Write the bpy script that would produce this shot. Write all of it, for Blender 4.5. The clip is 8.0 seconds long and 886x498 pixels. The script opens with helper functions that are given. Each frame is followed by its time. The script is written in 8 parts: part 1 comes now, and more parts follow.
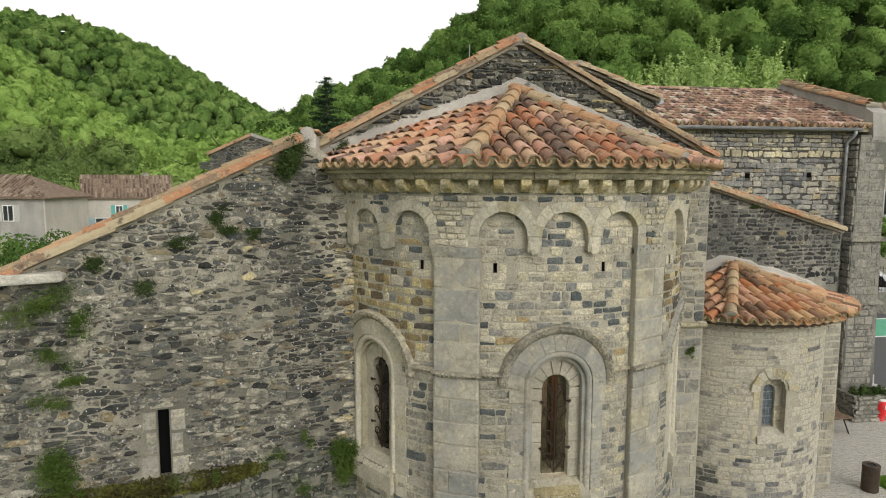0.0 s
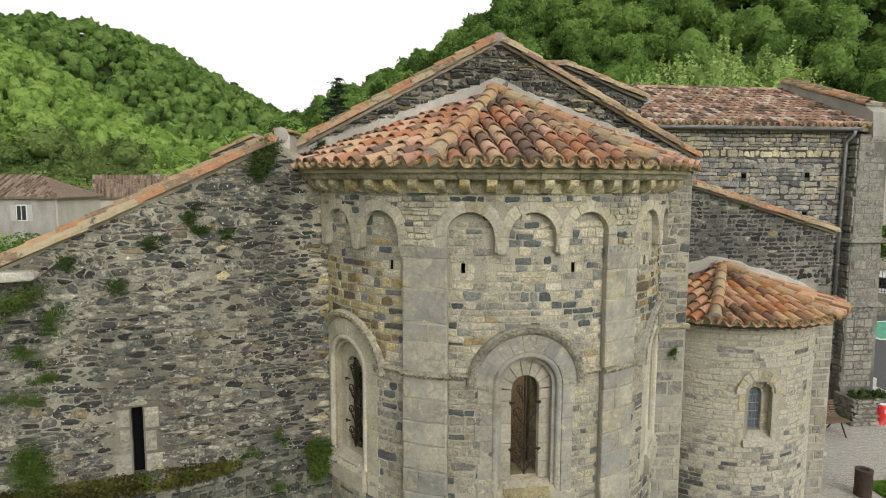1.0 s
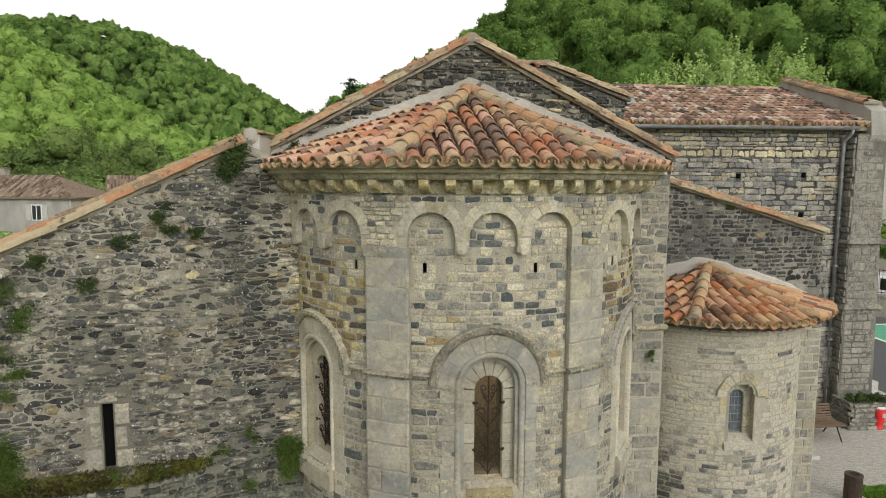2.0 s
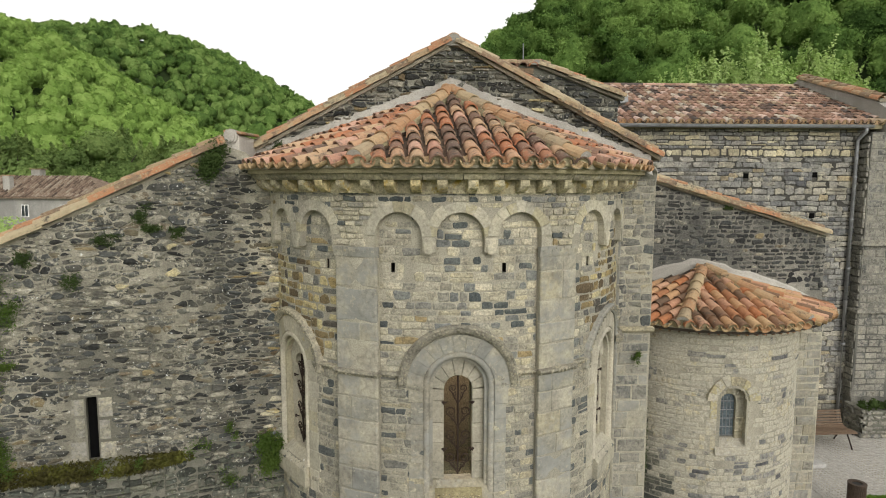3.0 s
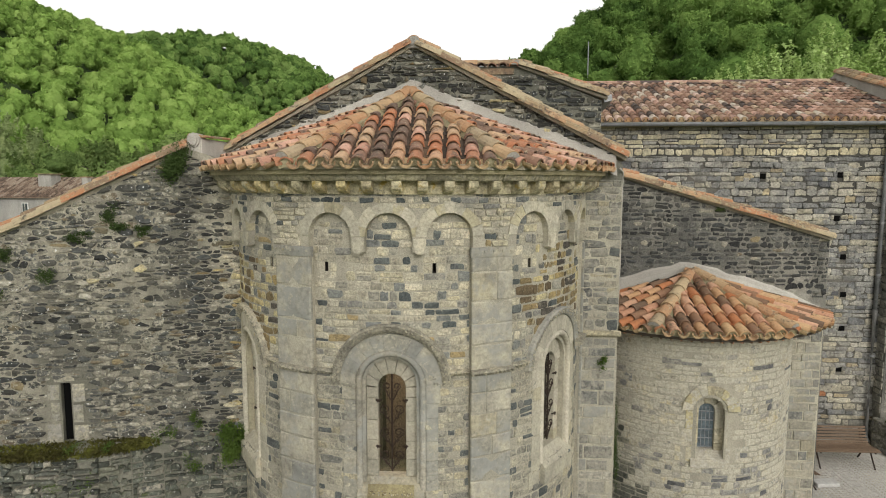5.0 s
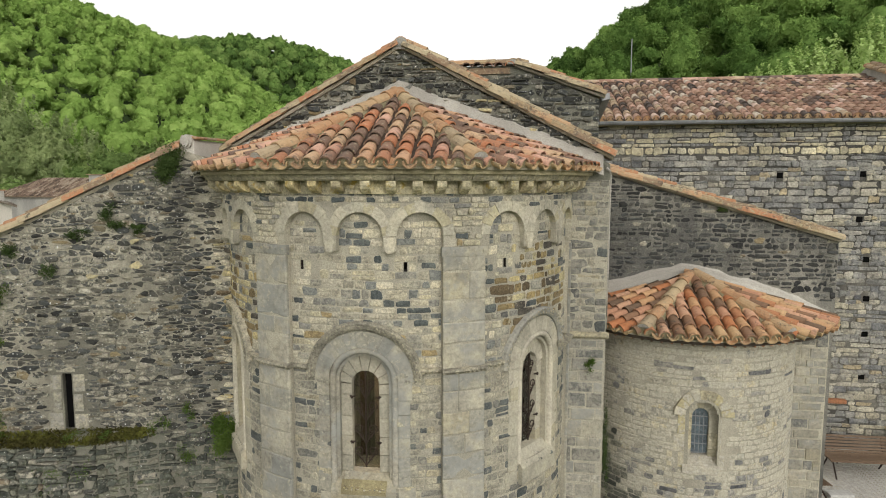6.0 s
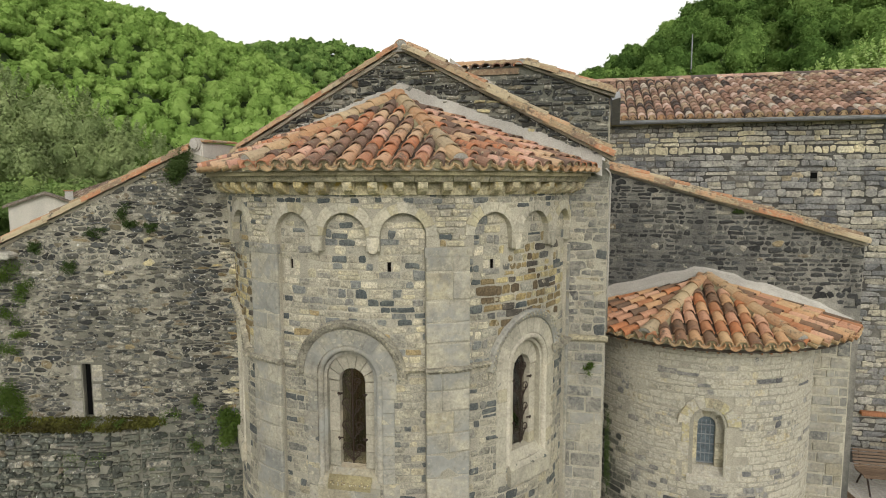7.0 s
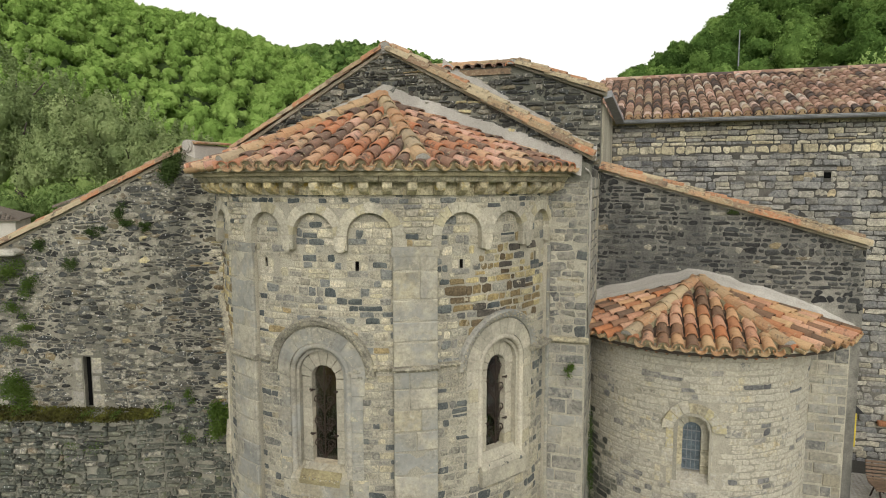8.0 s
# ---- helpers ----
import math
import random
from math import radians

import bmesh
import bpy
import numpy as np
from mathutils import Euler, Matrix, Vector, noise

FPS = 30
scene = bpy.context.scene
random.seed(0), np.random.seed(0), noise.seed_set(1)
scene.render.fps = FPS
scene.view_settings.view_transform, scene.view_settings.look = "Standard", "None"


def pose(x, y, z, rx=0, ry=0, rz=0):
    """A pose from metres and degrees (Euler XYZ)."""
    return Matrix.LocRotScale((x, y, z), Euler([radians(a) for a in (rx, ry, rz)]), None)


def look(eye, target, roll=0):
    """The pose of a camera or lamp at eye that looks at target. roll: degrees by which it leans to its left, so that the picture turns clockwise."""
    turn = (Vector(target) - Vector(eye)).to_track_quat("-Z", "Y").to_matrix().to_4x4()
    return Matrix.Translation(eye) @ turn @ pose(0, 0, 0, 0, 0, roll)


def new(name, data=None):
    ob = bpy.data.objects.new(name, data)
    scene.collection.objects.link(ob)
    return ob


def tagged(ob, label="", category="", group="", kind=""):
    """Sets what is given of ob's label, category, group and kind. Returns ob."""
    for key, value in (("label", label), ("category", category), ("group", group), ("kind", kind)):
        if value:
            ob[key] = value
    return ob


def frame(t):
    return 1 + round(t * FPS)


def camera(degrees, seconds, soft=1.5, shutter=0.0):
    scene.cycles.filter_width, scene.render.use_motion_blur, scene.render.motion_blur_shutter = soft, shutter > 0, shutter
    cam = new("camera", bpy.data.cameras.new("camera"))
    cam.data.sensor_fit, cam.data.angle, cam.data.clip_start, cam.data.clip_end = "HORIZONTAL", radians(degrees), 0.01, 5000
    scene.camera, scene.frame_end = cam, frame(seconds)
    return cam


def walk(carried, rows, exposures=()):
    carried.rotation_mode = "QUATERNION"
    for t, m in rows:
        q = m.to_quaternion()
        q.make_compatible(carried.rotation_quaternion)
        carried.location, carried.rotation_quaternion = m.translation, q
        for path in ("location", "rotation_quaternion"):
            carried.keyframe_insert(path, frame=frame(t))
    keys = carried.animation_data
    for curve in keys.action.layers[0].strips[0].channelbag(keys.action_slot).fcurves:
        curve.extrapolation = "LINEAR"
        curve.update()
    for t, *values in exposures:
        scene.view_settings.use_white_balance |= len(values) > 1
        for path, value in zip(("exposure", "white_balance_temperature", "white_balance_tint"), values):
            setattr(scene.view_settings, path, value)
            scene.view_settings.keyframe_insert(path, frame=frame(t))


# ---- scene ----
cam = camera(71.0, 8.0, 1.0)
METRES, EYE, TILT, LEAN, TURN = 7.2, 7.05, 0.0, 0.0, -7.6
ROWS = [
    (0.0, 0.0, 0.0, 0.0, 0.02, -6.21, -0.17),
    (0.5, 0.0407, 0.0004, -0.0001, 0.67, -6.22, -0.17),
    (1.0, 0.0862, 0.0011, 0.0002, 1.33, -6.2, -0.18),
    (1.5, 0.1352, 0.0015, 0.0002, 2.01, -6.19, -0.17),
    (2.0, 0.1886, 0.0021, 0.0002, 2.85, -6.18, -0.17),
    (3.5, 0.3695, 0.0097, 0.0003, 7.38, -6.16, -0.11),
    (4.0, 0.4348, 0.0162, 0.0008, 9.01, -6.14, -0.09),
    (4.5, 0.5005, 0.0243, 0.001, 10.57, -6.11, -0.09),
    (6.0, 0.7047, 0.0594, 0.0006, 16.17, -6.11, -0.03),
    (6.5, 0.7725, 0.0758, 0.001, 18.94, -6.1, 0.0),
    (7.0, 0.8415, 0.0973, 0.0022, 21.42, -6.08, 0.04),
    (7.5, 0.9117, 0.1227, 0.0026, 23.49, -6.06, 0.06),
    (8.0, 0.9813, 0.1495, 0.0017, 25.41, -6.04, 0.08),
]
walk(cam, [(t, pose(0, 0, EYE, TILT, LEAN, TURN) @ pose(METRES * x, METRES * y, METRES * z, 90 + pitch, roll, yaw)) for t, x, y, z, yaw, pitch, roll in ROWS])

# ---- light: a bright overcast sky, with a wide weak sun ----
world = bpy.data.worlds.new("overcast_sky")
scene.world = world
world.use_nodes = True
wn, wl = world.node_tree.nodes, world.node_tree.links
wn.clear()
sky = wn.new("ShaderNodeTexSky")
sky.sky_type, sky.sun_disc = "NISHITA", False
sky.sun_elevation, sky.sun_rotation = radians(26), radians(157)
sky.air_density, sky.dust_density, sky.ozone_density = 1.0, 4.0, 1.0
grey = wn.new("ShaderNodeHueSaturation")
grey.inputs["Saturation"].default_value = 0.12
cloud = wn.new("ShaderNodeMix")
cloud.data_type = "RGBA"
cloud.inputs["Factor"].default_value = 0.6
cloud.inputs["B"].default_value = (10.2, 10.1, 9.6, 1)
back = wn.new("ShaderNodeBackground")
back.inputs["Strength"].default_value = 0.15
wout = wn.new("ShaderNodeOutputWorld")
wl.new(sky.outputs["Color"], grey.inputs["Color"])
wl.new(grey.outputs["Color"], cloud.inputs["A"])
wl.new(cloud.outputs["Result"], back.inputs["Color"])
wl.new(back.outputs["Background"], wout.inputs["Surface"])
sun = new("sun", bpy.data.lights.new("sun", "SUN"))
sun.data.energy, sun.data.angle, sun.data.color = 1.4, radians(40), (1.0, 0.96, 0.9)
sun.matrix_world = look((12.0, -11.0, 15.0), (3.0, 10.0, 4.0))
scene.view_settings.exposure = -0.14

# ---- materials ----
MATS = {}


class Nodes:
    """A small helper to write node materials."""

    def __init__(self, name):
        self.mat = bpy.data.materials.new(name)
        self.mat.use_nodes = True
        self.tree = self.mat.node_tree
        self.tree.nodes.clear()
        self.out = self.tree.nodes.new("ShaderNodeOutputMaterial")
        self.bsdf = self.tree.nodes.new("ShaderNodeBsdfPrincipled")
        self.link(self.bsdf.outputs["BSDF"], self.out.inputs["Surface"])
        MATS[name] = self.mat

    def link(self, a, b):
        self.tree.links.new(a, b)

    def node(self, kind, **inputs):
        n = self.tree.nodes.new(kind)
        for k, v in inputs.items():
            key = k.replace("_", " ")
            if hasattr(v, "is_output"):
                self.link(v, n.inputs[key])
            else:
                n.inputs[key].default_value = v
        return n

    def place(self):
        return self.tree.nodes.new("ShaderNodeNewGeometry").outputs["Position"]

    def noise(self, scale, detail=6.0, rough=0.6, vector=None, stretch=None):
        v = vector or self.place()
        if stretch:
            m = self.tree.nodes.new("ShaderNodeMapping")
            m.inputs["Scale"].default_value = stretch
            self.link(v, m.inputs["Vector"])
            v = m.outputs["Vector"]
        n = self.node("ShaderNodeTexNoise", Scale=scale, Detail=detail, Roughness=rough)
        self.link(v, n.inputs["Vector"])
        return n.outputs["Fac"]

    def ramp(self, fac, stops, mode="LINEAR"):
        r = self.tree.nodes.new("ShaderNodeValToRGB")
        r.color_ramp.interpolation = mode
        while len(r.color_ramp.elements) < len(stops):
            r.color_ramp.elements.new(0.5)
        for e, (p, c) in zip(r.color_ramp.elements, stops):
            e.position = p
            e.color = (*c, 1) if len(c) == 3 else c
        self.link(fac, r.inputs["Fac"])
        return r.outputs["Color"]

    def mix(self, fac, a, b, mode="MIX"):
        m = self.tree.nodes.new("ShaderNodeMix")
        m.data_type, m.blend_type = "RGBA", mode
        for key, v in (("Factor", fac), ("A", a), ("B", b)):
            if hasattr(v, "is_output"):
                self.link(v, m.inputs[key])
            elif key == "Factor":
                m.inputs[key].default_value = v
            else:
                m.inputs[key].default_value = (*v, 1)
        return m.outputs["Result"]

    def math(self, op, a, b=0.0):
        m = self.tree.nodes.new("ShaderNodeMath")
        m.operation = op
        for i, v in enumerate((a, b)):
            if hasattr(v, "is_output"):
                self.link(v, m.inputs[i])
            else:
                m.inputs[i].default_value = v
        return m.outputs["Value"]

    def chance(self):
        """One random number per object and per island."""
        a = self.tree.nodes.new("ShaderNodeObjectInfo").outputs["Random"]
        b = self.tree.nodes.new("ShaderNodeNewGeometry").outputs["Random Per Island"]
        return self.math("FRACT", self.math("ADD", a, self.math("MULTIPLY", b, 3.7)))

    def bump(self, height, strength=0.4, distance=0.01):
        b = self.node("ShaderNodeBump", Strength=strength, Distance=distance)
        self.link(height, b.inputs["Height"])
        self.link(b.outputs["Normal"], self.bsdf.inputs["Normal"])

    def done(self, color, rough=0.9, spec=0.25):
        self.bsdf.inputs["Specular IOR Level"].default_value = spec
        for key, v in (("Base Color", color), ("Roughness", rough)):
            if hasattr(v, "is_output"):
                self.link(v, self.bsdf.inputs[key])
            else:
                self.bsdf.inputs[key].default_value = v if key == "Roughness" else (*v, 1)
        return self.mat


def stone_mat(name, stops, grain=30.0, lichen=0.0, lichen_color=(0.5, 0.48, 0.4), stain=0.5, bump=0.5, speck=0.0, vary=1.0, smear=None, cover=0.5, patch=None):
    m = Nodes(name)
    c = m.ramp(m.chance(), stops, "CONSTANT")
    fine = m.noise(grain, 8, 0.7)
    mid = m.noise(grain / 7, 6, 0.65)
    big = m.noise(0.7, 4, 0.6, stretch=(1, 1, 0.35))
    c = m.mix(0.8 * vary, c, m.ramp(fine, [(0.3, (0.32, 0.32, 0.33)), (0.5, (0.97, 0.97, 0.97)), (0.7, (1.6, 1.57, 1.5))]), "MULTIPLY")
    c = m.mix(0.75 * vary, c, m.ramp(mid, [(0.32, (0.48, 0.48, 0.5)), (0.52, (1.0, 1.0, 1.0)), (0.72, (1.4, 1.36, 1.25))]), "MULTIPLY")
    c = m.mix(stain, c, m.ramp(big, [(0.36, (0.6, 0.6, 0.62)), (0.52, (1.0, 1.0, 1.0)), (0.68, (1.15, 1.12, 1.02))]), "MULTIPLY")
    if patch:
        # broad weathered patches with ragged edges
        q = m.math("ADD", m.math("MULTIPLY", m.noise(1.9, 7, 0.66), 0.8), m.math("MULTIPLY", m.noise(9, 4, 0.6), 0.2))
        c = m.mix(m.ramp(q, [(0.46, (0, 0, 0)), (0.56, (0.75, 0.75, 0.75))]), c, m.mix(0.8, patch, m.ramp(mid, [(0.3, (0.7, 0.7, 0.7)), (0.7, (1.25, 1.25, 1.25))]), "MULTIPLY"))
    if smear:
        # mortar smeared over the edges and faces of the stones
        edge = m.math("ADD", m.math("MULTIPLY", m.noise(11, 7, 0.72), 0.75), m.math("MULTIPLY", m.noise(2.2, 3, 0.5), 0.25))
        s_c = m.mix(0.8, smear, m.ramp(fine, [(0.3, (0.5, 0.5, 0.5)), (0.5, (0.95, 0.95, 0.95)), (0.7, (1.3, 1.28, 1.24))]), "MULTIPLY")
        c = m.mix(m.ramp(edge, [(1.0 - cover, (0, 0, 0)), (1.06 - cover, (0.9, 0.9, 0.9))]), c, s_c)
    if lichen:
        c = m.mix(m.ramp(m.noise(4.5, 8, 0.75), [(0.66 - lichen, (0, 0, 0)), (0.74 - lichen, (1, 1, 1))]), c, lichen_color)
    if speck:
        c = m.mix(m.ramp(m.noise(26, 3, 0.5), [(0.70 - speck, (0, 0, 0)), (0.73 - speck, (1, 1, 1))]), c, (0.62, 0.62, 0.6))
    m.bump(m.math("ADD", m.math("MULTIPLY", mid, 1.6), fine), min(1.0, bump * 1.5), 0.02)
    return m.done(c, 0.92, 0.2)


# pale limestone with some slate-blue and ochre blocks
stone_mat("apse_stone", [(0.0, (0.43, 0.395, 0.305)), (0.15, (0.50, 0.46, 0.36)), (0.28, (0.37, 0.345, 0.27)), (0.40, (0.45, 0.415, 0.315)),
                         (0.52, (0.325, 0.31, 0.255)), (0.63, (0.44, 0.40, 0.285)), (0.72, (0.118, 0.129, 0.125)), (0.78, (0.195, 0.202, 0.19)),
                         (0.86, (0.088, 0.10, 0.099)), (0.91, (0.255, 0.248, 0.22)), (0.975, (0.31, 0.245, 0.135))], grain=32, lichen=0.02, smear=(0.43, 0.395, 0.31), cover=0.38)
stone_mat("grey_limestone", [(0.0, (0.335, 0.315, 0.25)), (0.2, (0.395, 0.365, 0.285)), (0.38, (0.275, 0.263, 0.215)), (0.54, (0.36, 0.335, 0.26)), (0.66, (0.24, 0.232, 0.198)),
                             (0.75, (0.118, 0.127, 0.121)), (0.83, (0.39, 0.35, 0.25)), (0.92, (0.088, 0.098, 0.096)), (0.96, (0.19, 0.186, 0.165))],
          grain=30, lichen=0.06, lichen_color=(0.22, 0.217, 0.185), smear=(0.365, 0.338, 0.265), cover=0.42)
stone_mat("ochre_stone", [(0.0, (0.44, 0.37, 0.20)), (0.14, (0.235, 0.18, 0.095)), (0.28, (0.13, 0.10, 0.062)), (0.40, (0.47, 0.41, 0.24)),
                          (0.56, (0.15, 0.15, 0.138)), (0.62, (0.34, 0.265, 0.13)), (0.74, (0.10, 0.09, 0.075)), (0.82, (0.42, 0.37, 0.23)),
                          (0.92, (0.20, 0.155, 0.085))], grain=32, smear=(0.45, 0.41, 0.30), cover=0.43)
stone_mat("ashlar", [(0.0, (0.355, 0.33, 0.262)), (0.2, (0.395, 0.367, 0.292)), (0.4, (0.315, 0.30, 0.247)), (0.6, (0.37, 0.345, 0.27)),
                     (0.8, (0.30, 0.29, 0.25)), (0.9, (0.38, 0.345, 0.25))], grain=18, lichen=0.05, lichen_color=(0.29, 0.282, 0.24), bump=0.3, vary=0.66, stain=0.75,
          smear=(0.39, 0.363, 0.288), cover=0.45, patch=(0.255, 0.257, 0.237))
stone_mat("pale_ashlar", [(0.0, (0.42, 0.388, 0.305)), (0.3, (0.385, 0.36, 0.285)), (0.6, (0.45, 0.415, 0.33)), (0.85, (0.395, 0.36, 0.26))],
          grain=26, lichen=0.02, lichen_color=(0.38, 0.33, 0.16), bump=0.3, stain=0.4, vary=0.5)
stone_mat("arch_stone", [(0.0, (0.47, 0.437, 0.343)), (0.3, (0.43, 0.402, 0.318)), (0.6, (0.50, 0.462, 0.366)), (0.88, (0.44, 0.398, 0.272))],
          grain=26, lichen=0.03, lichen_color=(0.34, 0.315, 0.23), bump=0.35, stain=0.45, vary=0.6, smear=(0.47, 0.435, 0.345), cover=0.45)
stone_mat("window_stone", [(0.0, (0.42, 0.39, 0.315)), (0.4, (0.38, 0.355, 0.28)), (0.7, (0.44, 0.40, 0.30)), (0.88, (0.40, 0.355, 0.22))],
          grain=26, lichen=0.055, lichen_color=(0.40, 0.345, 0.13), bump=0.3, stain=0.5, vary=0.6, smear=(0.44, 0.415, 0.35), cover=0.5)
stone_mat("corbel_stone", [(0.0, (0.56, 0.50, 0.34)), (0.3, (0.48, 0.43, 0.29)), (0.6, (0.60, 0.50, 0.28)), (0.85, (0.44, 0.38, 0.25))],
          grain=28, lichen=0.10, lichen_color=(0.40, 0.29, 0.08), bump=0.5)
stone_mat("slit_stone", [(0.0, (0.33, 0.308, 0.24)), (0.3, (0.28, 0.265, 0.208)), (0.6, (0.36, 0.335, 0.262))], grain=24, lichen=0.05, lichen_color=(0.20, 0.195, 0.16), smear=(0.30, 0.285, 0.25), cover=0.5)
stone_mat("hood_stone", [(0.0, (0.36, 0.33, 0.25)), (0.5, (0.30, 0.28, 0.22))], grain=24, lichen=0.06, lichen_color=(0.17, 0.165, 0.14), bump=0.6)
stone_mat("cornice_stone", [(0.0, (0.40, 0.36, 0.25)), (0.5, (0.36, 0.325, 0.225))], grain=24, lichen=0.06, lichen_color=(0.19, 0.18, 0.13), bump=0.6, smear=(0.36, 0.33, 0.26), cover=0.46)
stone_mat("rubble", [(0.0, (0.122, 0.121, 0.104)), (0.16, (0.172, 0.168, 0.142)), (0.30, (0.08, 0.081, 0.073)), (0.42, (0.235, 0.223, 0.182)),
                     (0.58, (0.135, 0.136, 0.121)), (0.70, (0.30, 0.282, 0.228)), (0.80, (0.105, 0.109, 0.102)), (0.92, (0.18, 0.15, 0.105)),
                     (0.965, (0.40, 0.38, 0.315)), (0.988, (0.27, 0.22, 0.13))], grain=26, lichen=0.01, lichen_color=(0.26, 0.25, 0.215), speck=0.015, bump=0.9, smear=(0.40, 0.375, 0.298), cover=0.49)
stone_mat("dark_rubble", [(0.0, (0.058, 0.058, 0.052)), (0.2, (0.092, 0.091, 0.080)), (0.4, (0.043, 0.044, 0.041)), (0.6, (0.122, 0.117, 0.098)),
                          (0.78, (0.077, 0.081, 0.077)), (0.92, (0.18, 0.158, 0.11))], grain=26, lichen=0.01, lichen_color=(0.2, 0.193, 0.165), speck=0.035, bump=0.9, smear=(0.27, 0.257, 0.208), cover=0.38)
stone_mat("damp_rubble", [(0.0, (0.082, 0.088, 0.073)), (0.2, (0.125, 0.13, 0.108)), (0.4, (0.058, 0.063, 0.054)), (0.6, (0.165, 0.168, 0.133)), (0.8, (0.105, 0.115, 0.097))],
          grain=26, lichen=0.08, lichen_color=(0.10, 0.115, 0.055), speck=0.015, bump=0.9, smear=(0.235, 0.235, 0.187), cover=0.46)
stone_mat("shoulder_stone", [(0.0, (0.062, 0.063, 0.06)), (0.25, (0.10, 0.10, 0.092)), (0.45, (0.042, 0.043, 0.042)), (0.65, (0.14, 0.138, 0.124)), (0.82, (0.075, 0.078, 0.076))], grain=26, bump=0.9, smear=(0.25, 0.24, 0.205), cover=0.40)
# algae stain and corner shade together in one dark palette
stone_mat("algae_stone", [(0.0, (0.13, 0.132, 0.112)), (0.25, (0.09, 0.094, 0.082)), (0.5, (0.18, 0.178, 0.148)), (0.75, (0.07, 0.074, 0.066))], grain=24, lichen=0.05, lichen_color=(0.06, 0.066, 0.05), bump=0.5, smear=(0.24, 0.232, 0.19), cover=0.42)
stone_mat("nave_stone", [(0.0, (0.31, 0.292, 0.24)), (0.15, (0.37, 0.347, 0.28)), (0.3, (0.27, 0.262, 0.235)), (0.45, (0.345, 0.32, 0.25)),
                         (0.6, (0.20, 0.20, 0.195)), (0.68, (0.40, 0.375, 0.31)), (0.80, (0.28, 0.268, 0.23)), (0.93, (0.36, 0.305, 0.205))],
          grain=20, bump=0.7, smear=(0.34, 0.315, 0.255), cover=0.36)
stone_mat("nave_slate", [(0.0, (0.22, 0.218, 0.205)), (0.2, (0.28, 0.275, 0.25)), (0.4, (0.17, 0.171, 0.168)), (0.6, (0.245, 0.24, 0.22)), (0.8, (0.31, 0.297, 0.26)), (0.95, (0.11, 0.112, 0.115))],
          grain=20, bump=0.7, smear=(0.29, 0.275, 0.235), cover=0.36)
stone_mat("cream_stone", [(0.0, (0.46, 0.41, 0.28)), (0.4, (0.40, 0.365, 0.26)), (0.75, (0.50, 0.46, 0.34))], grain=22, bump=0.4)
stone_mat("chapel_stone", [(0.0, (0.37, 0.345, 0.265)), (0.2, (0.30, 0.285, 0.235)), (0.4, (0.43, 0.395, 0.30)), (0.56, (0.24, 0.235, 0.21)),
                           (0.70, (0.39, 0.35, 0.25)), (0.82, (0.215, 0.22, 0.21)), (0.91, (0.43, 0.375, 0.255))], grain=24, lichen=0.02, bump=0.4, stain=0.6,
          smear=(0.45, 0.42, 0.34), cover=0.57, patch=(0.40, 0.375, 0.30))
stone_mat("pier_stone", [(0.0, (0.225, 0.217, 0.185)), (0.25, (0.285, 0.272, 0.225)), (0.5, (0.185, 0.184, 0.168)), (0.72, (0.25, 0.24, 0.205)), (0.88, (0.36, 0.34, 0.285))],
          grain=18, lichen=0.09, lichen_color=(0.15, 0.15, 0.135), bump=0.6, smear=(0.30, 0.285, 0.24), cover=0.52)


def mortar_mat(name, base, dark, light, bump=0.7):
    m = Nodes(name)
    fine, mid, big = m.noise(60, 6, 0.75), m.noise(7, 6, 0.65), m.noise(0.8, 5, 0.6, stretch=(1, 1, 0.4))
    c = m.mix(m.ramp(mid, [(0.35, (0, 0, 0)), (0.65, (1, 1, 1))]), base, light)
    c = m.mix(m.ramp(big, [(0.42, (1, 1, 1)), (0.62, (0, 0, 0))]), c, dark)
    c = m.mix(0.6, c, m.ramp(fine, [(0.32, (0.42, 0.42, 0.42)), (0.5, (0.95, 0.95, 0.94)), (0.66, (1.3, 1.29, 1.25))]), "MULTIPLY")
    m.bump(m.math("ADD", mid, m.math("MULTIPLY", fine, 0.8)), bump, 0.03)
    return m.done(c, 0.95, 0.15)


mortar_mat("apse_mortar", (0.42, 0.388, 0.305), (0.31, 0.29, 0.235), (0.49, 0.452, 0.36))
mortar_mat("rubble_mortar", (0.355, 0.33, 0.26), (0.18, 0.172, 0.14), (0.54, 0.50, 0.40), 1.0)
mortar_mat("dark_mortar", (0.235, 0.227, 0.185), (0.145, 0.145, 0.118), (0.33, 0.312, 0.255))
mortar_mat("cope_mortar", (0.40, 0.365, 0.285), (0.31, 0.28, 0.21), (0.47, 0.43, 0.35))
mortar_mat("house_stone", (0.36, 0.345, 0.315), (0.29, 0.28, 0.26), (0.42, 0.40, 0.37))
mortar_mat("shoulder_mortar", (0.25, 0.24, 0.205), (0.13, 0.128, 0.115), (0.37, 0.352, 0.30), 1.0)
mortar_mat("nave_mortar", (0.12, 0.112, 0.095), (0.07, 0.067, 0.06), (0.20, 0.188, 0.16))
mortar_mat("pale_mortar", (0.43, 0.405, 0.36), (0.33, 0.31, 0.275), (0.50, 0.475, 0.425), 0.4)
mortar_mat("gravel_bed", (0.24, 0.205, 0.12), (0.15, 0.125, 0.075), (0.34, 0.30, 0.17))
mortar_mat("lime_plaster", (0.56, 0.53, 0.475), (0.44, 0.415, 0.37), (0.64, 0.61, 0.55), 0.35)
mortar_mat("plaster", (0.37, 0.35, 0.315), (0.28, 0.27, 0.24), (0.44, 0.42, 0.385), 0.35)
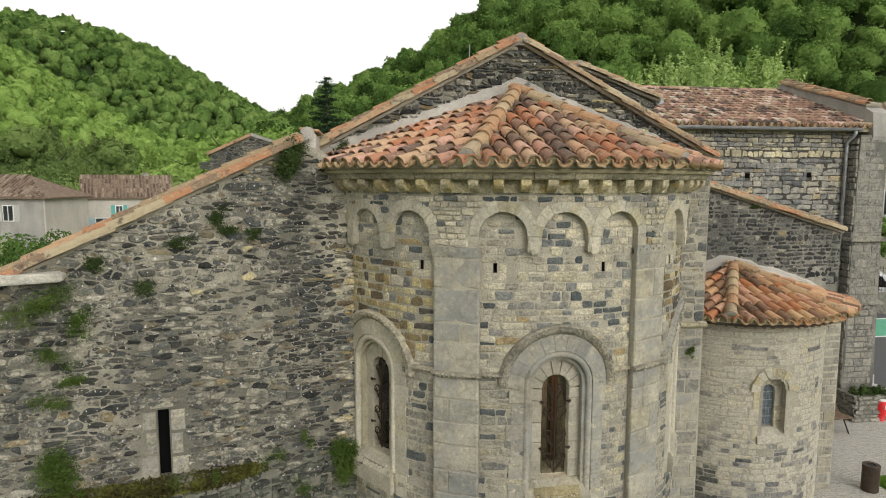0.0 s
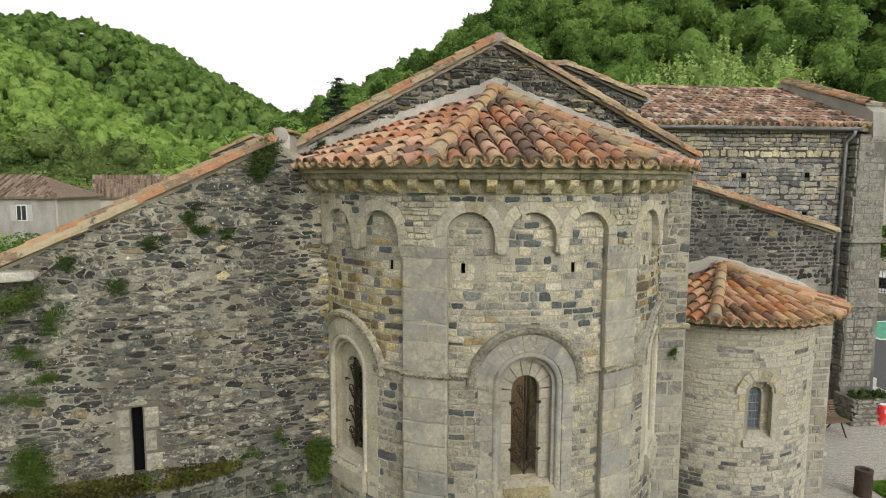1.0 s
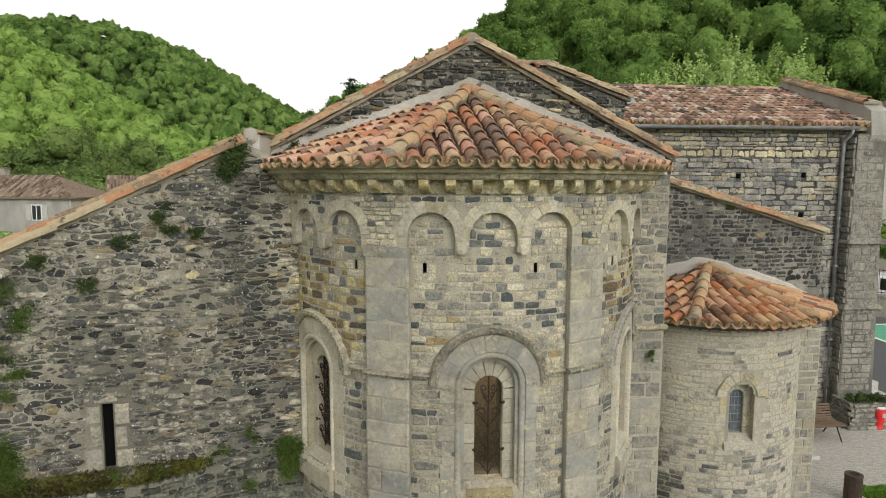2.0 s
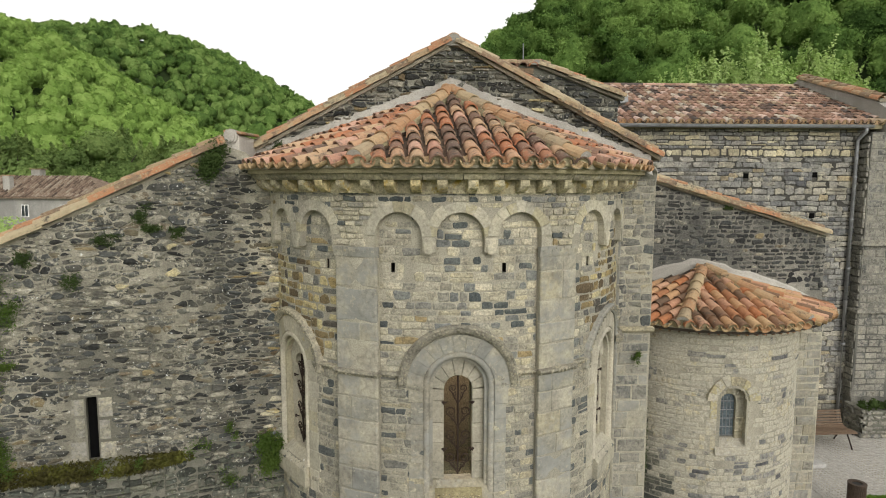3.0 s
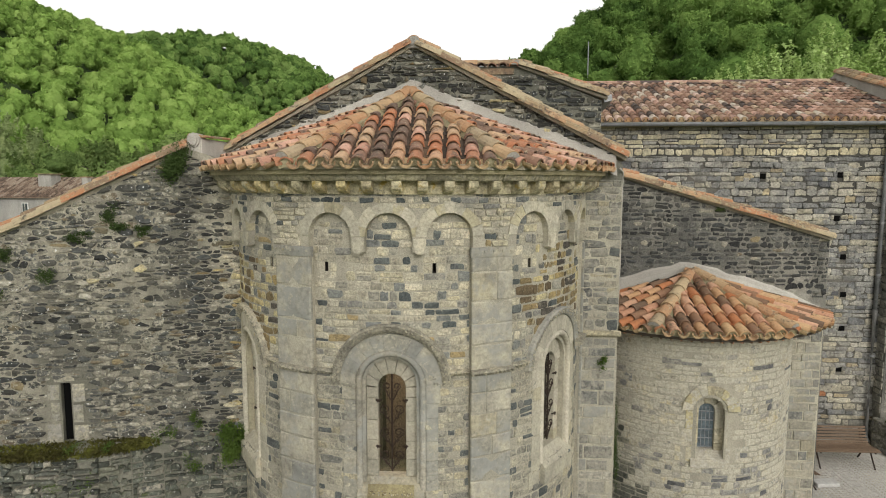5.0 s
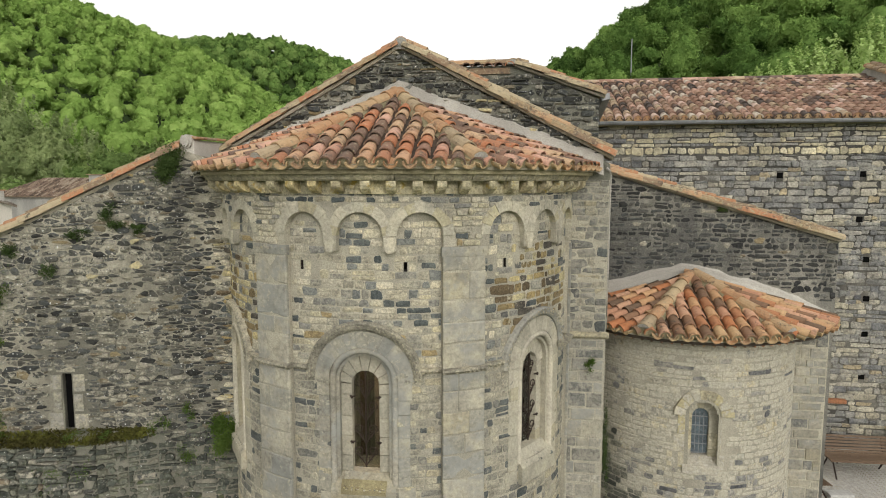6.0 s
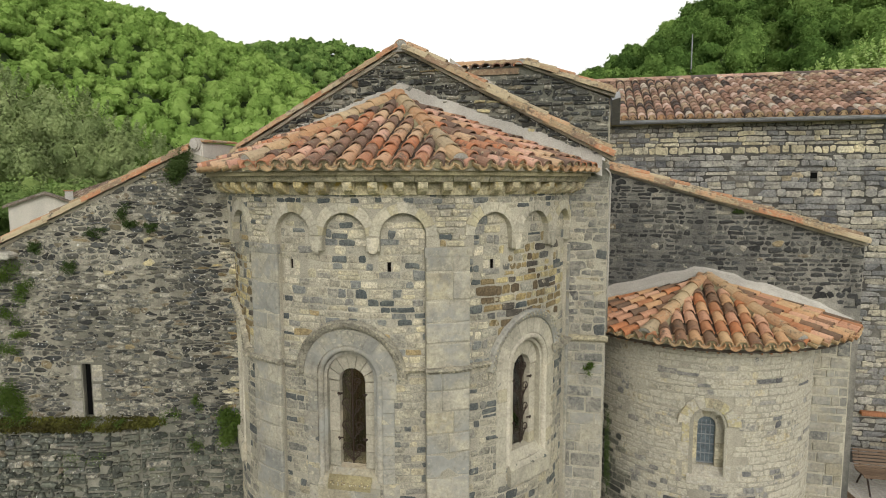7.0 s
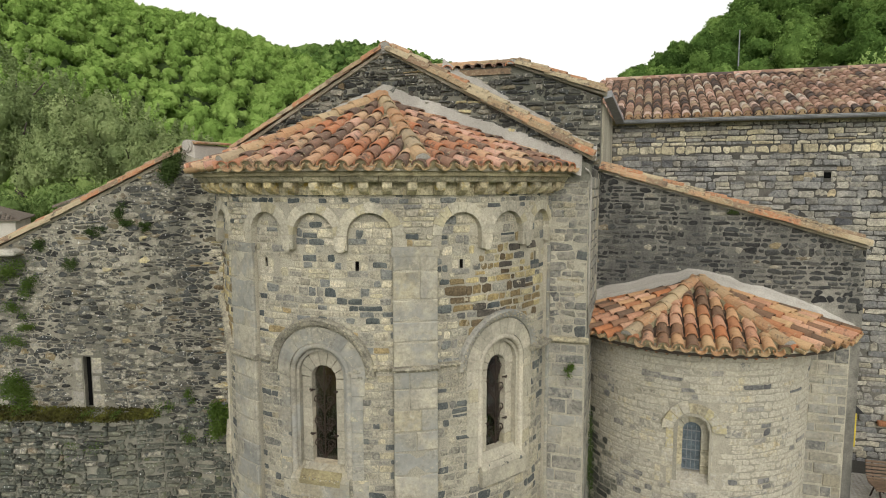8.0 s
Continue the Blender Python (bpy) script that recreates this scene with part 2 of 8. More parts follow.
mortar_mat("render_wall", (0.52, 0.48, 0.42), (0.46, 0.43, 0.38), (0.56, 0.52, 0.46), 0.15)
mortar_mat("roof_mortar", (0.33, 0.29, 0.17), (0.24, 0.21, 0.13), (0.42, 0.37, 0.24), 0.6)


def tile_mat(name, stops, age=0.5, lichen=0.0):
    m = Nodes(name)
    c = m.ramp(m.chance(), stops, "CONSTANT")
    fine, mid, big = m.noise(55, 6, 0.7), m.noise(9, 6, 0.7), m.noise(1.3, 4, 0.6)
    c = m.mix(0.7, c, m.ramp(mid, [(0.3, (0.6, 0.58, 0.56)), (0.55, (1, 1, 1)), (0.75, (1.22, 1.18, 1.1))]), "MULTIPLY")
    c = m.mix(m.ramp(m.math("MULTIPLY", mid, m.math("ADD", big, 0.5)), [(0.62 - 0.2 * age, (0, 0, 0)), (0.80 - 0.2 * age, (0.9, 0.9, 0.9))]), c, (0.07, 0.058, 0.047))
    c = m.mix(m.ramp(m.noise(17, 5, 0.7), [(0.66 - lichen, (0, 0, 0)), (0.74 - lichen, (0.75, 0.75, 0.75))]), c, (0.36, 0.31, 0.2))
    c = m.mix(0.5, c, m.ramp(fine, [(0.3, (0.7, 0.7, 0.7)), (0.6, (1.08, 1.08, 1.08))]), "MULTIPLY")
    m.bump(m.math("ADD", mid, fine), 0.35, 0.008)
    return m.done(c, 0.88, 0.25)


def far_tile_mat(name, k):
    m = Nodes(name)
    f = m.noise(14, 3, 0.6)
    n = m.math("ADD", m.math("MULTIPLY", m.noise(4.5, 5, 0.8), 0.7), m.math("MULTIPLY", m.tree.nodes.new("ShaderNodeNewGeometry").outputs["Random Per Island"], 0.32))
    c = m.ramp(n, [(p, (r * k, g * (0.3 + 0.7 * k), b * (0.5 + 0.5 * k))) for p, (r, g, b) in ((0.3, (0.07, 0.052, 0.04)), (0.44, (0.17, 0.112, 0.078)), (0.56, (0.27, 0.185, 0.13)), (0.68, (0.38, 0.30, 0.22)))])
    c = m.mix(0.6, c, m.ramp(f, [(0.35, (0.6, 0.6, 0.6)), (0.65, (1.25, 1.25, 1.25))]), "MULTIPLY")
    return m.done(c, 0.9, 0.2)


far_tile_mat("far_tile", 0.82)
far_tile_mat("old_tile", 0.6)
TERRACOTTA = [(0.0, (0.37, 0.19, 0.115)), (0.12, (0.24, 0.15, 0.11)), (0.24, (0.47, 0.31, 0.20)), (0.36, (0.185, 0.125, 0.095)),
              (0.47, (0.44, 0.26, 0.195)), (0.58, (0.145, 0.105, 0.085)), (0.68, (0.41, 0.185, 0.10)), (0.78, (0.48, 0.35, 0.23)), (0.90, (0.52, 0.34, 0.265))]
tile_mat("apse_tile", [(p, (r * 1.08, g, b * 0.94)) for p, (r, g, b) in TERRACOTTA], 0.60, 0.09)
tile_mat("chapel_tile", [(p, (r * 1.07, g * 0.97, b * 0.80)) for p, (r, g, b) in TERRACOTTA], 0.46, 0.05)
tile_mat("nave_tile", [(0.0, (0.30, 0.18, 0.13)), (0.16, (0.40, 0.265, 0.19)), (0.30, (0.16, 0.11, 0.088)), (0.42, (0.36, 0.23, 0.165)),
                       (0.54, (0.53, 0.34, 0.26)), (0.64, (0.10, 0.078, 0.068)), (0.75, (0.47, 0.36, 0.245)), (0.86, (0.63, 0.47, 0.39)), (0.95, (0.58, 0.51, 0.42))], 0.52, 0.04)
# channel dirt, darkened further to stand for the shade in the grooves
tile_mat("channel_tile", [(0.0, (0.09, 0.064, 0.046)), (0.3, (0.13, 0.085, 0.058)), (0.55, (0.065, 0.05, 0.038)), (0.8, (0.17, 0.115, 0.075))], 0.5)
tile_mat("eave_tile", [(0.0, (0.46, 0.27, 0.14)), (0.3, (0.50, 0.36, 0.20)), (0.6, (0.40, 0.26, 0.15)), (0.8, (0.48, 0.32, 0.18))], 0.35, 0.10)
tile_mat("cope_tile", [(0.0, (0.40, 0.20, 0.105)), (0.25, (0.33, 0.24, 0.14)), (0.5, (0.44, 0.28, 0.16)), (0.7, (0.24, 0.165, 0.105)), (0.85, (0.42, 0.345, 0.22))], 0.62, 0.13)
tile_mat("hip_tile", [(0.0, (0.41, 0.24, 0.13)), (0.3, (0.43, 0.33, 0.20)), (0.6, (0.36, 0.28, 0.18)), (0.8, (0.44, 0.30, 0.17))], 0.42, 0.10)


def plain_mat(name, color, rough=0.6, metal=0.0, scale=12.0, vary=0.25, bump=0.15, stretch=None, spec=0.4):
    m = Nodes(name)
    n, f = m.noise(scale, 6, 0.65, stretch=stretch), m.noise(scale * 8, 4, 0.6, stretch=stretch)
    c = m.mix(1.0, color, m.ramp(n, [(0.3, (1 - vary,) * 3), (0.7, (1 + vary,) * 3)]), "MULTIPLY")
    c = m.mix(0.5, c, m.ramp(f, [(0.3, (1 - vary,) * 3), (0.7, (1 + vary,) * 3)]), "MULTIPLY")
    m.bump(m.math("ADD", n, f), bump, 0.005)
    m.bsdf.inputs["Metallic"].default_value = metal
    return m.done(c, rough, spec)


plain_mat("iron", (0.035, 0.022, 0.016), 0.75, 0.3, 30, 0.4)
plain_mat("zinc", (0.27, 0.275, 0.28), 0.55, 0.5, 6, 0.25)
plain_mat("old_wood", (0.28, 0.12, 0.055), 0.75, 0.0, 5, 0.45, 0.4, (14, 14, 1))
plain_mat("pale_wood", (0.58, 0.48, 0.395), 0.75, 0.0, 4, 0.2, 0.3, (10, 10, 1))
plain_mat("slat_wood", (0.13, 0.085, 0.052), 0.7, 0.0, 6, 0.35, 0.3, (2, 14, 14))
# near-black that stands for unlit interiors and pockets
plain_mat("dark_room", (0.05, 0.042, 0.035), 0.95, 0.0, 3, 0.3)
# near-black colour that stands for the shade inside openings
plain_mat("hole_black", (0.006, 0.006, 0.006), 1.0, 0.0, 3, 0.2, 0.0, None, 0.0)
plain_mat("leaded_pane", (0.10, 0.125, 0.14), 0.3, 0.0, 14, 0.5, 0.3)
plain_mat("bin_brown", (0.065, 0.045, 0.032), 0.6, 0.2, 10, 0.3)
plain_mat("red_paint", (0.55, 0.018, 0.02), 0.4, 0.0, 8, 0.15)
plain_mat("white_paint", (0.72, 0.71, 0.68), 0.5, 0.0, 8, 0.12)
plain_mat("teal_paint", (0.10, 0.36, 0.33), 0.6, 0.0, 8, 0.2)
plain_mat("pale_blue_paint", (0.32, 0.43, 0.47), 0.6, 0.0, 8, 0.15)
plain_mat("yellow_paint", (0.60, 0.46, 0.03), 0.5, 0.0, 8, 0.15)
plain_mat("concrete", (0.42, 0.41, 0.385), 0.85, 0.0, 9, 0.2)
plain_mat("white_chip", (0.62, 0.60, 0.54), 0.9, 0.0, 12, 0.2, 0.4)
plain_mat("slab_stone", (0.43, 0.41, 0.35), 0.9, 0.0, 5, 0.35, 0.6)
plain_mat("black_rubber", (0.02, 0.02, 0.02), 0.7)
plain_mat("asphalt", (0.085, 0.085, 0.088), 0.9, 0.0, 40, 0.25, 0.4)
plain_mat("green_paint", (0.10, 0.34, 0.22), 0.7, 0.0, 4, 0.25)
plain_mat("paving", (0.43, 0.41, 0.37), 0.85, 0.0, 9, 0.25, 0.3)
plain_mat("book_cover", (0.10, 0.075, 0.07), 0.6, 0.0, 8, 0.6)
plain_mat("car_paint", (0.70, 0.71, 0.72), 0.25, 0.0, 2, 0.03, 0.0)
plain_mat("bark", (0.085, 0.07, 0.055), 0.95, 0.0, 9, 0.4, 0.8, (6, 6, 1))


def glass_mat(name, tint, mirror=0.5, rough=0.03):
    m = Nodes(name)
    clear = m.node("ShaderNodeBsdfTransparent", Color=(*tint, 1))
    gloss = m.node("ShaderNodeBsdfGlossy", Color=(1, 1, 1, 1), Roughness=rough)
    fres = m.node("ShaderNodeFresnel", IOR=1.5 + mirror)
    mixed = m.tree.nodes.new("ShaderNodeMixShader")
    m.link(fres.outputs["Fac"], mixed.inputs[0])
    m.link(clear.outputs["BSDF"], mixed.inputs[1])
    m.link(gloss.outputs["BSDF"], mixed.inputs[2])
    m.link(mixed.outputs["Shader"], m.out.inputs["Surface"])
    return m.mat


glass_mat("window_glass", (0.60, 0.60, 0.55), 0.36, 0.08)
glass_mat("dark_glass", (0.25, 0.3, 0.33), 0.3, 0.05)


def leaf_mat(name, dark, mid, light, patch=0.05, through_it=0.35, leafy=0.0):
    m = Nodes(name)
    m.tree.nodes.remove(m.bsdf)
    r = m.math("ADD", m.math("MULTIPLY", m.tree.nodes.new("ShaderNodeNewGeometry").outputs["Random Per Island"], 0.12),
               m.math("MULTIPLY", m.noise(patch, 2, 0.5), 0.55))
    tint = m.tree.nodes.new("ShaderNodeAttribute")
    tint.attribute_name = "tint"
    r = m.math("ADD", m.math("MULTIPLY", tint.outputs["Fac"], 0.5), r)
    if leafy:
        r = m.math("ADD", r, m.math("MULTIPLY", m.math("SUBTRACT", m.noise(leafy * 1.6, 5, 0.75), 0.5), 0.55))
    c = m.ramp(r, [(0.28, dark), (0.55, mid), (0.82, light)])
    d = m.node("ShaderNodeBsdfDiffuse", Color=c)
    t = m.node("ShaderNodeBsdfTranslucent", Color=c)
    if leafy:
        # leaf relief on the lumps of a crown
        b = m.node("ShaderNodeBump", Strength=0.9, Distance=0.5 / leafy)
        m.link(m.noise(leafy, 3, 0.7), b.inputs["Height"])
        m.link(b.outputs["Normal"], d.inputs["Normal"])
    mixed = m.tree.nodes.new("ShaderNodeMixShader")
    mixed.inputs[0].default_value = through_it
    m.link(d.outputs["BSDF"], mixed.inputs[1])
    m.link(t.outputs["BSDF"], mixed.inputs[2])
    m.link(mixed.outputs["Shader"], m.out.inputs["Surface"])
    return m.mat


leaf_mat("ridge_leaf", (0.066, 0.122, 0.034), (0.142, 0.238, 0.060), (0.24, 0.35, 0.105), 0.11, 0.3, 0.7)
leaf_mat("far_leaf", (0.135, 0.22, 0.05), (0.23, 0.36, 0.085), (0.33, 0.465, 0.13), 0.11, 0.3, 0.7)
leaf_mat("hill_leaf", (0.036, 0.070, 0.019), (0.105, 0.185, 0.045), (0.22, 0.335, 0.09), 0.2, 0.3, 1.3)
leaf_mat("bright_leaf", (0.22, 0.32, 0.09), (0.36, 0.49, 0.16), (0.50, 0.62, 0.26), 0.3, 0.3, 2.5)
leaf_mat("willow_leaf", (0.145, 0.20, 0.083), (0.255, 0.325, 0.14), (0.38, 0.45, 0.205), 0.15, 0.35, 1.3)
leaf_mat("river_leaf", (0.095, 0.15, 0.048), (0.18, 0.26, 0.083), (0.285, 0.37, 0.125), 0.15, 0.35, 1.3)
leaf_mat("conifer_leaf", (0.018, 0.035, 0.02), (0.035, 0.06, 0.032), (0.06, 0.09, 0.045), 0.4)
leaf_mat("ivy_leaf", (0.025, 0.045, 0.015), (0.055, 0.085, 0.028), (0.095, 0.14, 0.045), 1.5, 0.25)
leaf_mat("weed_leaf", (0.040, 0.070, 0.016), (0.082, 0.132, 0.030), (0.15, 0.21, 0.05), 1.5, 0.3)
leaf_mat("moss", (0.022, 0.02, 0.012), (0.06, 0.055, 0.02), (0.16, 0.17, 0.035), 3.0, 0.1)
leaf_mat("grass", (0.06, 0.12, 0.02), (0.12, 0.22, 0.035), (0.18, 0.29, 0.06), 0.4, 0.2)


def ground_mat(name, a, b, scale):
    m = Nodes(name)
    n, f = m.noise(scale, 6, 0.65), m.noise(scale * 12, 5, 0.7)
    c = m.mix(m.ramp(n, [(0.4, (0, 0, 0)), (0.6, (1, 1, 1))]), a, b)
    c = m.mix(0.6, c, m.ramp(f, [(0.3, (0.6, 0.6, 0.6)), (0.7, (1.2, 1.2, 1.2))]), "MULTIPLY")
    m.bump(f, 0.4, 0.02)
    return m.done(c, 0.95, 0.1)


ground_mat("meadow", (0.06, 0.10, 0.025), (0.10, 0.13, 0.04), 0.05)
# soil colour darkened to stand for the shade between crowns
ground_mat("shaded_hill_soil", (0.03, 0.05, 0.016), (0.05, 0.08, 0.024), 0.02)
ground_mat("low_bounce_ground", (0.055, 0.075, 0.03), (0.10, 0.10, 0.06), 0.6)

# ---- building tools ----
RNG = random.Random(7)


def mesh_of(name, verts, faces, material, smooth=False):
    me = bpy.data.meshes.new(name)
    me.from_pydata([tuple(v) for v in verts], [], faces)
    me.materials.append(MATS[material])
    if smooth:
        me.polygons.foreach_set("use_smooth", [True] * len(me.polygons))
    me.update()
    return me


def child(name, me, parent, m=None, label=""):
    """One part: an object on a mesh, under its thing. m: its pose in the world (all things stand at the origin or keep m relative)."""
    ob = new(name, me)
    ob.parent = parent
    if m is not None:
        ob.matrix_basis = m
    if label:
        ob["label"] = label
    return ob


def thing(name, label, category, kind="", group=""):
    return tagged(new(name), label, category, group, kind)


class Soup:
    """Collects verts and faces for one mesh."""

    def __init__(self):
        self.v, self.f = [], []

    def add(self, verts, faces, m=None):
        n = len(self.v)
        self.v += [m @ Vector(p) for p in verts] if m is not None else [Vector(p) for p in verts]
        self.f += [tuple(n + i for i in f) for f in faces]

    def box(self, x0, y0, z0, x1, y1, z1, m=None):
        v = [(x, y, z) for z in (z0, z1) for y in (y0, y1) for x in (x0, x1)]
        self.add(v, [(0, 2, 3, 1), (4, 5, 7, 6), (0, 1, 5, 4), (2, 6, 7, 3), (0, 4, 6, 2), (1, 3, 7, 5)], m)

    def tube(self, path, radius, n=8, caps=True):
        """A round tube along points; radius: a number or one for each point."""
        rings = []
        for i, p in enumerate(path):
            p = Vector(p)
            a, b = Vector(path[max(i - 1, 0)]), Vector(path[min(i + 1, len(path) - 1)])
            q = (b - a).to_track_quat("Z", "Y").to_matrix()
            r = radius[i] if isinstance(radius, (list, tuple)) else radius
            rings.append([p + q @ Vector((r * math.cos(6.28319 * k / n), r * math.sin(6.28319 * k / n), 0)) for k in range(n)])
        n0 = len(self.v)
        for r in rings:
            self.v += r
        for i in range(len(rings) - 1):
            for k in range(n):
                self.f.append((n0 + i * n + k, n0 + i * n + (k + 1) % n, n0 + (i + 1) * n + (k + 1) % n, n0 + (i + 1) * n + k))
        if caps:
            self.f.append(tuple(n0 + k for k in reversed(range(n))))
            self.f.append(tuple(n0 + (len(rings) - 1) * n + k for k in range(n)))

    def prism(self, outline, y0, y1, m=None):
        """An outline of (x, z) points pushed from y0 to y1."""
        n = len(outline)
        v = [(x, y0, z) for x, z in outline] + [(x, y1, z) for x, z in outline]
        f = [tuple(range(n)), tuple(reversed(range(n, 2 * n)))]
        f += [(i, i + n, (i + 1) % n + n, (i + 1) % n) for i in range(n)]
        self.add(v, f, m)

    def mesh(self, name, material, smooth=False):
        return mesh_of(name, self.v, self.f, material, smooth)


def bevelled(me, width, segments=1):
    bm = bmesh.new()
    bm.from_mesh(me)
    bmesh.ops.recalc_face_normals(bm, faces=bm.faces)
    bmesh.ops.bevel(bm, geom=[e for e in bm.edges if e.calc_face_angle(0) > 0.5], offset=width, segments=segments, affect="EDGES")
    bm.to_mesh(me)
    bm.free()
    me.update()
    return me


def box_mesh(name, sx, sy, sz, material, bevel=0.0, segments=1):
    """A box centred in x and y that stands on z = 0."""
    s = Soup()
    s.box(-sx / 2, -sy / 2, 0, sx / 2, sy / 2, sz)
    me = s.mesh(name, material)
    return bevelled(me, bevel, segments) if bevel else me


# stones: unit blocks whose face lies near y = 0 and whose body goes back to y = 1
def stone_shape(rng, chamfer, jitter, pillow):
    """A rough block: each corner knocked off by its own amount, edges not quite straight, an uneven face."""
    out = []
    for sx, sz in ((-1, -1), (1, -1), (1, 1), (-1, 1)):
        cx, cz = rng.uniform(*chamfer), rng.uniform(*chamfer)
        px, pz = 0.5 - rng.uniform(0, jitter), 0.5 - rng.uniform(0, jitter)
        one, two = (sx * px, sz * (pz - cz)), (sx * (px - cx), sz * pz)
        out += [one, two] if sx * sz > 0 else [two, one]
    v = [(x, 1.0, z) for x, z in out] + [(x, 0.22 + rng.uniform(0, 0.12), z) for x, z in out]
    v += [(x * 0.93 + rng.uniform(-0.012, 0.012), rng.uniform(0.0, 0.1), z * 0.88 + rng.uniform(-0.02, 0.02)) for x, z in out]
    v.append((rng.uniform(-0.2, 0.2), rng.uniform(-1.0, 0.3) * pillow, rng.uniform(-0.15, 0.15)))
    n, f = 8, []
    for r in (0, 1):
        f += [(r * n + i, r * n + (i + 1) % n, (r + 1) * n + (i + 1) % n, (r + 1) * n + i) for i in range(n)]
    f += [(2 * n + i, 2 * n + (i + 1) % n, 3 * n) for i in range(n)]
    return v, f


def stone_set(count, chamfer, jitter, pillow, seed):
    rng = random.Random(seed)
    return [stone_shape(rng, chamfer, jitter, pillow) for _ in range(count)]


STONES = {
    "rubble": stone_set(24, (0.06, 0.34), 0.14, 0.22, 1),
    "coursed": stone_set(16, (0.02, 0.15), 0.05, 0.12, 2),
    "dressed": stone_set(10, (0.008, 0.03), 0.012, 0.03, 3),
}
STONE_MESH = {}


def stone_mesh(kind, i, material):
    key = (kind, i, material)
    if key not in STONE_MESH:
        STONE_MESH[key] = mesh_of("stone", *STONES[kind][i], material)
    return STONE_MESH[key]


def lay(parent, name, kind, stones, limit=300, rest="stone_rest"):
    """Stones as parts under a thing: (pose, width, depth, height, material, rank) each; past the limit they are joined, one mesh a material."""
    stones = sorted(stones, key=lambda s: s[5])
    joined = {}
    for n, (m, w, d, h, material, _) in enumerate(stones):
        i = RNG.randrange(len(STONES[kind]))
        mm = m @ Matrix.Diagonal((w, d, h, 1))
        if n < limit:
            child(name, stone_mesh(kind, i, material), parent, mm)
        else:
            joined.setdefault(material, Soup()).add(*STONES[kind][i], mm)
    for material, soup in joined.items():
        tagged(child(rest, soup.mesh(rest, material), parent), kind="stuff")


def clip_poly(poly, px, pz, nx, nz):
    """The part of a polygon on the inner side of the line through (px, pz) with outward normal (nx, nz)."""
    out = []
    for (ax, az), (bx, bz) in zip(poly, poly[1:] + poly[:1]):
        da, db = (ax - px) * nx + (az - pz) * nz, (bx - px) * nx + (bz - pz) * nz
        if da <= 0:
            out.append((ax, az))
        if da * db < 0:
            t = da / (da - db)
            out.append((ax + (bx - ax) * t, az + (bz - az) * t))
    return out


def rubble_cells(rng, u0, u1, z0, z1, wide, high, keep, joint=0.02, lack=0.06, merge=0.25, edges=(), blunt=(0.12, 0.3), jitter=(0.36, 0.34), uneven=0.35):
    """Irregular fitted stones: cells round scattered points, wider than high. Each is a list of (u, z) corners.
    edges: (u, z, nu, nz) lines that trim the stones, with their outward normals."""
    cols, rows = max(1, int((u1 - u0) / wide)), max(1, int((z1 - z0) / high))
    grid, lines = {}, [0.0]
    for j in range(rows):
        lines.append(lines[-1] + rng.uniform(1 - uneven, 1 + uneven))
    lines = [(z1 - z0) * q / lines[-1] for q in lines]

    def level(z):
        j = min(max(int(math.floor(z)), 0), rows - 1)
        return z0 + lines[j] + (lines[j + 1] - lines[j]) * (z - j)

    for j in range(rows):
        shift = rng.uniform(0, 1)
        for i in range(-1, cols + 1):
            if rng.random() < merge * 0.5:
                continue
            x = i + shift + rng.uniform(-jitter[0], jitter[0])
            grid.setdefault((int(math.floor(x)), j), []).append((x, j + 0.5 + rng.uniform(-jitter[1], jitter[1])))
    cells = []
    for (i, j), pts in grid.items():
        for p in pts:
            poly = [(p[0] - 1.3, p[1] - 1.1), (p[0] + 1.3, p[1] - 1.1), (p[0] + 1.3, p[1] + 1.1), (p[0] - 1.3, p[1] + 1.1)]
            for di in (-2, -1, 0, 1, 2):
                for dj in (-2, -1, 0, 1, 2):
                    for q in grid.get((i + di, j + dj), ()):
                        if q is not p and poly:
                            nx, nz = q[0] - p[0], q[1] - p[1]
                            poly = clip_poly(poly, (p[0] + q[0]) / 2, (p[1] + q[1]) / 2, nx, nz)
            if len(poly) < 3 or rng.random() < lack:
                continue
            real = [(u0 + x * wide, level(z)) for x, z in poly]
            for e in edges:
                real = clip_poly(real, *e) if len(real) > 2 else real
            if len(real) < 3:
                continue
            cu, cz = sum(x for x, _ in real) / len(real), sum(z for _, z in real) / len(real)
            w, h = max(x for x, _ in real) - min(x for x, _ in real), max(z for _, z in real) - min(z for _, z in real)
            if w < 0.03 or h < 0.015 or not keep(cu, cz, w * 0.9, h * 0.9):
                continue
            ju, jz = joint * rng.uniform(0.5, 1.6), joint * rng.uniform(0.5, 1.5)
            real = [(cu + (x - cu) * max(0.3, 1 - ju / max(w, 0.02)) , cz + (z - cz) * max(0.3, 1 - jz / max(h, 0.02))) for x, z in real]
            # knock the sharp corners off
            cut = []
            for k in range(len(real)):
                a, b, c = real[k - 1], real[k], real[(k + 1) % len(real)]
                t = rng.uniform(*blunt)
                cut += [(b[0] + (a[0] - b[0]) * t, b[1] + (a[1] - b[1]) * t), (b[0] + (c[0] - b[0]) * t, b[1] + (c[1] - b[1]) * t)]
            cells.append((cu, cz, w, h, cut))
    return cells


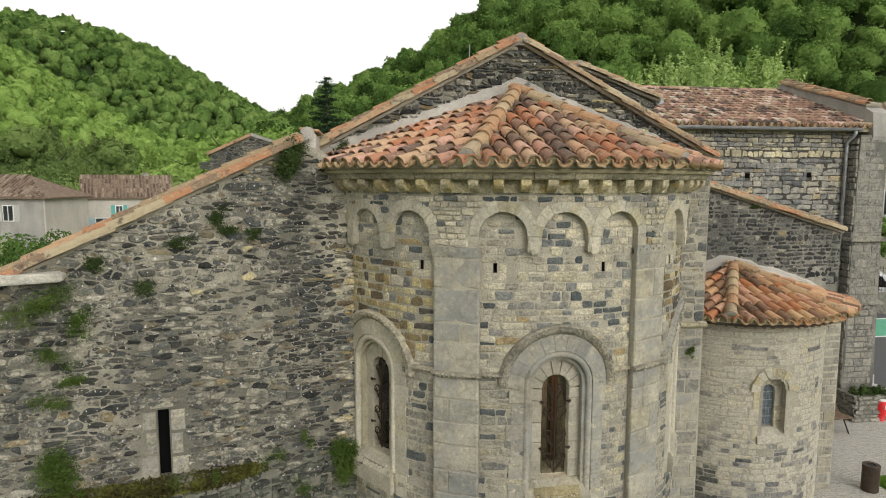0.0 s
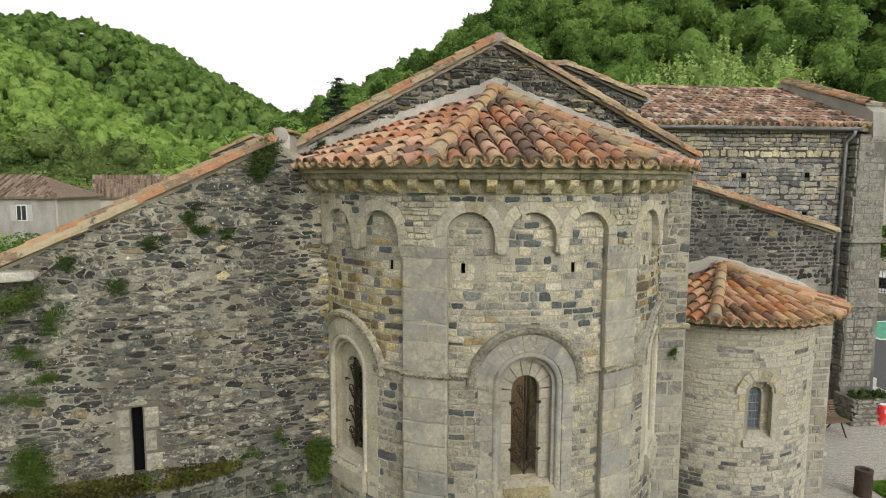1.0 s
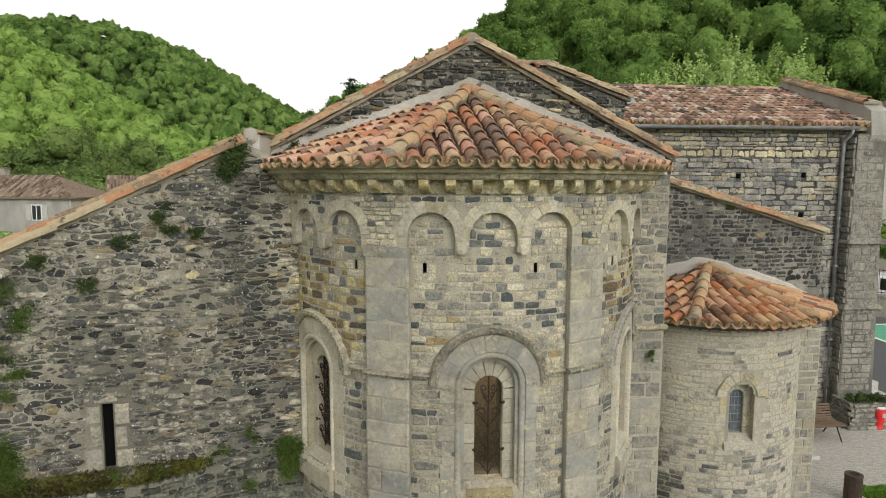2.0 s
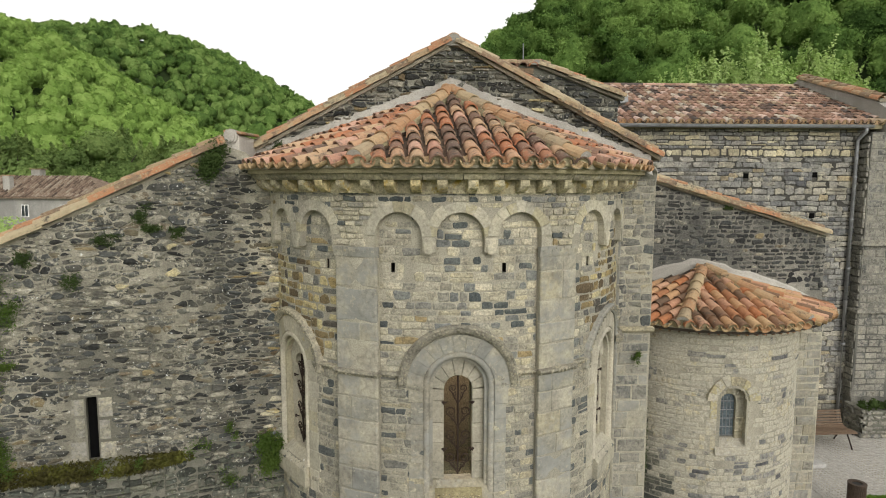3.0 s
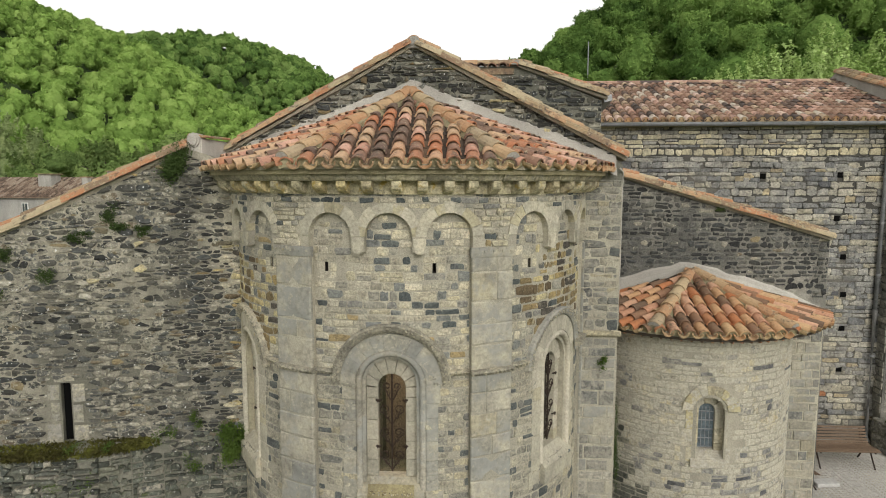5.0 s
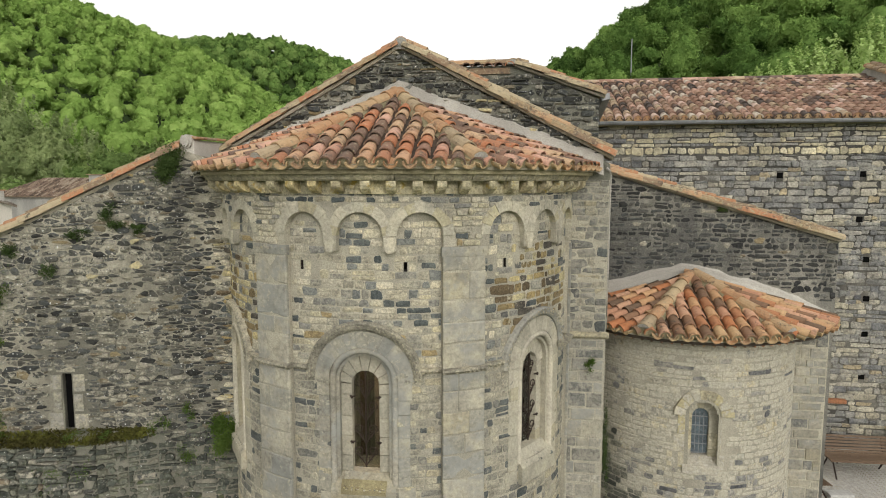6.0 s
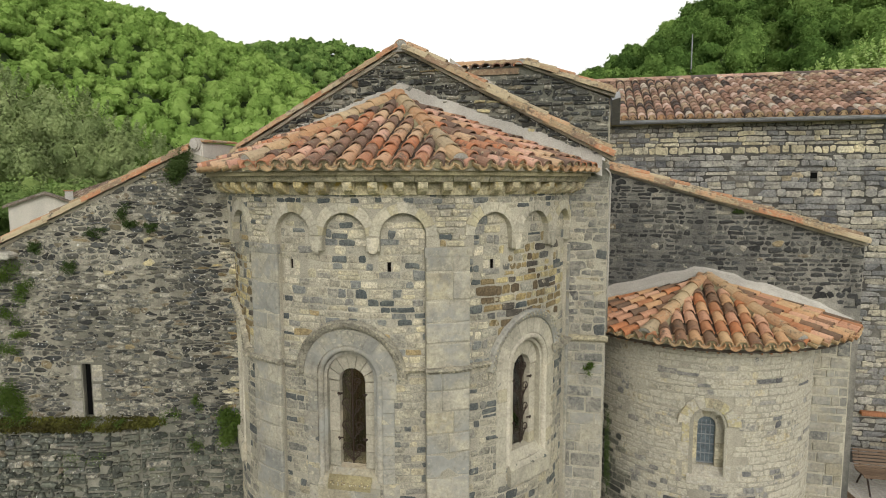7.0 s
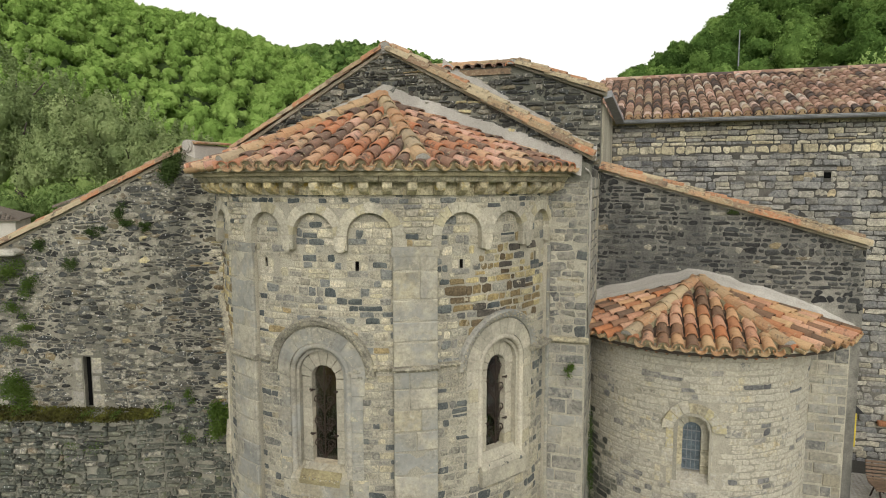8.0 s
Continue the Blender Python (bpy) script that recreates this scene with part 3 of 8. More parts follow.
def coursed_cells(rng, u0, u1, z0, z1, high, wide, joint, keep, edges=(), ragged=0.12, wave=0.0, lack=0.03, split=0.15):
    """Rough courses of uneven stones: rows that wander, upright joints that lean, now and then two thin stones in place of one."""
    cells, z, a0, a1 = [], z0, rng.uniform(0, 6), rng.uniform(0, 6)

    def drift(u, zz):
        return wave * (math.sin(u * 1.7 + a0 + zz * 0.9) + 0.6 * math.sin(u * 4.1 + a1 + zz * 2.3))

    def stone(ua, ub, za, zb):
        w, h = ub - ua - joint * rng.uniform(0.5, 1.5), zb - za - joint * rng.uniform(0.5, 1.5)
        if w < 0.03 or h < 0.02 or rng.random() < lack:
            return
        cu, cz = (ua + ub) / 2, (za + zb) / 2 + drift((ua + ub) / 2, za)
        q = min(w, h) * ragged
        pts = []
        for sx, sz in ((-1, -1), (1, -1), (1, 1), (-1, 1)):
            x, y = sx * w / 2 + rng.uniform(-q, q), sz * h / 2 + rng.uniform(-q, q)
            cx, cy = min(w, h) * rng.uniform(0.06, 0.16 + ragged), min(w, h) * rng.uniform(0.06, 0.16 + ragged)
            one, two = (cu + x - sx * cx, cz + y), (cu + x, cz + y - sz * cy)
            pts += [two, one] if sx * sz > 0 else [one, two]
            if sz < 0 and sx < 0 or sz > 0 and sx > 0:
                pts.append((cu + rng.uniform(-0.2, 0.2) * w, cz + sz * h / 2 + rng.uniform(-q, q)))
        for e in edges:
            pts = clip_poly(pts, *e) if len(pts) > 2 else pts
        if len(pts) < 3:
            return
        w, h = max(p[0] for p in pts) - min(p[0] for p in pts), max(p[1] for p in pts) - min(p[1] for p in pts)
        if w < 0.03 or h < 0.015:
            return
        cu, cz = sum(p[0] for p in pts) / len(pts), sum(p[1] for p in pts) / len(pts)
        if keep(cu, cz, w, h):
            cells.append((cu, cz, w, h, pts))

    while z < z1:
        h = rng.uniform(*high)
        u = u0 - rng.uniform(0, wide[1])
        while u < u1:
            w = wide[0] + (wide[1] - wide[0]) * rng.random() ** 1.6
            if h > 1.1 * (high[0] + high[1]) / 2 and w > wide[0] * 1.5 and rng.random() < split * 2:
                t = rng.uniform(0.35, 0.65)
                stone(u, u + w, z, z + h * t)
                stone(u, u + w, z + h * t, z + h)
            else:
                k = rng.uniform(-0.12, 0.12) * h
                stone(u, u + w, z + max(k, 0), z + h + min(k, 0))
            u += w
        z += h
    return cells


def rubble_face(wall, m, name, cells, material, rng, depth=0.08, proud=0.015, limit=300, rank=None, rough=1.0, rest="stone_rest", edge=0.012):
    """Builds fitted stones on a wall's face: each one an object until the limit, the others joined."""
    if rank:
        cells = sorted(cells, key=lambda c: rank(c[0], c[1]))
    joined = {}
    for n, (cu, cz, w, h, cut) in enumerate(cells):
        k = len(cut)
        front = -proud * rng.uniform(0.2, 1.7)
        tu, tz = rng.uniform(-0.07, 0.07) * rough, rng.uniform(-0.12, 0.12) * rough
        v = [(x - cu, depth, z - cz) for x, z in cut] + [(x - cu, front + edge + tu * (x - cu) + tz * (z - cz), z - cz) for x, z in cut]
        v += [((x - cu) * 0.88, front + rng.uniform(-0.004, 0.005) * rough + tu * (x - cu) + tz * (z - cz), (z - cz) * 0.84) for x, z in cut]
        v.append((rng.uniform(-0.1, 0.1) * w, front - rng.uniform(-0.004, 0.010) * rough, 0))
        f = []
        for r in (0, 1):
            f += [(r * k + i, r * k + (i + 1) % k, (r + 1) * k + (i + 1) % k, (r + 1) * k + i) for i in range(k)]
        f += [(2 * k + i, 2 * k + (i + 1) % k, 3 * k) for i in range(k)]
        mat = material(cu, cz) if callable(material) else material
        mm = m(cu, cz) if callable(m) else m @ Matrix.Translation((cu, 0, cz))
        if n < limit:
            child(name, mesh_of("stone", v, f, mat), wall, mm)
        else:
            joined.setdefault(mat, Soup()).add(v, f, mm)
    for mat, soup in joined.items():
        tagged(child(rest, soup.mesh(rest, mat), wall), kind="stuff")


def courses(rng, u0, u1, z0, z1, high, wide, joint, keep, wander=0.0):
    """Rows of stones: (u, z, width, height) where keep(u, z, width, height) allows."""
    out, z = [], z0
    while z < z1 - high[0] * 0.5:
        h = min(rng.uniform(*high), z1 - z)
        u = u0 - rng.uniform(0, wide[0])
        while u < u1:
            w = rng.uniform(*wide)
            if rng.random() < 0.25:
                w *= 0.6
            a, b = max(u, u0), min(u + w, u1)
            if b - a > wide[0] * 0.35:
                hh = h * rng.uniform(0.78, 1.08) if wander else h
                c = ((a + b) / 2, z + h / 2 + rng.uniform(-wander, wander), b - a - joint * rng.uniform(0.6, 1.5), hh - joint * rng.uniform(0.6, 1.4))
                if c[2] > 0.02 and c[3] > 0.015 and keep(*c):
                    out.append(c)
            u += w
        z += h
    return out


# canal tiles: half-round, tapered, laid along -y with the wide open end at y = 0; ridge of the tile towards +z
def canal_tile(r0=0.104, r1=0.078, length=0.46, thick=0.02, n=9, up=True):
    v, f = [], []
    for y, r in ((0.0, r0), (length, r1)):
        for t in (0.0, thick):
            for k in range(n + 1):
                a = math.pi * k / n
                v.append(((r - t) * math.cos(a), y, (r - t) * math.sin(a) * 0.92 * (1 if up else -1)))
    q = n + 1
    for k in range(n):
        f += [(k, k + 1, 2 * q + k + 1, 2 * q + k), (q + k + 1, q + k, 3 * q + k, 3 * q + k + 1), (k + 1, k, q + k, q + k + 1),
              (2 * q + k, 2 * q + k + 1, 3 * q + k + 1, 3 * q + k)]
    f += [(0, 2 * q, 3 * q, q), (n, q + n, 3 * q + n, 2 * q + n)]
    return v, f


TILE_MESH = {}


def tile_mesh(material, shape="cover"):
    key = (material, shape)
    if key not in TILE_MESH:
        args = {"cover": {}, "channel": dict(r0=0.094, r1=0.088, n=7, up=False), "hip": dict(r0=0.125, r1=0.105, length=0.46, n=7),
                "cope": dict(r0=0.12, r1=0.105, length=0.5, n=6)}[shape]
        TILE_MESH[key] = mesh_of("tile", *canal_tile(**args), material, False)
    return TILE_MESH[key]


def slope_pose(p, down, normal, lift=0.0):
    """A pose whose -y goes down the slope and whose z is the roof's normal."""
    y = -Vector(down).normalized()
    z = Vector(normal)
    x = y.cross(z).normalized()
    z = x.cross(y).normalized()
    m = Matrix((x, y, z)).transposed().to_4x4()
    m.translation = Vector(p) + z * lift
    return m


def leaf_cloud(points, sizes, rng, flat=0.0):
    """Small bent leaf clumps at the points: verts and faces as arrays."""
    points = np.asarray(points)
    n = len(points)
    a = rng.normal(size=(n, 3))
    a /= np.linalg.norm(a, axis=1)[:, None]
    b = rng.normal(size=(n, 3))
    b -= (a * b).sum(1)[:, None] * a
    b /= np.linalg.norm(b, axis=1)[:, None]
    s = np.asarray(sizes)[:, None] * rng.uniform(0.7, 1.3, (n, 1))
    c = np.cross(a, b)
    quad = np.stack([points - a * s, points - b * s * 0.55 + c * s * 0.15, points + a * s, points + b * s * 0.55 + c * s * 0.15], 1)
    return quad.reshape(-1, 3)


def set_tint(me, tint):
    """Gives each leaf of a crown the hue of its tree and bough, 0 to 1."""
    layer = me.attributes.new("tint", "FLOAT", "POINT")
    n = len(me.vertices)
    layer.data.foreach_set("value", np.full(n, 0.5, dtype=np.float32) if tint is None else np.repeat(tint, n // len(tint)).astype(np.float32))


def quads_mesh(name, verts, material, tint=None):
    n = len(verts) // 4
    me = bpy.data.meshes.new(name)
    me.vertices.add(n * 4)
    me.vertices.foreach_set("co", np.asarray(verts, dtype=np.float32).ravel())
    me.loops.add(n * 4)
    me.loops.foreach_set("vertex_index", np.arange(n * 4, dtype=np.int32))
    me.polygons.add(n)
    me.polygons.foreach_set("loop_start", np.arange(0, n * 4, 4, dtype=np.int32))
    me.materials.append(MATS[material])
    me.update(calc_edges=True)
    set_tint(me, tint)
    return me

# ---- the church: the round apse ----
CX, CY, R0, R1 = 2.60, 11.03, 3.02, 3.12
WIN = (-54.0, 1.8, 57.6)
ARCHES = (-69.5, -54.4, -38.4, -13.6, 1.8, 17.2, 42.0, 57.6, 74.0)
PILASTERS = ((-31.3, -19.2), (23.0, 35.0), (80.5, 92.0))
SPRING, ARCH_R = 6.33, 0.325


def ap(deg, r, z):
    a = radians(deg)
    return Vector((CX + r * math.sin(a), CY - r * math.cos(a), z))


def ap_pose(deg, r, z):
    return Matrix.Translation(ap(deg, r, z)) @ Matrix.Rotation(radians(deg), 4, "Z")


def sweep_arc(s, profile, d0, d1, step=1.5, center=(CX, CY)):
    """A profile of (r, z) points carried round an arc."""
    n = max(2, round((d1 - d0) / step))
    k, base = len(profile), len(s.v)
    for i in range(n + 1):
        a = radians(d0 + (d1 - d0) * i / n)
        s.v += [Vector((center[0] + r * math.sin(a), center[1] - r * math.cos(a), z)) for r, z in profile]
    for i in range(n):
        for j in range(k):
            a, b = base + i * k + j, base + i * k + (j + 1) % k
            s.f.append((a, b, b + k, a + k))
    s.f += [tuple(base + j for j in range(k)), tuple(base + n * k + j for j in reversed(range(k)))]


def in_arch(du, z, half, foot, spring):
    """Inside a round-headed opening of that half width."""
    return abs(du) < half and foot < z < spring or z >= spring and math.hypot(du, z - spring) < half


def in_window(deg, z, grow=0.0, spring=4.22, half=0.52, foot=2.72):
    return any(in_arch(radians(deg - c) * R0, z, half + grow, foot - grow * 0.3, spring) for c in WIN)


PUTLOGS = [(-71.0, 5.89), (-35.5, 5.89), (-15.5, 5.89), (13.5, 5.89), (42.5, 5.89), (73.5, 5.89)]


def in_putlog(deg, z):
    return any(abs(deg - a) < 0.7 and abs(z - b) < 0.065 for a, b in PUTLOGS)


apse = thing("apse", "round romanesque apse of pale limestone with blind arcades", "apse", "structure")

# the mortared core, with real window holes; thickness 0.8
core = Soup()
STEP_A, STEP_Z = 1.0, 0.06
angles = [-95 + STEP_A * i for i in range(191)]
heights = [-0.2 + STEP_Z * i for i in range(124)]
holes = {(i, j) for i in range(190) for j in range(123) if in_window(angles[i] + STEP_A / 2, heights[j] + STEP_Z / 2) or in_putlog(angles[i] + STEP_A / 2, heights[j] + STEP_Z / 2)}
for r in (R0 - 0.004, R0 - 0.8):
    base = len(core.v)
    core.v += [ap(a, r, z) for a in angles for z in heights]
    for i in range(190):
        for j in range(123):
            if (i, j) not in holes:
                q = [base + i * 124 + j, base + (i + 1) * 124 + j, base + (i + 1) * 124 + j + 1, base + i * 124 + j + 1]
                core.f.append(tuple(q if r > R0 - 0.1 else q[::-1]))
child("core", core.mesh("core", "apse_mortar"), apse)

# lesenes: big dressed blocks, in one or two pieces a course
rngA = random.Random(11)
blocks = []
for d0, d1 in PILASTERS:
    z = 0.0
    while z < 6.02:
        h = min(rngA.uniform(0.26, 0.5), 6.04 - z)
        if abs(z + h - 4.40) < 0.16:
            h = 4.40 - z
        cut = rngA.choice((None, 0.35, 0.62, 0.5)) if z < 4.3 else rngA.choice((None, None, 0.6))
        edges = [d0, d1] if cut is None else [d0, d0 + (d1 - d0) * cut, d1]
        for a, b in zip(edges, edges[1:]):
            w = radians(b - a) * R1
            blocks.append((ap_pose((a + b) / 2, R1 - (0.004 if cut is None else 0.0) + rngA.uniform(-0.004, 0.004), z + h / 2), w - 0.002, 0.05, h - 0.003, "ashlar", z))
        z += h
lay(apse, "block", "dressed", blocks, 300)
back_fill = Soup()
for d0, d1 in PILASTERS:
    sweep_arc(back_fill, [(R1 - 0.008, -0.1), (R1 - 0.008, 6.05), (R0 - 0.1, 6.05), (R0 - 0.1, -0.1)], d0 + 0.2, d1 - 0.2, 2)
child("pilaster_core", back_fill.mesh("pilaster_core", "apse_mortar"), apse)

# the arcade: a proud band above the bays, its lower edge cut by round arches
bays = ((-78.0, -31.3), (-19.2, 23.0), (35.0, 80.5))
band = Soup()


def band_foot(deg):
    for c in ARCHES:
        d = radians(deg - c) * R1
        if abs(d) < ARCH_R:
            return SPRING + math.sqrt(max(ARCH_R ** 2 - d * d, 0.0))
    return 6.12


def band_strip(samples):
    base, n = len(band.v), len(samples)
    for deg, z in samples:
        band.v += [ap(deg, R1 - 0.005, 6.93), ap(deg, R1 - 0.005, z), ap(deg, R0 - 0.1, z)]
    for i in range(n - 1):
        a, b = base + i * 3, base + i * 3 + 3
        band.f += [(a, a + 1, b + 1, b), (a + 1, a + 2, b + 2, b + 1)]


samples = []
for d0, d1 in ((-79, 92),):
    deg = d0
    half = math.degrees(ARCH_R / R1)
    marks = sorted({d0, d1, *[c + half * math.sin(math.pi / 2 * k / 12) for c in ARCHES for k in range(-12, 13)]})
    for m in marks:
        near = [c for c in ARCHES if abs(abs(m - c) - half) < 1e-6]
        if near:
            pair = [(m, 6.12), (m, SPRING)]
            samples += pair if m < near[0] else pair[::-1]
        else:
            samples.append((m, band_foot(m)))
band_strip(samples)
child("arcade", band.mesh("arcade", "apse_mortar"), apse)

# arch stones, and a small stepped corbel under each pair
for c in ARCHES:
    n = 9
    for k in range(n):
        a0, a1 = math.pi * k / n + 0.004, math.pi * (k + 1) / n - 0.004
        r_in, r_out = ARCH_R - 0.004, ARCH_R + 0.145 + RNG.uniform(-0.015, 0.02)
        s = Soup()
        ring = [(r_in * math.cos(a0), r_in * math.sin(a0)), (r_out * math.cos(a0), r_out * math.sin(a0)),
                (r_out * math.cos((a0 + a1) / 2), r_out * math.sin((a0 + a1) / 2)),
                (r_out * math.cos(a1), r_out * math.sin(a1)), (r_in * math.cos(a1), r_in * math.sin(a1)), (r_in * math.cos((a0 + a1) / 2), r_in * math.sin((a0 + a1) / 2))]
        front, back = R1 + RNG.uniform(0.0, 0.006), R0 - 0.06
        v = [ap(c + math.degrees(x / R1), front, SPRING + z) for x, z in ring] + [ap(c + math.degrees(x / R1), back, SPRING + z) for x, z in ring]
        s.add(v, [tuple(range(6)), tuple(reversed(range(6, 12)))] + [(i, i + 6, (i + 1) % 6 + 6, (i + 1) % 6) for i in range(6)])
        child("voussoir", bevelled(s.mesh("voussoir", "arch_stone"), 0.003), apse)
for c in (-61.9, -46.4, -5.9, 9.5, 49.8, 65.8):
    s = Soup()
    s.prism([(-0.09, 0.28), (-0.09, 0.19), (-0.07, 0.175), (-0.065, 0.12), (-0.045, 0.06), (0.045, 0.06), (0.065, 0.12), (0.07, 0.175), (0.09, 0.19), (0.09, 0.28)], -0.0, 0.2)
    child("arch_corbel", bevelled(s.mesh("arch_corbel", "arch_stone"), 0.012, 2), apse, ap_pose(c, R1 + 0.016, 6.03))
for d0, d1 in PILASTERS[:2]:
    s = Soup()
    sweep_arc(s, [(R1 - 0.05, 6.03), (R1 + 0.002, 6.03), (R1 + 0.012, 6.09), (R1 + 0.016, 6.13), (R1 + 0.016, 6.17), (R1 - 0.05, 6.17)], d0 - 0.3, d1 + 0.3)
    child("impost", s.mesh("impost", "ashlar"), apse, None, "carved impost block of chequered limestone")
    for row in (0, 1):
        for k in range(9):
            if (k + row) % 2 == 0:
                child("carved_square", box_mesh("carved_square", 0.03, 0.03, 0.028, "ashlar"), apse,
                      ap_pose(d0 + 0.8 + k * 1.3, R1 + 0.013, 6.10 + row * 0.034))

# field stones in the bays and over the arches
def near_putlog(deg, z, w, h):
    return any(abs(radians(deg - a) * R0) < w / 2 + 0.12 and abs(z - b) < h / 2 + 0.10 for a, b in PUTLOGS)


field = []
for d0, d1 in bays:
    u0, u1 = radians(d0) * R0, radians(d1) * R0

    def keep(u, z, w, h):
        deg = math.degrees(u / R0)
        if z > 6.0 and band_foot(deg) <= 6.13:
            return False
        if z + h / 2 > 6.64:
            return False
        return not in_window(deg, z, 0.05) and not near_putlog(deg, z, w, h)

    field += coursed_cells(rngA, u0, u1, 0.0, 6.7, (0.08, 0.145) if d0 == -19.2 else (0.095, 0.17), (0.11, 0.36), 0.012 if d0 == -19.2 else 0.018, keep, [(u0, 1, -1, 0), (u1, 1, 1, 0), (u0, 6.66, 0, 1)], 0.11, 0.004, 0.035)


def apse_kind(u, z):
    deg = math.degrees(u / R0)
    ochre = (deg > 40 and 4.9 < z < 6.1 and deg < 80 - (6 - z) * 5) or (deg < -33 and 4.5 < z < 5.9)
    if ochre and rngA.random() < 0.88:
        return "ochre_stone"
    # a darker, greyer palette below the string course
    return "apse_stone" if z > 4.42 else "grey_limestone"


rubble_face(apse, lambda u, z: ap_pose(math.degrees(u / R0), R0 - 0.001, z), "stone", field, apse_kind, rngA, 0.05, 0.005, 300, lambda u, z: abs(math.degrees(u / R0) - 2) + (60 if z < 2.2 else 0), 0.6, "stone_rest", 0.006)
def keep_top(u, z, w, h):
    deg = math.degrees(u / R1)
    if any(math.hypot(u - radians(c) * R1, z - SPRING) < ARCH_R + 0.13 + min(w, h) / 3 for c in ARCHES):
        return False
    return z > 6.42 or any(d0 < deg < d1 for d0, d1 in PILASTERS) and z > 6.19


top = coursed_cells(rngA, radians(-78) * R1, radians(91) * R1, 6.18, 6.92, (0.065, 0.11), (0.10, 0.30), 0.012, keep_top, [(0, 6.93, 0, 1)], 0.14, 0.003)
rubble_face(apse, lambda u, z: ap_pose(math.degrees(u / R1), R1 - 0.002, z), "stone", top, "apse_stone", rngA, 0.05, 0.004, 200, lambda u, z: abs(u), 0.5, "stone_rest", 0.006)
for a, z in PUTLOGS:
    s = Soup()
    s.add([(-0.06, 0, -0.075), (0.06, 0, -0.075), (0.06, 0, 0.075), (-0.06, 0, 0.075), (-0.06, 0.3, -0.075), (0.06, 0.3, -0.075), (0.06, 0.3, 0.075), (-0.06, 0.3, 0.075)],
          [(4, 5, 6, 7), (0, 4, 7, 3), (1, 2, 6, 5), (0, 1, 5, 4), (3, 7, 6, 2)])
    # real pocket, but its shade is also in the near-black lining
    child("putlog_hole", s.mesh("putlog_hole", "dark_room"), apse, ap_pose(a, R0 - 0.012, z), "small dark square hole left by scaffolding")
    edge = [(ap_pose(a + math.degrees(du / R0), R0, z + dz), w, 0.05, h, "apse_stone", 0)
            for du, dz, w, h in ((-0.104, 0, 0.11, 0.14), (0.104, 0, 0.11, 0.14), (0, 0.115, 0.32, 0.10), (0, -0.115, 0.32, 0.10))]
    lay(apse, "stone", "coursed", edge)

# string course with worn chequer, stepping over each window as a hood
bead = bevelled(box_mesh("bead", 0.03, 0.02, 0.024, "hood_stone"), 0.006)
for d0, d1, r in ((-41.5, -31.5, R0), (-31.6, -18.9, R1), (-19.0, -12.0, R0), (15.4, 23.0, R0), (22.8, 35.2, R1), (35.2, 44.0, R0), (69.5, 92.0, R1)):
    s = Soup()
    sweep_arc(s, [(r - 0.05, 4.36), (r + 0.015, 4.36), (r + 0.065, 4.405), (r + 0.06, 4.44), (r - 0.05, 4.46)], d0, d1)
    child("string_course", s.mesh("string_course", "hood_stone"), apse)
    n = max(2, round(radians(d1 - d0) * r / 0.032))
    for k in range(n):
        if RNG.random() < 0.8:
            child("bead", bead, apse, ap_pose(d0 + (k + 0.5) * (d1 - d0) / n, r + 0.046 + 0.022 * (k % 2), 4.370 + 0.032 * (k % 2)))


def arch_sweep(s, profile, half, spring, foot, n=20):
    """A profile of (offset outward from the opening, y) points carried up one jamb, round the head and down the other."""
    path = [(-half, foot, -1, 0)] + [(-half, spring, -1, 0)]
    path += [(-half * math.cos(math.pi * k / n), spring + half * math.sin(math.pi * k / n), -math.cos(math.pi * k / n), math.sin(math.pi * k / n)) for k in range(1, n)]
    path += [(half, spring, 1, 0), (half, foot, 1, 0)]
    k, base = len(profile), len(s.v)
    for x, z, nx, nz in path:
        s.v += [Vector((x + nx * o, y, z + nz * o)) for o, y in profile]
    for i in range(len(path) - 1):
        for j in range(k):
            a, b = base + i * k + j, base + i * k + (j + 1) % k
            s.f.append((a, a + k, b + k, b))
    s.f += [tuple(base + j for j in reversed(range(k))), tuple(base + (len(path) - 1) * k + j for j in range(k))]


def scroll(cx, cz, r, turns, flip, start=0.0, n=22):
    return [(cx + flip * r * (1 - 0.72 * i / n) * math.cos(start + turns * 6.28319 * i / n), 0, cz + r * (1 - 0.72 * i / n) * math.sin(start + turns * 6.28319 * i / n)) for i in range(n + 1)]


def bent(s):
    """Bends a flat soup round the apse's curve."""
    for v in s.v:
        v.y += R0 - math.sqrt(max(R0 * R0 - v.x * v.x, 0.1))
    return s


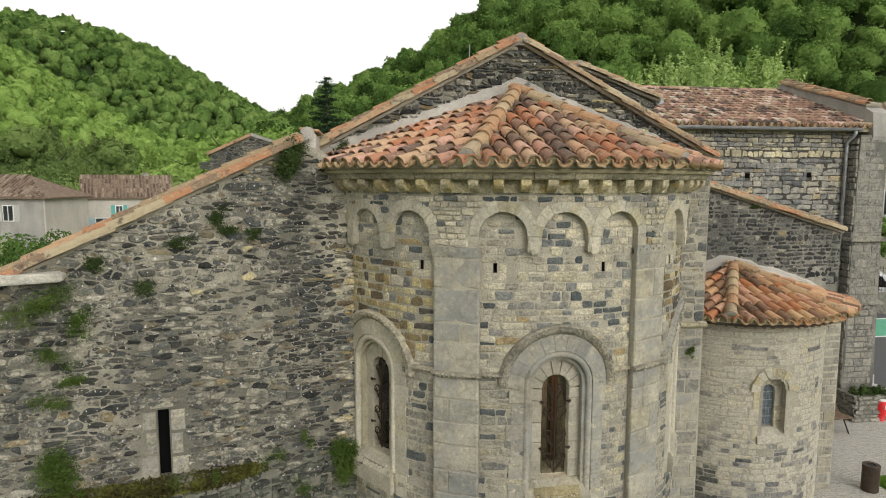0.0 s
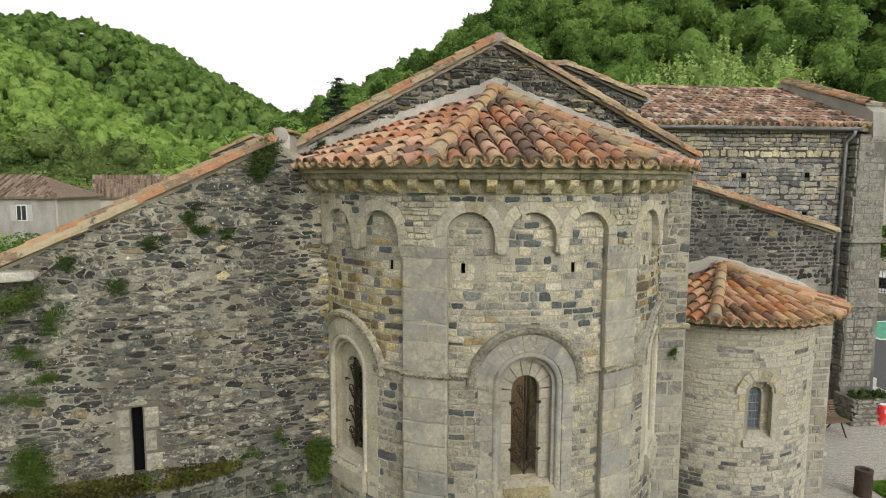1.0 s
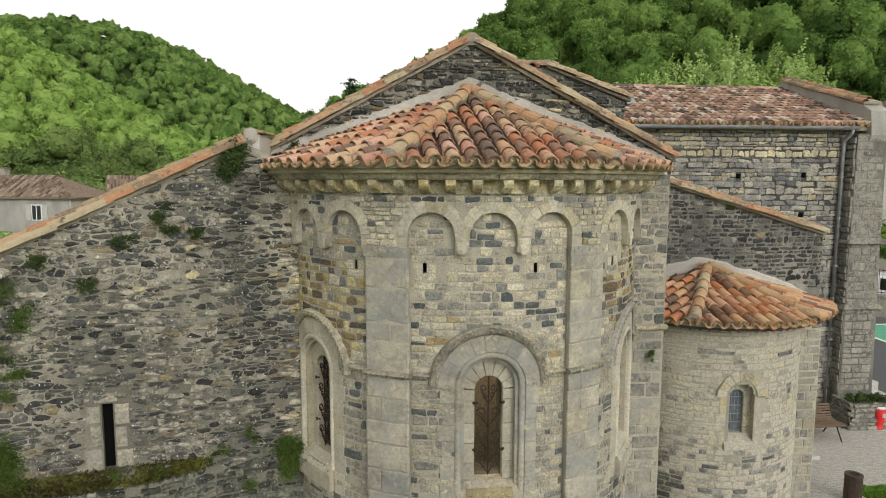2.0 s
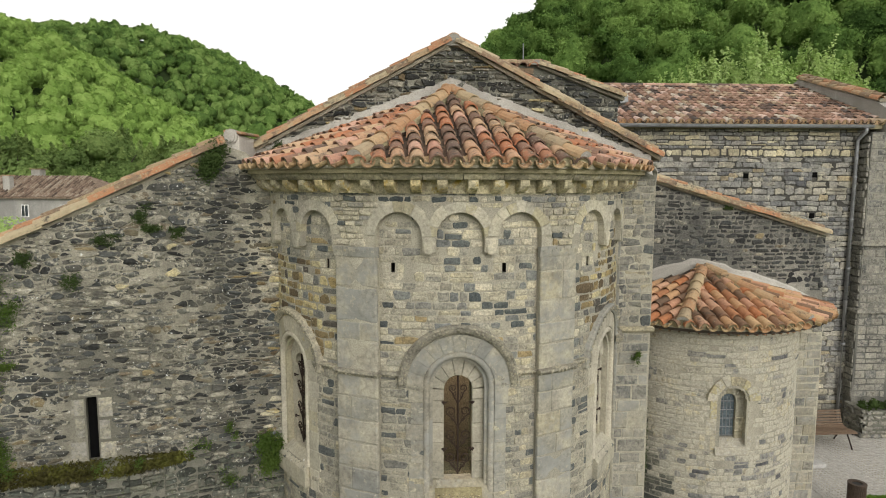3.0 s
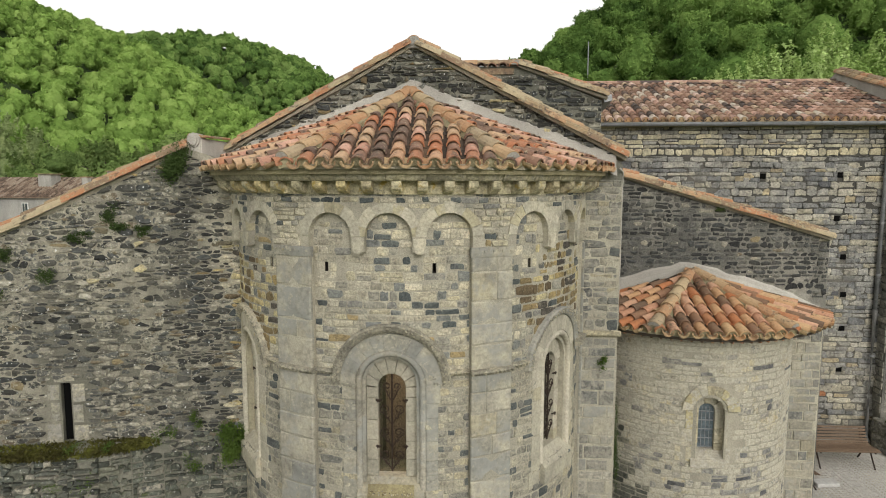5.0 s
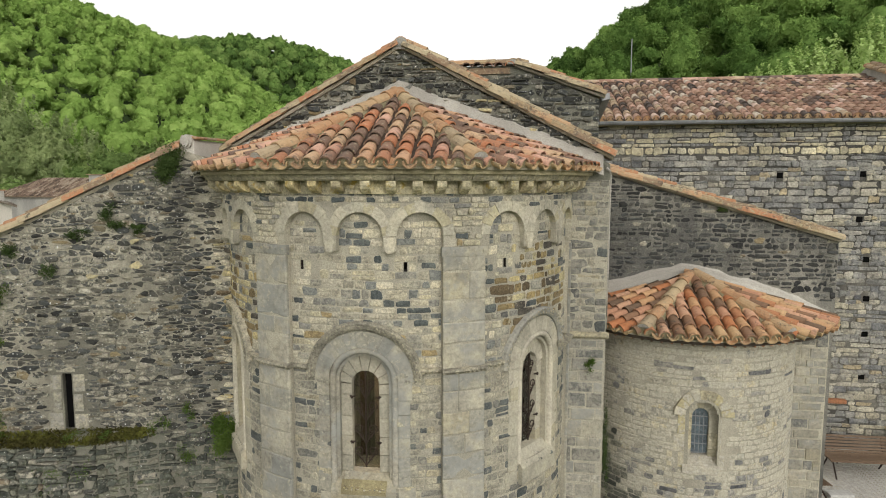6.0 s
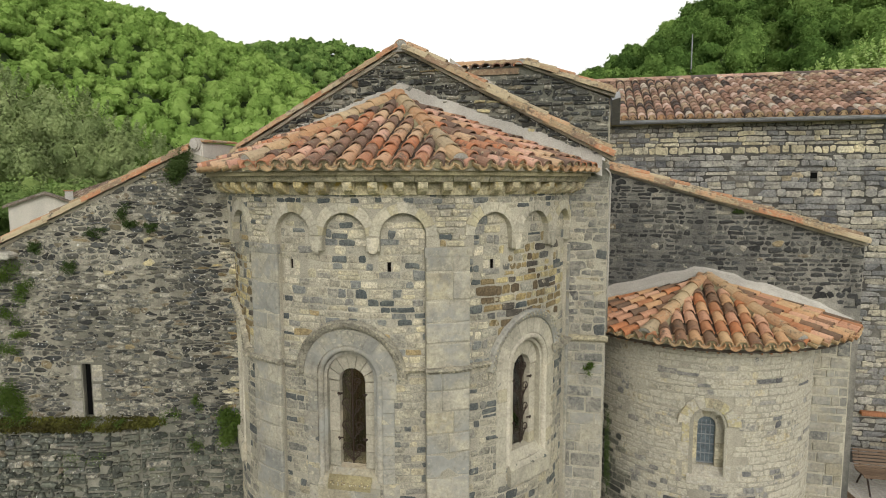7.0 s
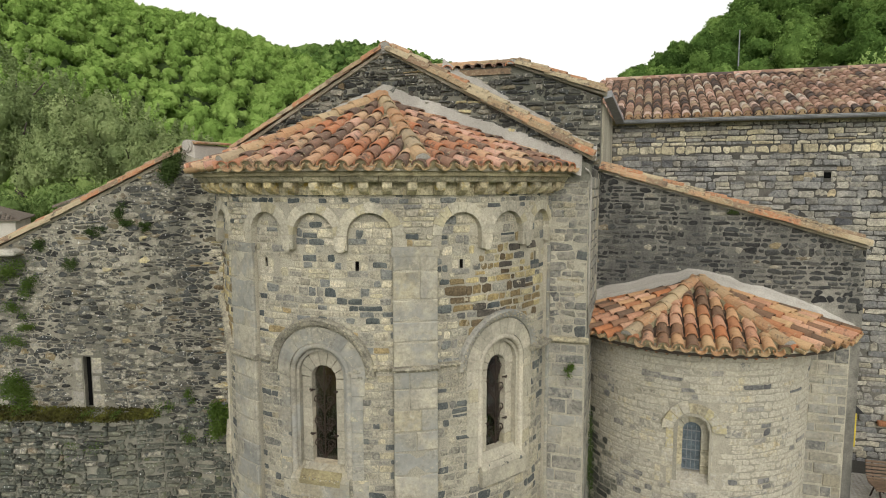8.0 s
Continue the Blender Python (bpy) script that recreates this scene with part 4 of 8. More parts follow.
def apse_window(deg, name, grille=True):
    """A round-headed window in stepped orders with an iron grille, in axes whose z is the world's and whose -y looks out."""
    spring, foot = 4.22, 2.72
    top_label = "round-headed stone window with stepped orders and iron scroll grille"
    win = thing(name, top_label, "window", "structure")
    win.matrix_basis = ap_pose(deg, R0, 0)
    # hood mould
    s = Soup()
    arch_sweep(s, [(0.0, -0.01), (0.0, -0.035), (0.05, -0.075), (0.10, -0.085), (0.125, -0.06), (0.13, -0.01), (0.13, 0.16), (0.0, 0.16)], 0.72, 4.28, 4.28)
    child("hood_mould", bent(s).mesh("hood_mould", "ashlar" if deg > 50 else "hood_stone"), win)
    square = bevelled(box_mesh("carved_square", 0.036, 0.02, 0.026, "hood_stone"), 0.006)
    for row in range(3):
        for k in range(58):
            if (k + row) % 2 and RNG.random() < 0.85:
                a = math.pi * (k + 0.5) / 58
                q = 0.72 + 0.022 + 0.032 * row
                child("carved_square", square, win,
                      pose(-q * math.cos(a), (-0.062, -0.088, -0.092)[row] + R0 - math.sqrt(R0 * R0 - (q * math.cos(a)) ** 2), 4.28 + q * math.sin(a)) @ Matrix.Rotation(a - math.pi / 2, 4, "Y"))
    # wide flat arch order, cut into blocks
    pale = "pale_ashlar" if abs(deg) > 20 else "ashlar"
    n = 11
    for k in range(n):
        a0, a1 = math.pi * k / n + 0.002, math.pi * (k + 1) / n - 0.002
        s = Soup()
        seg = [a0 + (a1 - a0) * i / 3 for i in range(4)]
        ring = [(-0.735 * math.cos(a), 4.25 + 0.735 * math.sin(a)) for a in seg] + [(-0.50 * math.cos(a), 4.25 + 0.50 * math.sin(a)) for a in reversed(seg)]
        s.prism(ring, -0.014 + RNG.uniform(-0.003, 0.003), 0.2)
        child("arch_block", bevelled(bent(s).mesh("arch_block", pale), 0.003), win)
    for side in (-1, 1):
        z = foot - 0.35
        while z < 4.24:
            h = min(RNG.uniform(0.2, 0.36), 4.25 - z)
            if 4.25 - z - h < 0.1:
                h = 4.25 - z
            w = RNG.choice((0.17, 0.2, 0.24))
            s = Soup()
            s.box(min(side * 0.497, side * (0.497 + w)), -0.010 + RNG.uniform(-0.003, 0.003), z + 0.002, max(side * 0.497, side * (0.497 + w)), 0.2, z + h - 0.002)
            child("jamb_block", bevelled(bent(s).mesh("jamb_block", pale), 0.006), win)
            z += h
    # roll moulding and the inner order
    s = Soup()
    arch_sweep(s, [(0.0, 0.02), (0.012, -0.012), (0.045, -0.028), (0.08, -0.012), (0.095, 0.02), (0.1, 0.02), (0.1, 0.1), (0.0, 0.1)], 0.405, 4.25, foot)
    child("roll_moulding", bent(s).mesh("roll_moulding", pale, True), win)
    s = Soup()
    arch_sweep(s, [(0.0, 0.075), (0.045, 0.07), (0.05, 0.3), (0.0, 0.3)], 0.36, 4.245, foot)
    child("inner_roll", s.mesh("inner_roll", pale), win)
    # recessed wall round the slit, in blocks, head in voussoirs
    slit, slit_top = 0.20, 4.17
    n = 7
    for k in range(n):
        a0, a1 = math.pi * k / n + 0.012, math.pi * (k + 1) / n - 0.012
        seg = [a0, (a0 + a1) / 2, a1]
        ring = [(-0.40 * math.cos(a), slit_top + 0.03 + 0.40 * math.sin(a)) for a in seg] + [(-slit * math.cos(a), slit_top + slit * math.sin(a)) for a in reversed(seg)]
        s = Soup()
        s.prism(ring, 0.15 + RNG.uniform(-0.004, 0.004), 0.62)
        child("voussoir", bevelled(s.mesh("voussoir", "pale_ashlar"), 0.006), win)
    for side in (-1, 1):
        z = foot
        while z < slit_top - 0.02:
            h = min(RNG.uniform(0.26, 0.4), slit_top - z)
            if slit_top - z - h < 0.12:
                h = slit_top - z
            s = Soup()
            s.box(min(side * slit, side * 0.42), 0.15 + RNG.uniform(-0.004, 0.004), z + 0.003, max(side * slit, side * 0.42), 0.62, z + h - 0.003)
            child("jamb_block", bevelled(bent(s).mesh("jamb_block", "pale_ashlar"), 0.006), win)
            z += h
    s = Soup()
    s.add([(-0.42, 0.62, 2.89), (0.42, 0.62, 2.89), (-0.42, 0.13, 2.86), (0.42, 0.13, 2.86), (-0.48, -0.05, 2.66), (0.48, -0.05, 2.66), (-0.48, -0.05, 2.4), (0.48, -0.05, 2.4), (-0.42, 0.62, 2.4), (0.42, 0.62, 2.4)],
          [(0, 2, 3, 1), (2, 4, 5, 3), (4, 6, 7, 5), (0, 8, 6, 4, 2), (1, 3, 5, 7, 9), (0, 1, 9, 8), (6, 8, 9, 7)])
    child("window_sill", s.mesh("window_sill", pale), win, None, "sloping worn stone sill with moss")
    s = Soup()
    s.add([(-0.33, -0.06, 2.60), (0.33, -0.06, 2.60), (0.33, -0.058, 2.655), (-0.33, -0.058, 2.655), (-0.33, 0.03, 2.79), (0.33, 0.03, 2.79), (-0.33, 0.03, 2.60), (0.33, 0.03, 2.60)],
          [(0, 1, 2, 3), (3, 2, 5, 4), (0, 3, 4, 6), (1, 7, 5, 2), (0, 6, 7, 1), (4, 5, 7, 6)])
    if abs(deg) < 20:
        child("gravel_bed", s.mesh("gravel_bed", "gravel_bed"), win, None, "mossy brown gravel on the sill")
    else:
        for k in range(26):
            q = RNG.uniform(0.0, 1.0)
            w = RNG.uniform(0.05, 0.12)
            child("rubble_piece", stone_mesh("rubble", k % 24, ("rubble", "grey_limestone", "white_chip")[k % 9 // 4]), win,
                  pose(RNG.uniform(-0.36, 0.36), -0.05 + 0.19 * q, 2.655 + 0.2 * q, RNG.uniform(-60, -30), RNG.uniform(-15, 15), RNG.uniform(-20, 20)) @ Matrix.Diagonal((w, 0.03, w * 0.55, 1)))
    for k in range(70 if abs(deg) < 20 else 0):
        q = RNG.uniform(0.0, 0.5)
        child("gravel", stone_mesh("rubble", k % 24, "ochre_stone" if k % 3 else "rubble"), win,
              pose(RNG.uniform(-0.32, 0.32), -0.055 + 0.17 * q, 2.67 + 0.2 * q, RNG.uniform(-60, 0), RNG.uniform(0, 90), RNG.uniform(-40, 40)) @ Matrix.Diagonal((RNG.uniform(0.015, 0.035), 0.02, RNG.uniform(0.015, 0.03), 1)))
    # glass and grille
    s = Soup()
    s.prism([(-slit, 2.87), (slit, 2.87), (slit, slit_top)] + [(slit * math.cos(math.pi * k / 10), slit_top + slit * math.sin(math.pi * k / 10)) for k in range(1, 10)] + [(-slit, slit_top)], 0.27, 0.278)
    pane = child("pane", s.mesh("pane", "window_glass"), win)
    pane.visible_shadow = False
    gy = 0.17
    s = Soup()
    s.tube([(0, gy, 2.92), (0, gy, 4.40)], 0.013, 6)
    s.tube([(0, gy, 4.38), (0, gy, 4.43)], [0.022, 0.006], 6)
    child("grille_bar", s.mesh("grille_bar", "iron"), win)
    for tier, z in enumerate((2.95, 3.29, 3.63, 3.97)):
        k = 0.72 if tier == 3 else 1.0
        for side in (-1, 1):
            # the large scroll springs from the bar, swings out and curls back in
            s = Soup()
            pts = [(side * 0.008, gy, z), (side * 0.05, gy, z + 0.07), (side * 0.115 * k, gy, z + 0.15)]
            pts += [(side * k * (0.098 + 0.072 * (1 - 0.68 * i / 18) * math.cos(-0.5 + 7.2 * i / 18)), gy, z + 0.21 + 0.072 * k * (1 - 0.68 * i / 18) * math.sin(-0.5 + 7.2 * i / 18)) for i in range(19)]
            s.tube(pts, 0.0095, 5)
            child("grille_scroll", s.mesh("grille_scroll", "iron"), win)
            # a small scroll hangs under it
            s = Soup()
            s.tube([(side * k * (0.062 + 0.042 * (1 - 0.62 * i / 14) * math.cos(1.9 - 6.2 * i / 14)), gy, z + 0.105 + 0.042 * (1 - 0.62 * i / 14) * math.sin(1.9 - 6.2 * i / 14)) for i in range(15)], 0.008, 5)
            child("grille_scroll", s.mesh("grille_scroll", "iron"), win)
    for z in (3.30, 3.98):
        for side in (-1, 1):
            s = Soup()
            s.tube([(side * 0.15, 0.17, z), (side * 0.19, 0.155, z), (side * 0.23, 0.145, z + 0.01)], 0.012, 6)
            for k in range(5):
                s.tube([(side * 0.2, 0.14, z), (side * (0.2 + 0.028 * math.cos(k * 1.26)), 0.135, z + 0.028 * math.sin(k * 1.26))], [0.013, 0.006], 5)
            child("grille_hook", s.mesh("grille_hook", "iron"), win)
    return win


for i, deg in enumerate(WIN):
    apse_window(deg, "window_%d" % (i + 1))
# inside: a plastered room, its panelled screen placed to fit the camera's view through the middle window
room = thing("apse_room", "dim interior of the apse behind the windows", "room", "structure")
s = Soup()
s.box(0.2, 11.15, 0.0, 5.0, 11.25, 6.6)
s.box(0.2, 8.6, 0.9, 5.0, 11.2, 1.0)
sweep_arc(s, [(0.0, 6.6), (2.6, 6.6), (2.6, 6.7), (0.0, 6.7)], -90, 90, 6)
# walls coloured near-black so the room beyond the panels looks unlit
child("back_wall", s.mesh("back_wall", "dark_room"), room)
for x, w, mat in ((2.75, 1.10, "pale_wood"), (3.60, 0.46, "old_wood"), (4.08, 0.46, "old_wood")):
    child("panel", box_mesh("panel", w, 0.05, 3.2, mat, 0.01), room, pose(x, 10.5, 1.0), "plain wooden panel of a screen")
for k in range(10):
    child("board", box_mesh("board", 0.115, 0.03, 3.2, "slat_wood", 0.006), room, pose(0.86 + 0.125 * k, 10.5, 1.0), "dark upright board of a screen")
# unseen warm lamp, added to brighten the panels behind the glass
lamp = new("panel_fill_light", bpy.data.lights.new("panel_fill_light", "POINT"))
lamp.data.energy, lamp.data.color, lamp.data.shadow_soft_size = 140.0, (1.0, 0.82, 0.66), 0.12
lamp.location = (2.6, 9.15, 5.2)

# corbels, frieze and cornice under the eaves
s = Soup()
sweep_arc(s, [(R1 + 0.03, 6.90), (R1 + 0.05, 7.08), (R0 - 0.2, 7.08), (R0 - 0.2, 6.90)], -78, 92)
child("frieze", s.mesh("frieze", "corbel_stone"), apse, None, "yellowed stone frieze between the corbels")
for k, deg in enumerate([-75.5 + 6.1 * i for i in range(28)]):
    s = Soup()
    if k % 5 == 3 or deg > 24 and k % 2:
        s.prism([(0.0, 0.0), (0.05, -0.01), (0.11, 0.03), (0.16, 0.055), (0.19, 0.10), (0.19, 0.165), (0.0, 0.165)], -0.068, 0.068)
    else:
        s.prism([(0.0, 0.0), (0.06, 0.008), (0.13, 0.045), (0.18, 0.095), (0.185, 0.165), (0.0, 0.165)], -0.068, 0.068)
    child("corbel", bevelled(s.mesh("corbel", "corbel_stone"), 0.008), apse, ap_pose(deg + RNG.uniform(-0.5, 0.5), R1 + 0.03, 6.91) @ pose(0, 0, 0, 0, 0, -90))
n = 19
for k in range(n):
    d0, d1 = -79 + 171 * k / n, -79 + 171 * (k + 1) / n
    s = Soup()
    j = RNG.uniform(-0.006, 0.006)
    sweep_arc(s, [(R1 - 0.1, 7.075), (R1 + 0.21 + j, 7.075), (R1 + 0.235 + j, 7.095), (R1 + 0.29 + j, 7.19), (R1 + 0.305 + j, 7.235), (R1 - 0.1, 7.235)], d0 + 0.08, d1 - 0.08, 1.5)
    child("cornice_block", s.mesh("cornice_block", "cornice_stone"), apse)

# ---- tiled half-cone roofs ----
def half_disc(r, deep, n=8):
    """A half-round lump of mortar under a tile: flat face at y = 0, body going back."""
    ring = [(r * math.cos(math.pi * k / n), r * 0.92 * math.sin(math.pi * k / n)) for k in range(n + 1)] + [(-r, -0.05), (r, -0.05)]
    q = len(ring)
    v = [(x, y, z) for y in (0.0, deep) for x, z in ring]
    return v, [tuple(range(q)), tuple(reversed(range(q, 2 * q)))] + [(i, i + q, (i + 1) % q + q, (i + 1) % q) for i in range(q)]


def cone_roof(name, label, center, r_eave, z_eave, peak, hips, facets, limit_y, material, spacing, left_x=None, genoise=False, flare=0.0):
    """Canal tiles in straight columns on each facet, clipped at the hips and at the wall behind; hip tiles bedded in mortar."""
    peak = Vector(peak)
    rng = random.Random(len(name) + 5)
    cx, cy = center

    def eave_far(az):
        """How far the eaves are from the peak in the direction az (radians, from -y towards +x)."""
        d = Vector((math.sin(az), -math.cos(az)))
        o = Vector((peak.x - cx, peak.y - cy))
        b = o.dot(d)
        far = -b + math.sqrt(b * b - o.dot(o) + r_eave ** 2)
        return far * (1 + flare * max(0.0, min(1.0, (az - radians(33)) / radians(55))))

    def height(x, y):
        az = math.atan2(x - peak.x, -(y - peak.y))
        far = eave_far(az)
        # between hips the plane sags a little towards the chord
        k = math.hypot(x - peak.x, y - peak.y) / far
        return peak.z + (z_eave - peak.z) * (k if k < 1 else 1 + (k - 1) * 0.7)

    def normal(x, y):
        e = 0.04
        return Vector(((height(x - e, y) - height(x + e, y)) / (2 * e), (height(x, y - e) - height(x, y + e)) / (2 * e), 1)).normalized()

    roof = thing(name, label, "roof", "structure")
    # the deck
    s = Soup()
    n = 60
    az0, az1 = radians(facets[0][0]), radians(facets[-1][1])
    for lift in (0.0, -0.1):
        base = len(s.v)
        s.v.append(peak + Vector((0, 0, lift)))
        for i in range(n + 1):
            a = az0 + (az1 - az0) * i / n
            far = eave_far(a) - 0.09
            s.v.append(Vector((peak.x + far * math.sin(a), peak.y - far * math.cos(a), z_eave + 0.02 + lift)))
        for i in range(n):
            s.f.append((base, base + i + 1, base + i + 2) if lift == 0 else (base, base + i + 2, base + i + 1))
    for i in range(n):
        s.f.append((1 + i, n + 3 + i, n + 4 + i, 2 + i))
    # the small apse's deck takes the dark groove colour, shade included
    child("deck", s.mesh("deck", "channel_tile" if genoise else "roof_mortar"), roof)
    # mortar bed that shows between the tiles along the eaves
    s = Soup()
    for i in range(n + 1):
        a = az0 + (az1 - az0) * i / n
        for back, z in ((0.055, -0.02), (0.05, 0.045), (0.25, 0.06), (0.25, -0.02)):
            far = eave_far(a) - back
            s.v.append(Vector((peak.x + far * math.sin(a), peak.y - far * math.cos(a), z_eave + z)))
    for i in range(n):
        s.f += [(i * 4 + j, i * 4 + 4 + j, i * 4 + 4 + (j + 1) % 4, i * 4 + (j + 1) % 4) for j in range(4)]
    child("eave_bed", s.mesh("eave_bed", "cope_mortar"), roof)
    covers, channels = [], []
    for f0, f1 in facets:
        mid = radians((max(f0, -86) + min(f1, 86)) / 2)
        d, l = Vector((math.sin(mid), -math.cos(mid))), Vector((math.cos(mid), math.sin(mid)))
        half = r_eave
        k = -int(half / spacing) - 2
        while k * spacing < half:
            for odd in (0, 1):
                off = (k + 0.5 * odd) * spacing
                # the column meets the eaves here
                t = r_eave * 1.3
                while t > 0.1:
                    x, y = peak.x + l.x * off + d.x * t, peak.y + l.y * off + d.y * t
                    if math.hypot(x - peak.x, y - peak.y) <= eave_far(math.atan2(x - peak.x, -(y - peak.y))) and y < limit_y:
                        break
                    t -= 0.01
                step = 0.305
                t += rng.uniform(-0.014, 0.014)
                if t < 0.1:
                    continue
                first = True
                while t > -0.3:
                    x, y = peak.x + l.x * off + d.x * t, peak.y + l.y * off + d.y * t
                    tx, ty = x - d.x * 0.25, y - d.y * 0.25
                    az = math.degrees(math.atan2(tx - peak.x, -(ty - peak.y)))
                    az_foot = math.degrees(math.atan2(x - peak.x, -(y - peak.y)))
                    inside = f0 - 2.0 <= az <= f1 + 2.0 and f0 - (0.5 if f0 > -80 else 9) <= az_foot <= f1 + (0.5 if f1 < 80 else 9) and ty < limit_y and (left_x is None or left_x(x, y))
                    if inside:
                        p = Vector((x, y, height(x, y)))
                        up = Vector((tx, ty, height(tx, ty)))
                        m = slope_pose(p, p - up, normal((x + tx) / 2, (y + ty) / 2), (0.05 if odd == 0 else 0.075))
                        wob = pose(rng.uniform(-0.006, 0.006), 0, rng.uniform(-0.003, 0.006), rng.uniform(-1, 1) - (3.6 if odd == 0 else 1.5), rng.uniform(-4, 4), rng.uniform(-2.2, 2.2))
                        (covers if odd == 0 else channels).append((m @ wob, t if not first else -1))
                    first = False
                    t -= step
            k += 1
    rest = Soup()
    plug = mesh_of("eave_plug", *half_disc(0.086, 0.08), "roof_mortar")
    for n, (m, t) in enumerate(covers):
        if t == -1:
            child("eave_plug", plug, roof, m @ Matrix.Translation((0, 0.03, 0)))
        if n < 330:
            child("tile", tile_mesh(material), roof, m)
        else:
            rest.add(*canal_tile(), m)
    if rest.v:
        tagged(child("tile_rest", rest.mesh("tile_rest", material), roof), kind="stuff")
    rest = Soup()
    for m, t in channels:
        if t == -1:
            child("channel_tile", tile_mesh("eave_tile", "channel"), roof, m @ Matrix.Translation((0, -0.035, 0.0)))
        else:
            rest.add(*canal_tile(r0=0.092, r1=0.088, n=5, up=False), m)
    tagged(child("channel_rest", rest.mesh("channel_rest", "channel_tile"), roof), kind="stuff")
    # hips
    for az in hips:
        a = radians(az)
        far = eave_far(a)
        foot = Vector((peak.x + (far - 0.02) * math.sin(a), peak.y - (far - 0.02) * math.cos(a), z_eave + 0.09))
        head = peak + Vector((0, 0, 0.08))
        way = foot - head
        nrm = normal((foot.x + head.x) / 2, (foot.y + head.y) / 2)
        s = Soup()
        m = slope_pose(foot, way, nrm, 0)
        L = way.length
        pr = [(-0.15, -0.06), (-0.11, 0.02), (-0.05, 0.06), (0.05, 0.06), (0.11, 0.02), (0.15, -0.06)]
        nseg = 14
        for i in range(nseg + 1):
            s.v += [m @ Vector((x * rng.uniform(0.85, 1.12), L * i / nseg, z + rng.uniform(-0.008, 0.008))) for x, z in pr]
        for i in range(nseg):
            s.f += [(i * 6 + j, i * 6 + 6 + j, i * 6 + 7 + j, i * 6 + 1 + j) for j in range(5)]
        s.f.append((0, 1, 2, 3, 4, 5))
        child("mortar_bed", s.mesh("mortar_bed", "roof_mortar"), roof)
        t = 0.0
        while t < L - 0.25:
            child("hip_tile", tile_mesh("hip_tile", "hip"), roof, m @ pose(rng.uniform(-0.008, 0.008), t, 0.03, -2.4, rng.uniform(-2, 2), rng.uniform(-1.5, 1.5)))
            t += 0.37
        s = Soup()
        s.prism([(0.118 * math.cos(math.pi * k / 10), 0.108 * math.sin(math.pi * k / 10)) for k in range(11)], -0.004, 0.05)
        child("mortar_plug", s.mesh("mortar_plug", "plaster"), roof, m @ pose(0, 0.004, 0.022), "grey mortar plug in the hip tile's end")
    if genoise:
        for ring, (dr, dz) in enumerate(((0.13, -0.115),)):
            n = int(radians(160) * (r_eave - dr) / 0.17)
            for k in range(n):
                deg = -80 + 160 * (k + 0.5) / n
                a = radians(deg)
                p = Vector((cx + (r_eave - dr) * math.sin(a), cy - (r_eave - dr) * math.cos(a), z_eave + dz))
                child("eave_tile", tile_mesh(material), roof, Matrix.Translation(p) @ Matrix.Rotation(a, 4, "Z") @ Matrix.Diagonal((0.85, 0.85, 0.85, 1)))
    return roof, height


apse_roof, apse_height = cone_roof("apse_roof", "half-cone roof of weathered terracotta canal tiles on the apse", (CX, CY), 3.53, 7.245, (2.66, 10.52, 8.50),
                                   (-25.6, 33.5), ((-90, -25.6), (-25.6, 33.5), (33.5, 90)), 10.56, "apse_tile", 0.243,
                                   left_x=lambda x, y: not (x < -0.55 and y < 9.75))
chapel_roof, chapel_height = cone_roof("chapel_roof", "half-cone roof of bright terracotta canal tiles on the small apse", (8.10, 12.92), 2.46, 4.40, (8.19, 12.70, 5.19),
                                       (-32.5, 33.0), ((-89, -32.5), (-32.5, 33.0), (33.0, 89)), 12.9, "chapel_tile", 0.225,
                                       left_x=lambda x, y: x > 6.28 or y > 10.62, genoise=True, flare=0.13)

# ---- walls ----
def flat_wall(name, label, a, b, outline, thick, mortar, holes=()):
    """A wall whose face runs from a to b (plan), with an outline of (u, z) points along it; holes are (u0, z0, u1, z1) cut right through.
    Returns the thing and the pose of its face: x along, y into the wall, z up."""
    a, b = Vector((*a, 0)), Vector((*b, 0))
    m = Matrix.Translation(a) @ Matrix.Rotation(math.atan2(b.y - a.y, b.x - a.x), 4, "Z")
    wall = thing(name, label, "wall", "structure")
    s = Soup()
    if not holes:
        s.prism(outline, 0, thick, m)
    else:
        u0, z0, u1, z1 = holes[0]
        left = [p for p in outline if p[0] <= u0]
        right = [p for p in outline if p[0] >= u1]
        # outline runs: foot left, foot right, then along the top from right to left
        foot = outline[0][1]
        top_r = [p for p in outline[2:] if p[0] >= u1]
        top_l = [p for p in outline[2:] if p[0] <= u0]

        def top_at(u):
            t = outline[2:]
            for p, q in zip(t, t[1:]):
                if min(p[0], q[0]) <= u <= max(p[0], q[0]):
                    return p[1] + (q[1] - p[1]) * (u - p[0]) / (q[0] - p[0])
            return t[0][1]

        s.prism([outline[0], (u0, foot), (u0, top_at(u0))] + top_l, 0, thick, m)
        s.prism([(u1, foot), outline[1]] + top_r + [(u1, top_at(u1))], 0, thick, m)
        s.prism([(u0, foot), (u1, foot), (u1, z0), (u0, z0)], 0, thick, m)
        s.prism([(u0, z1), (u1, z1), (u1, top_at(u1)), (u0, top_at(u0))], 0, thick, m)
    child("core", s.mesh("core", mortar), wall)
    return wall, m


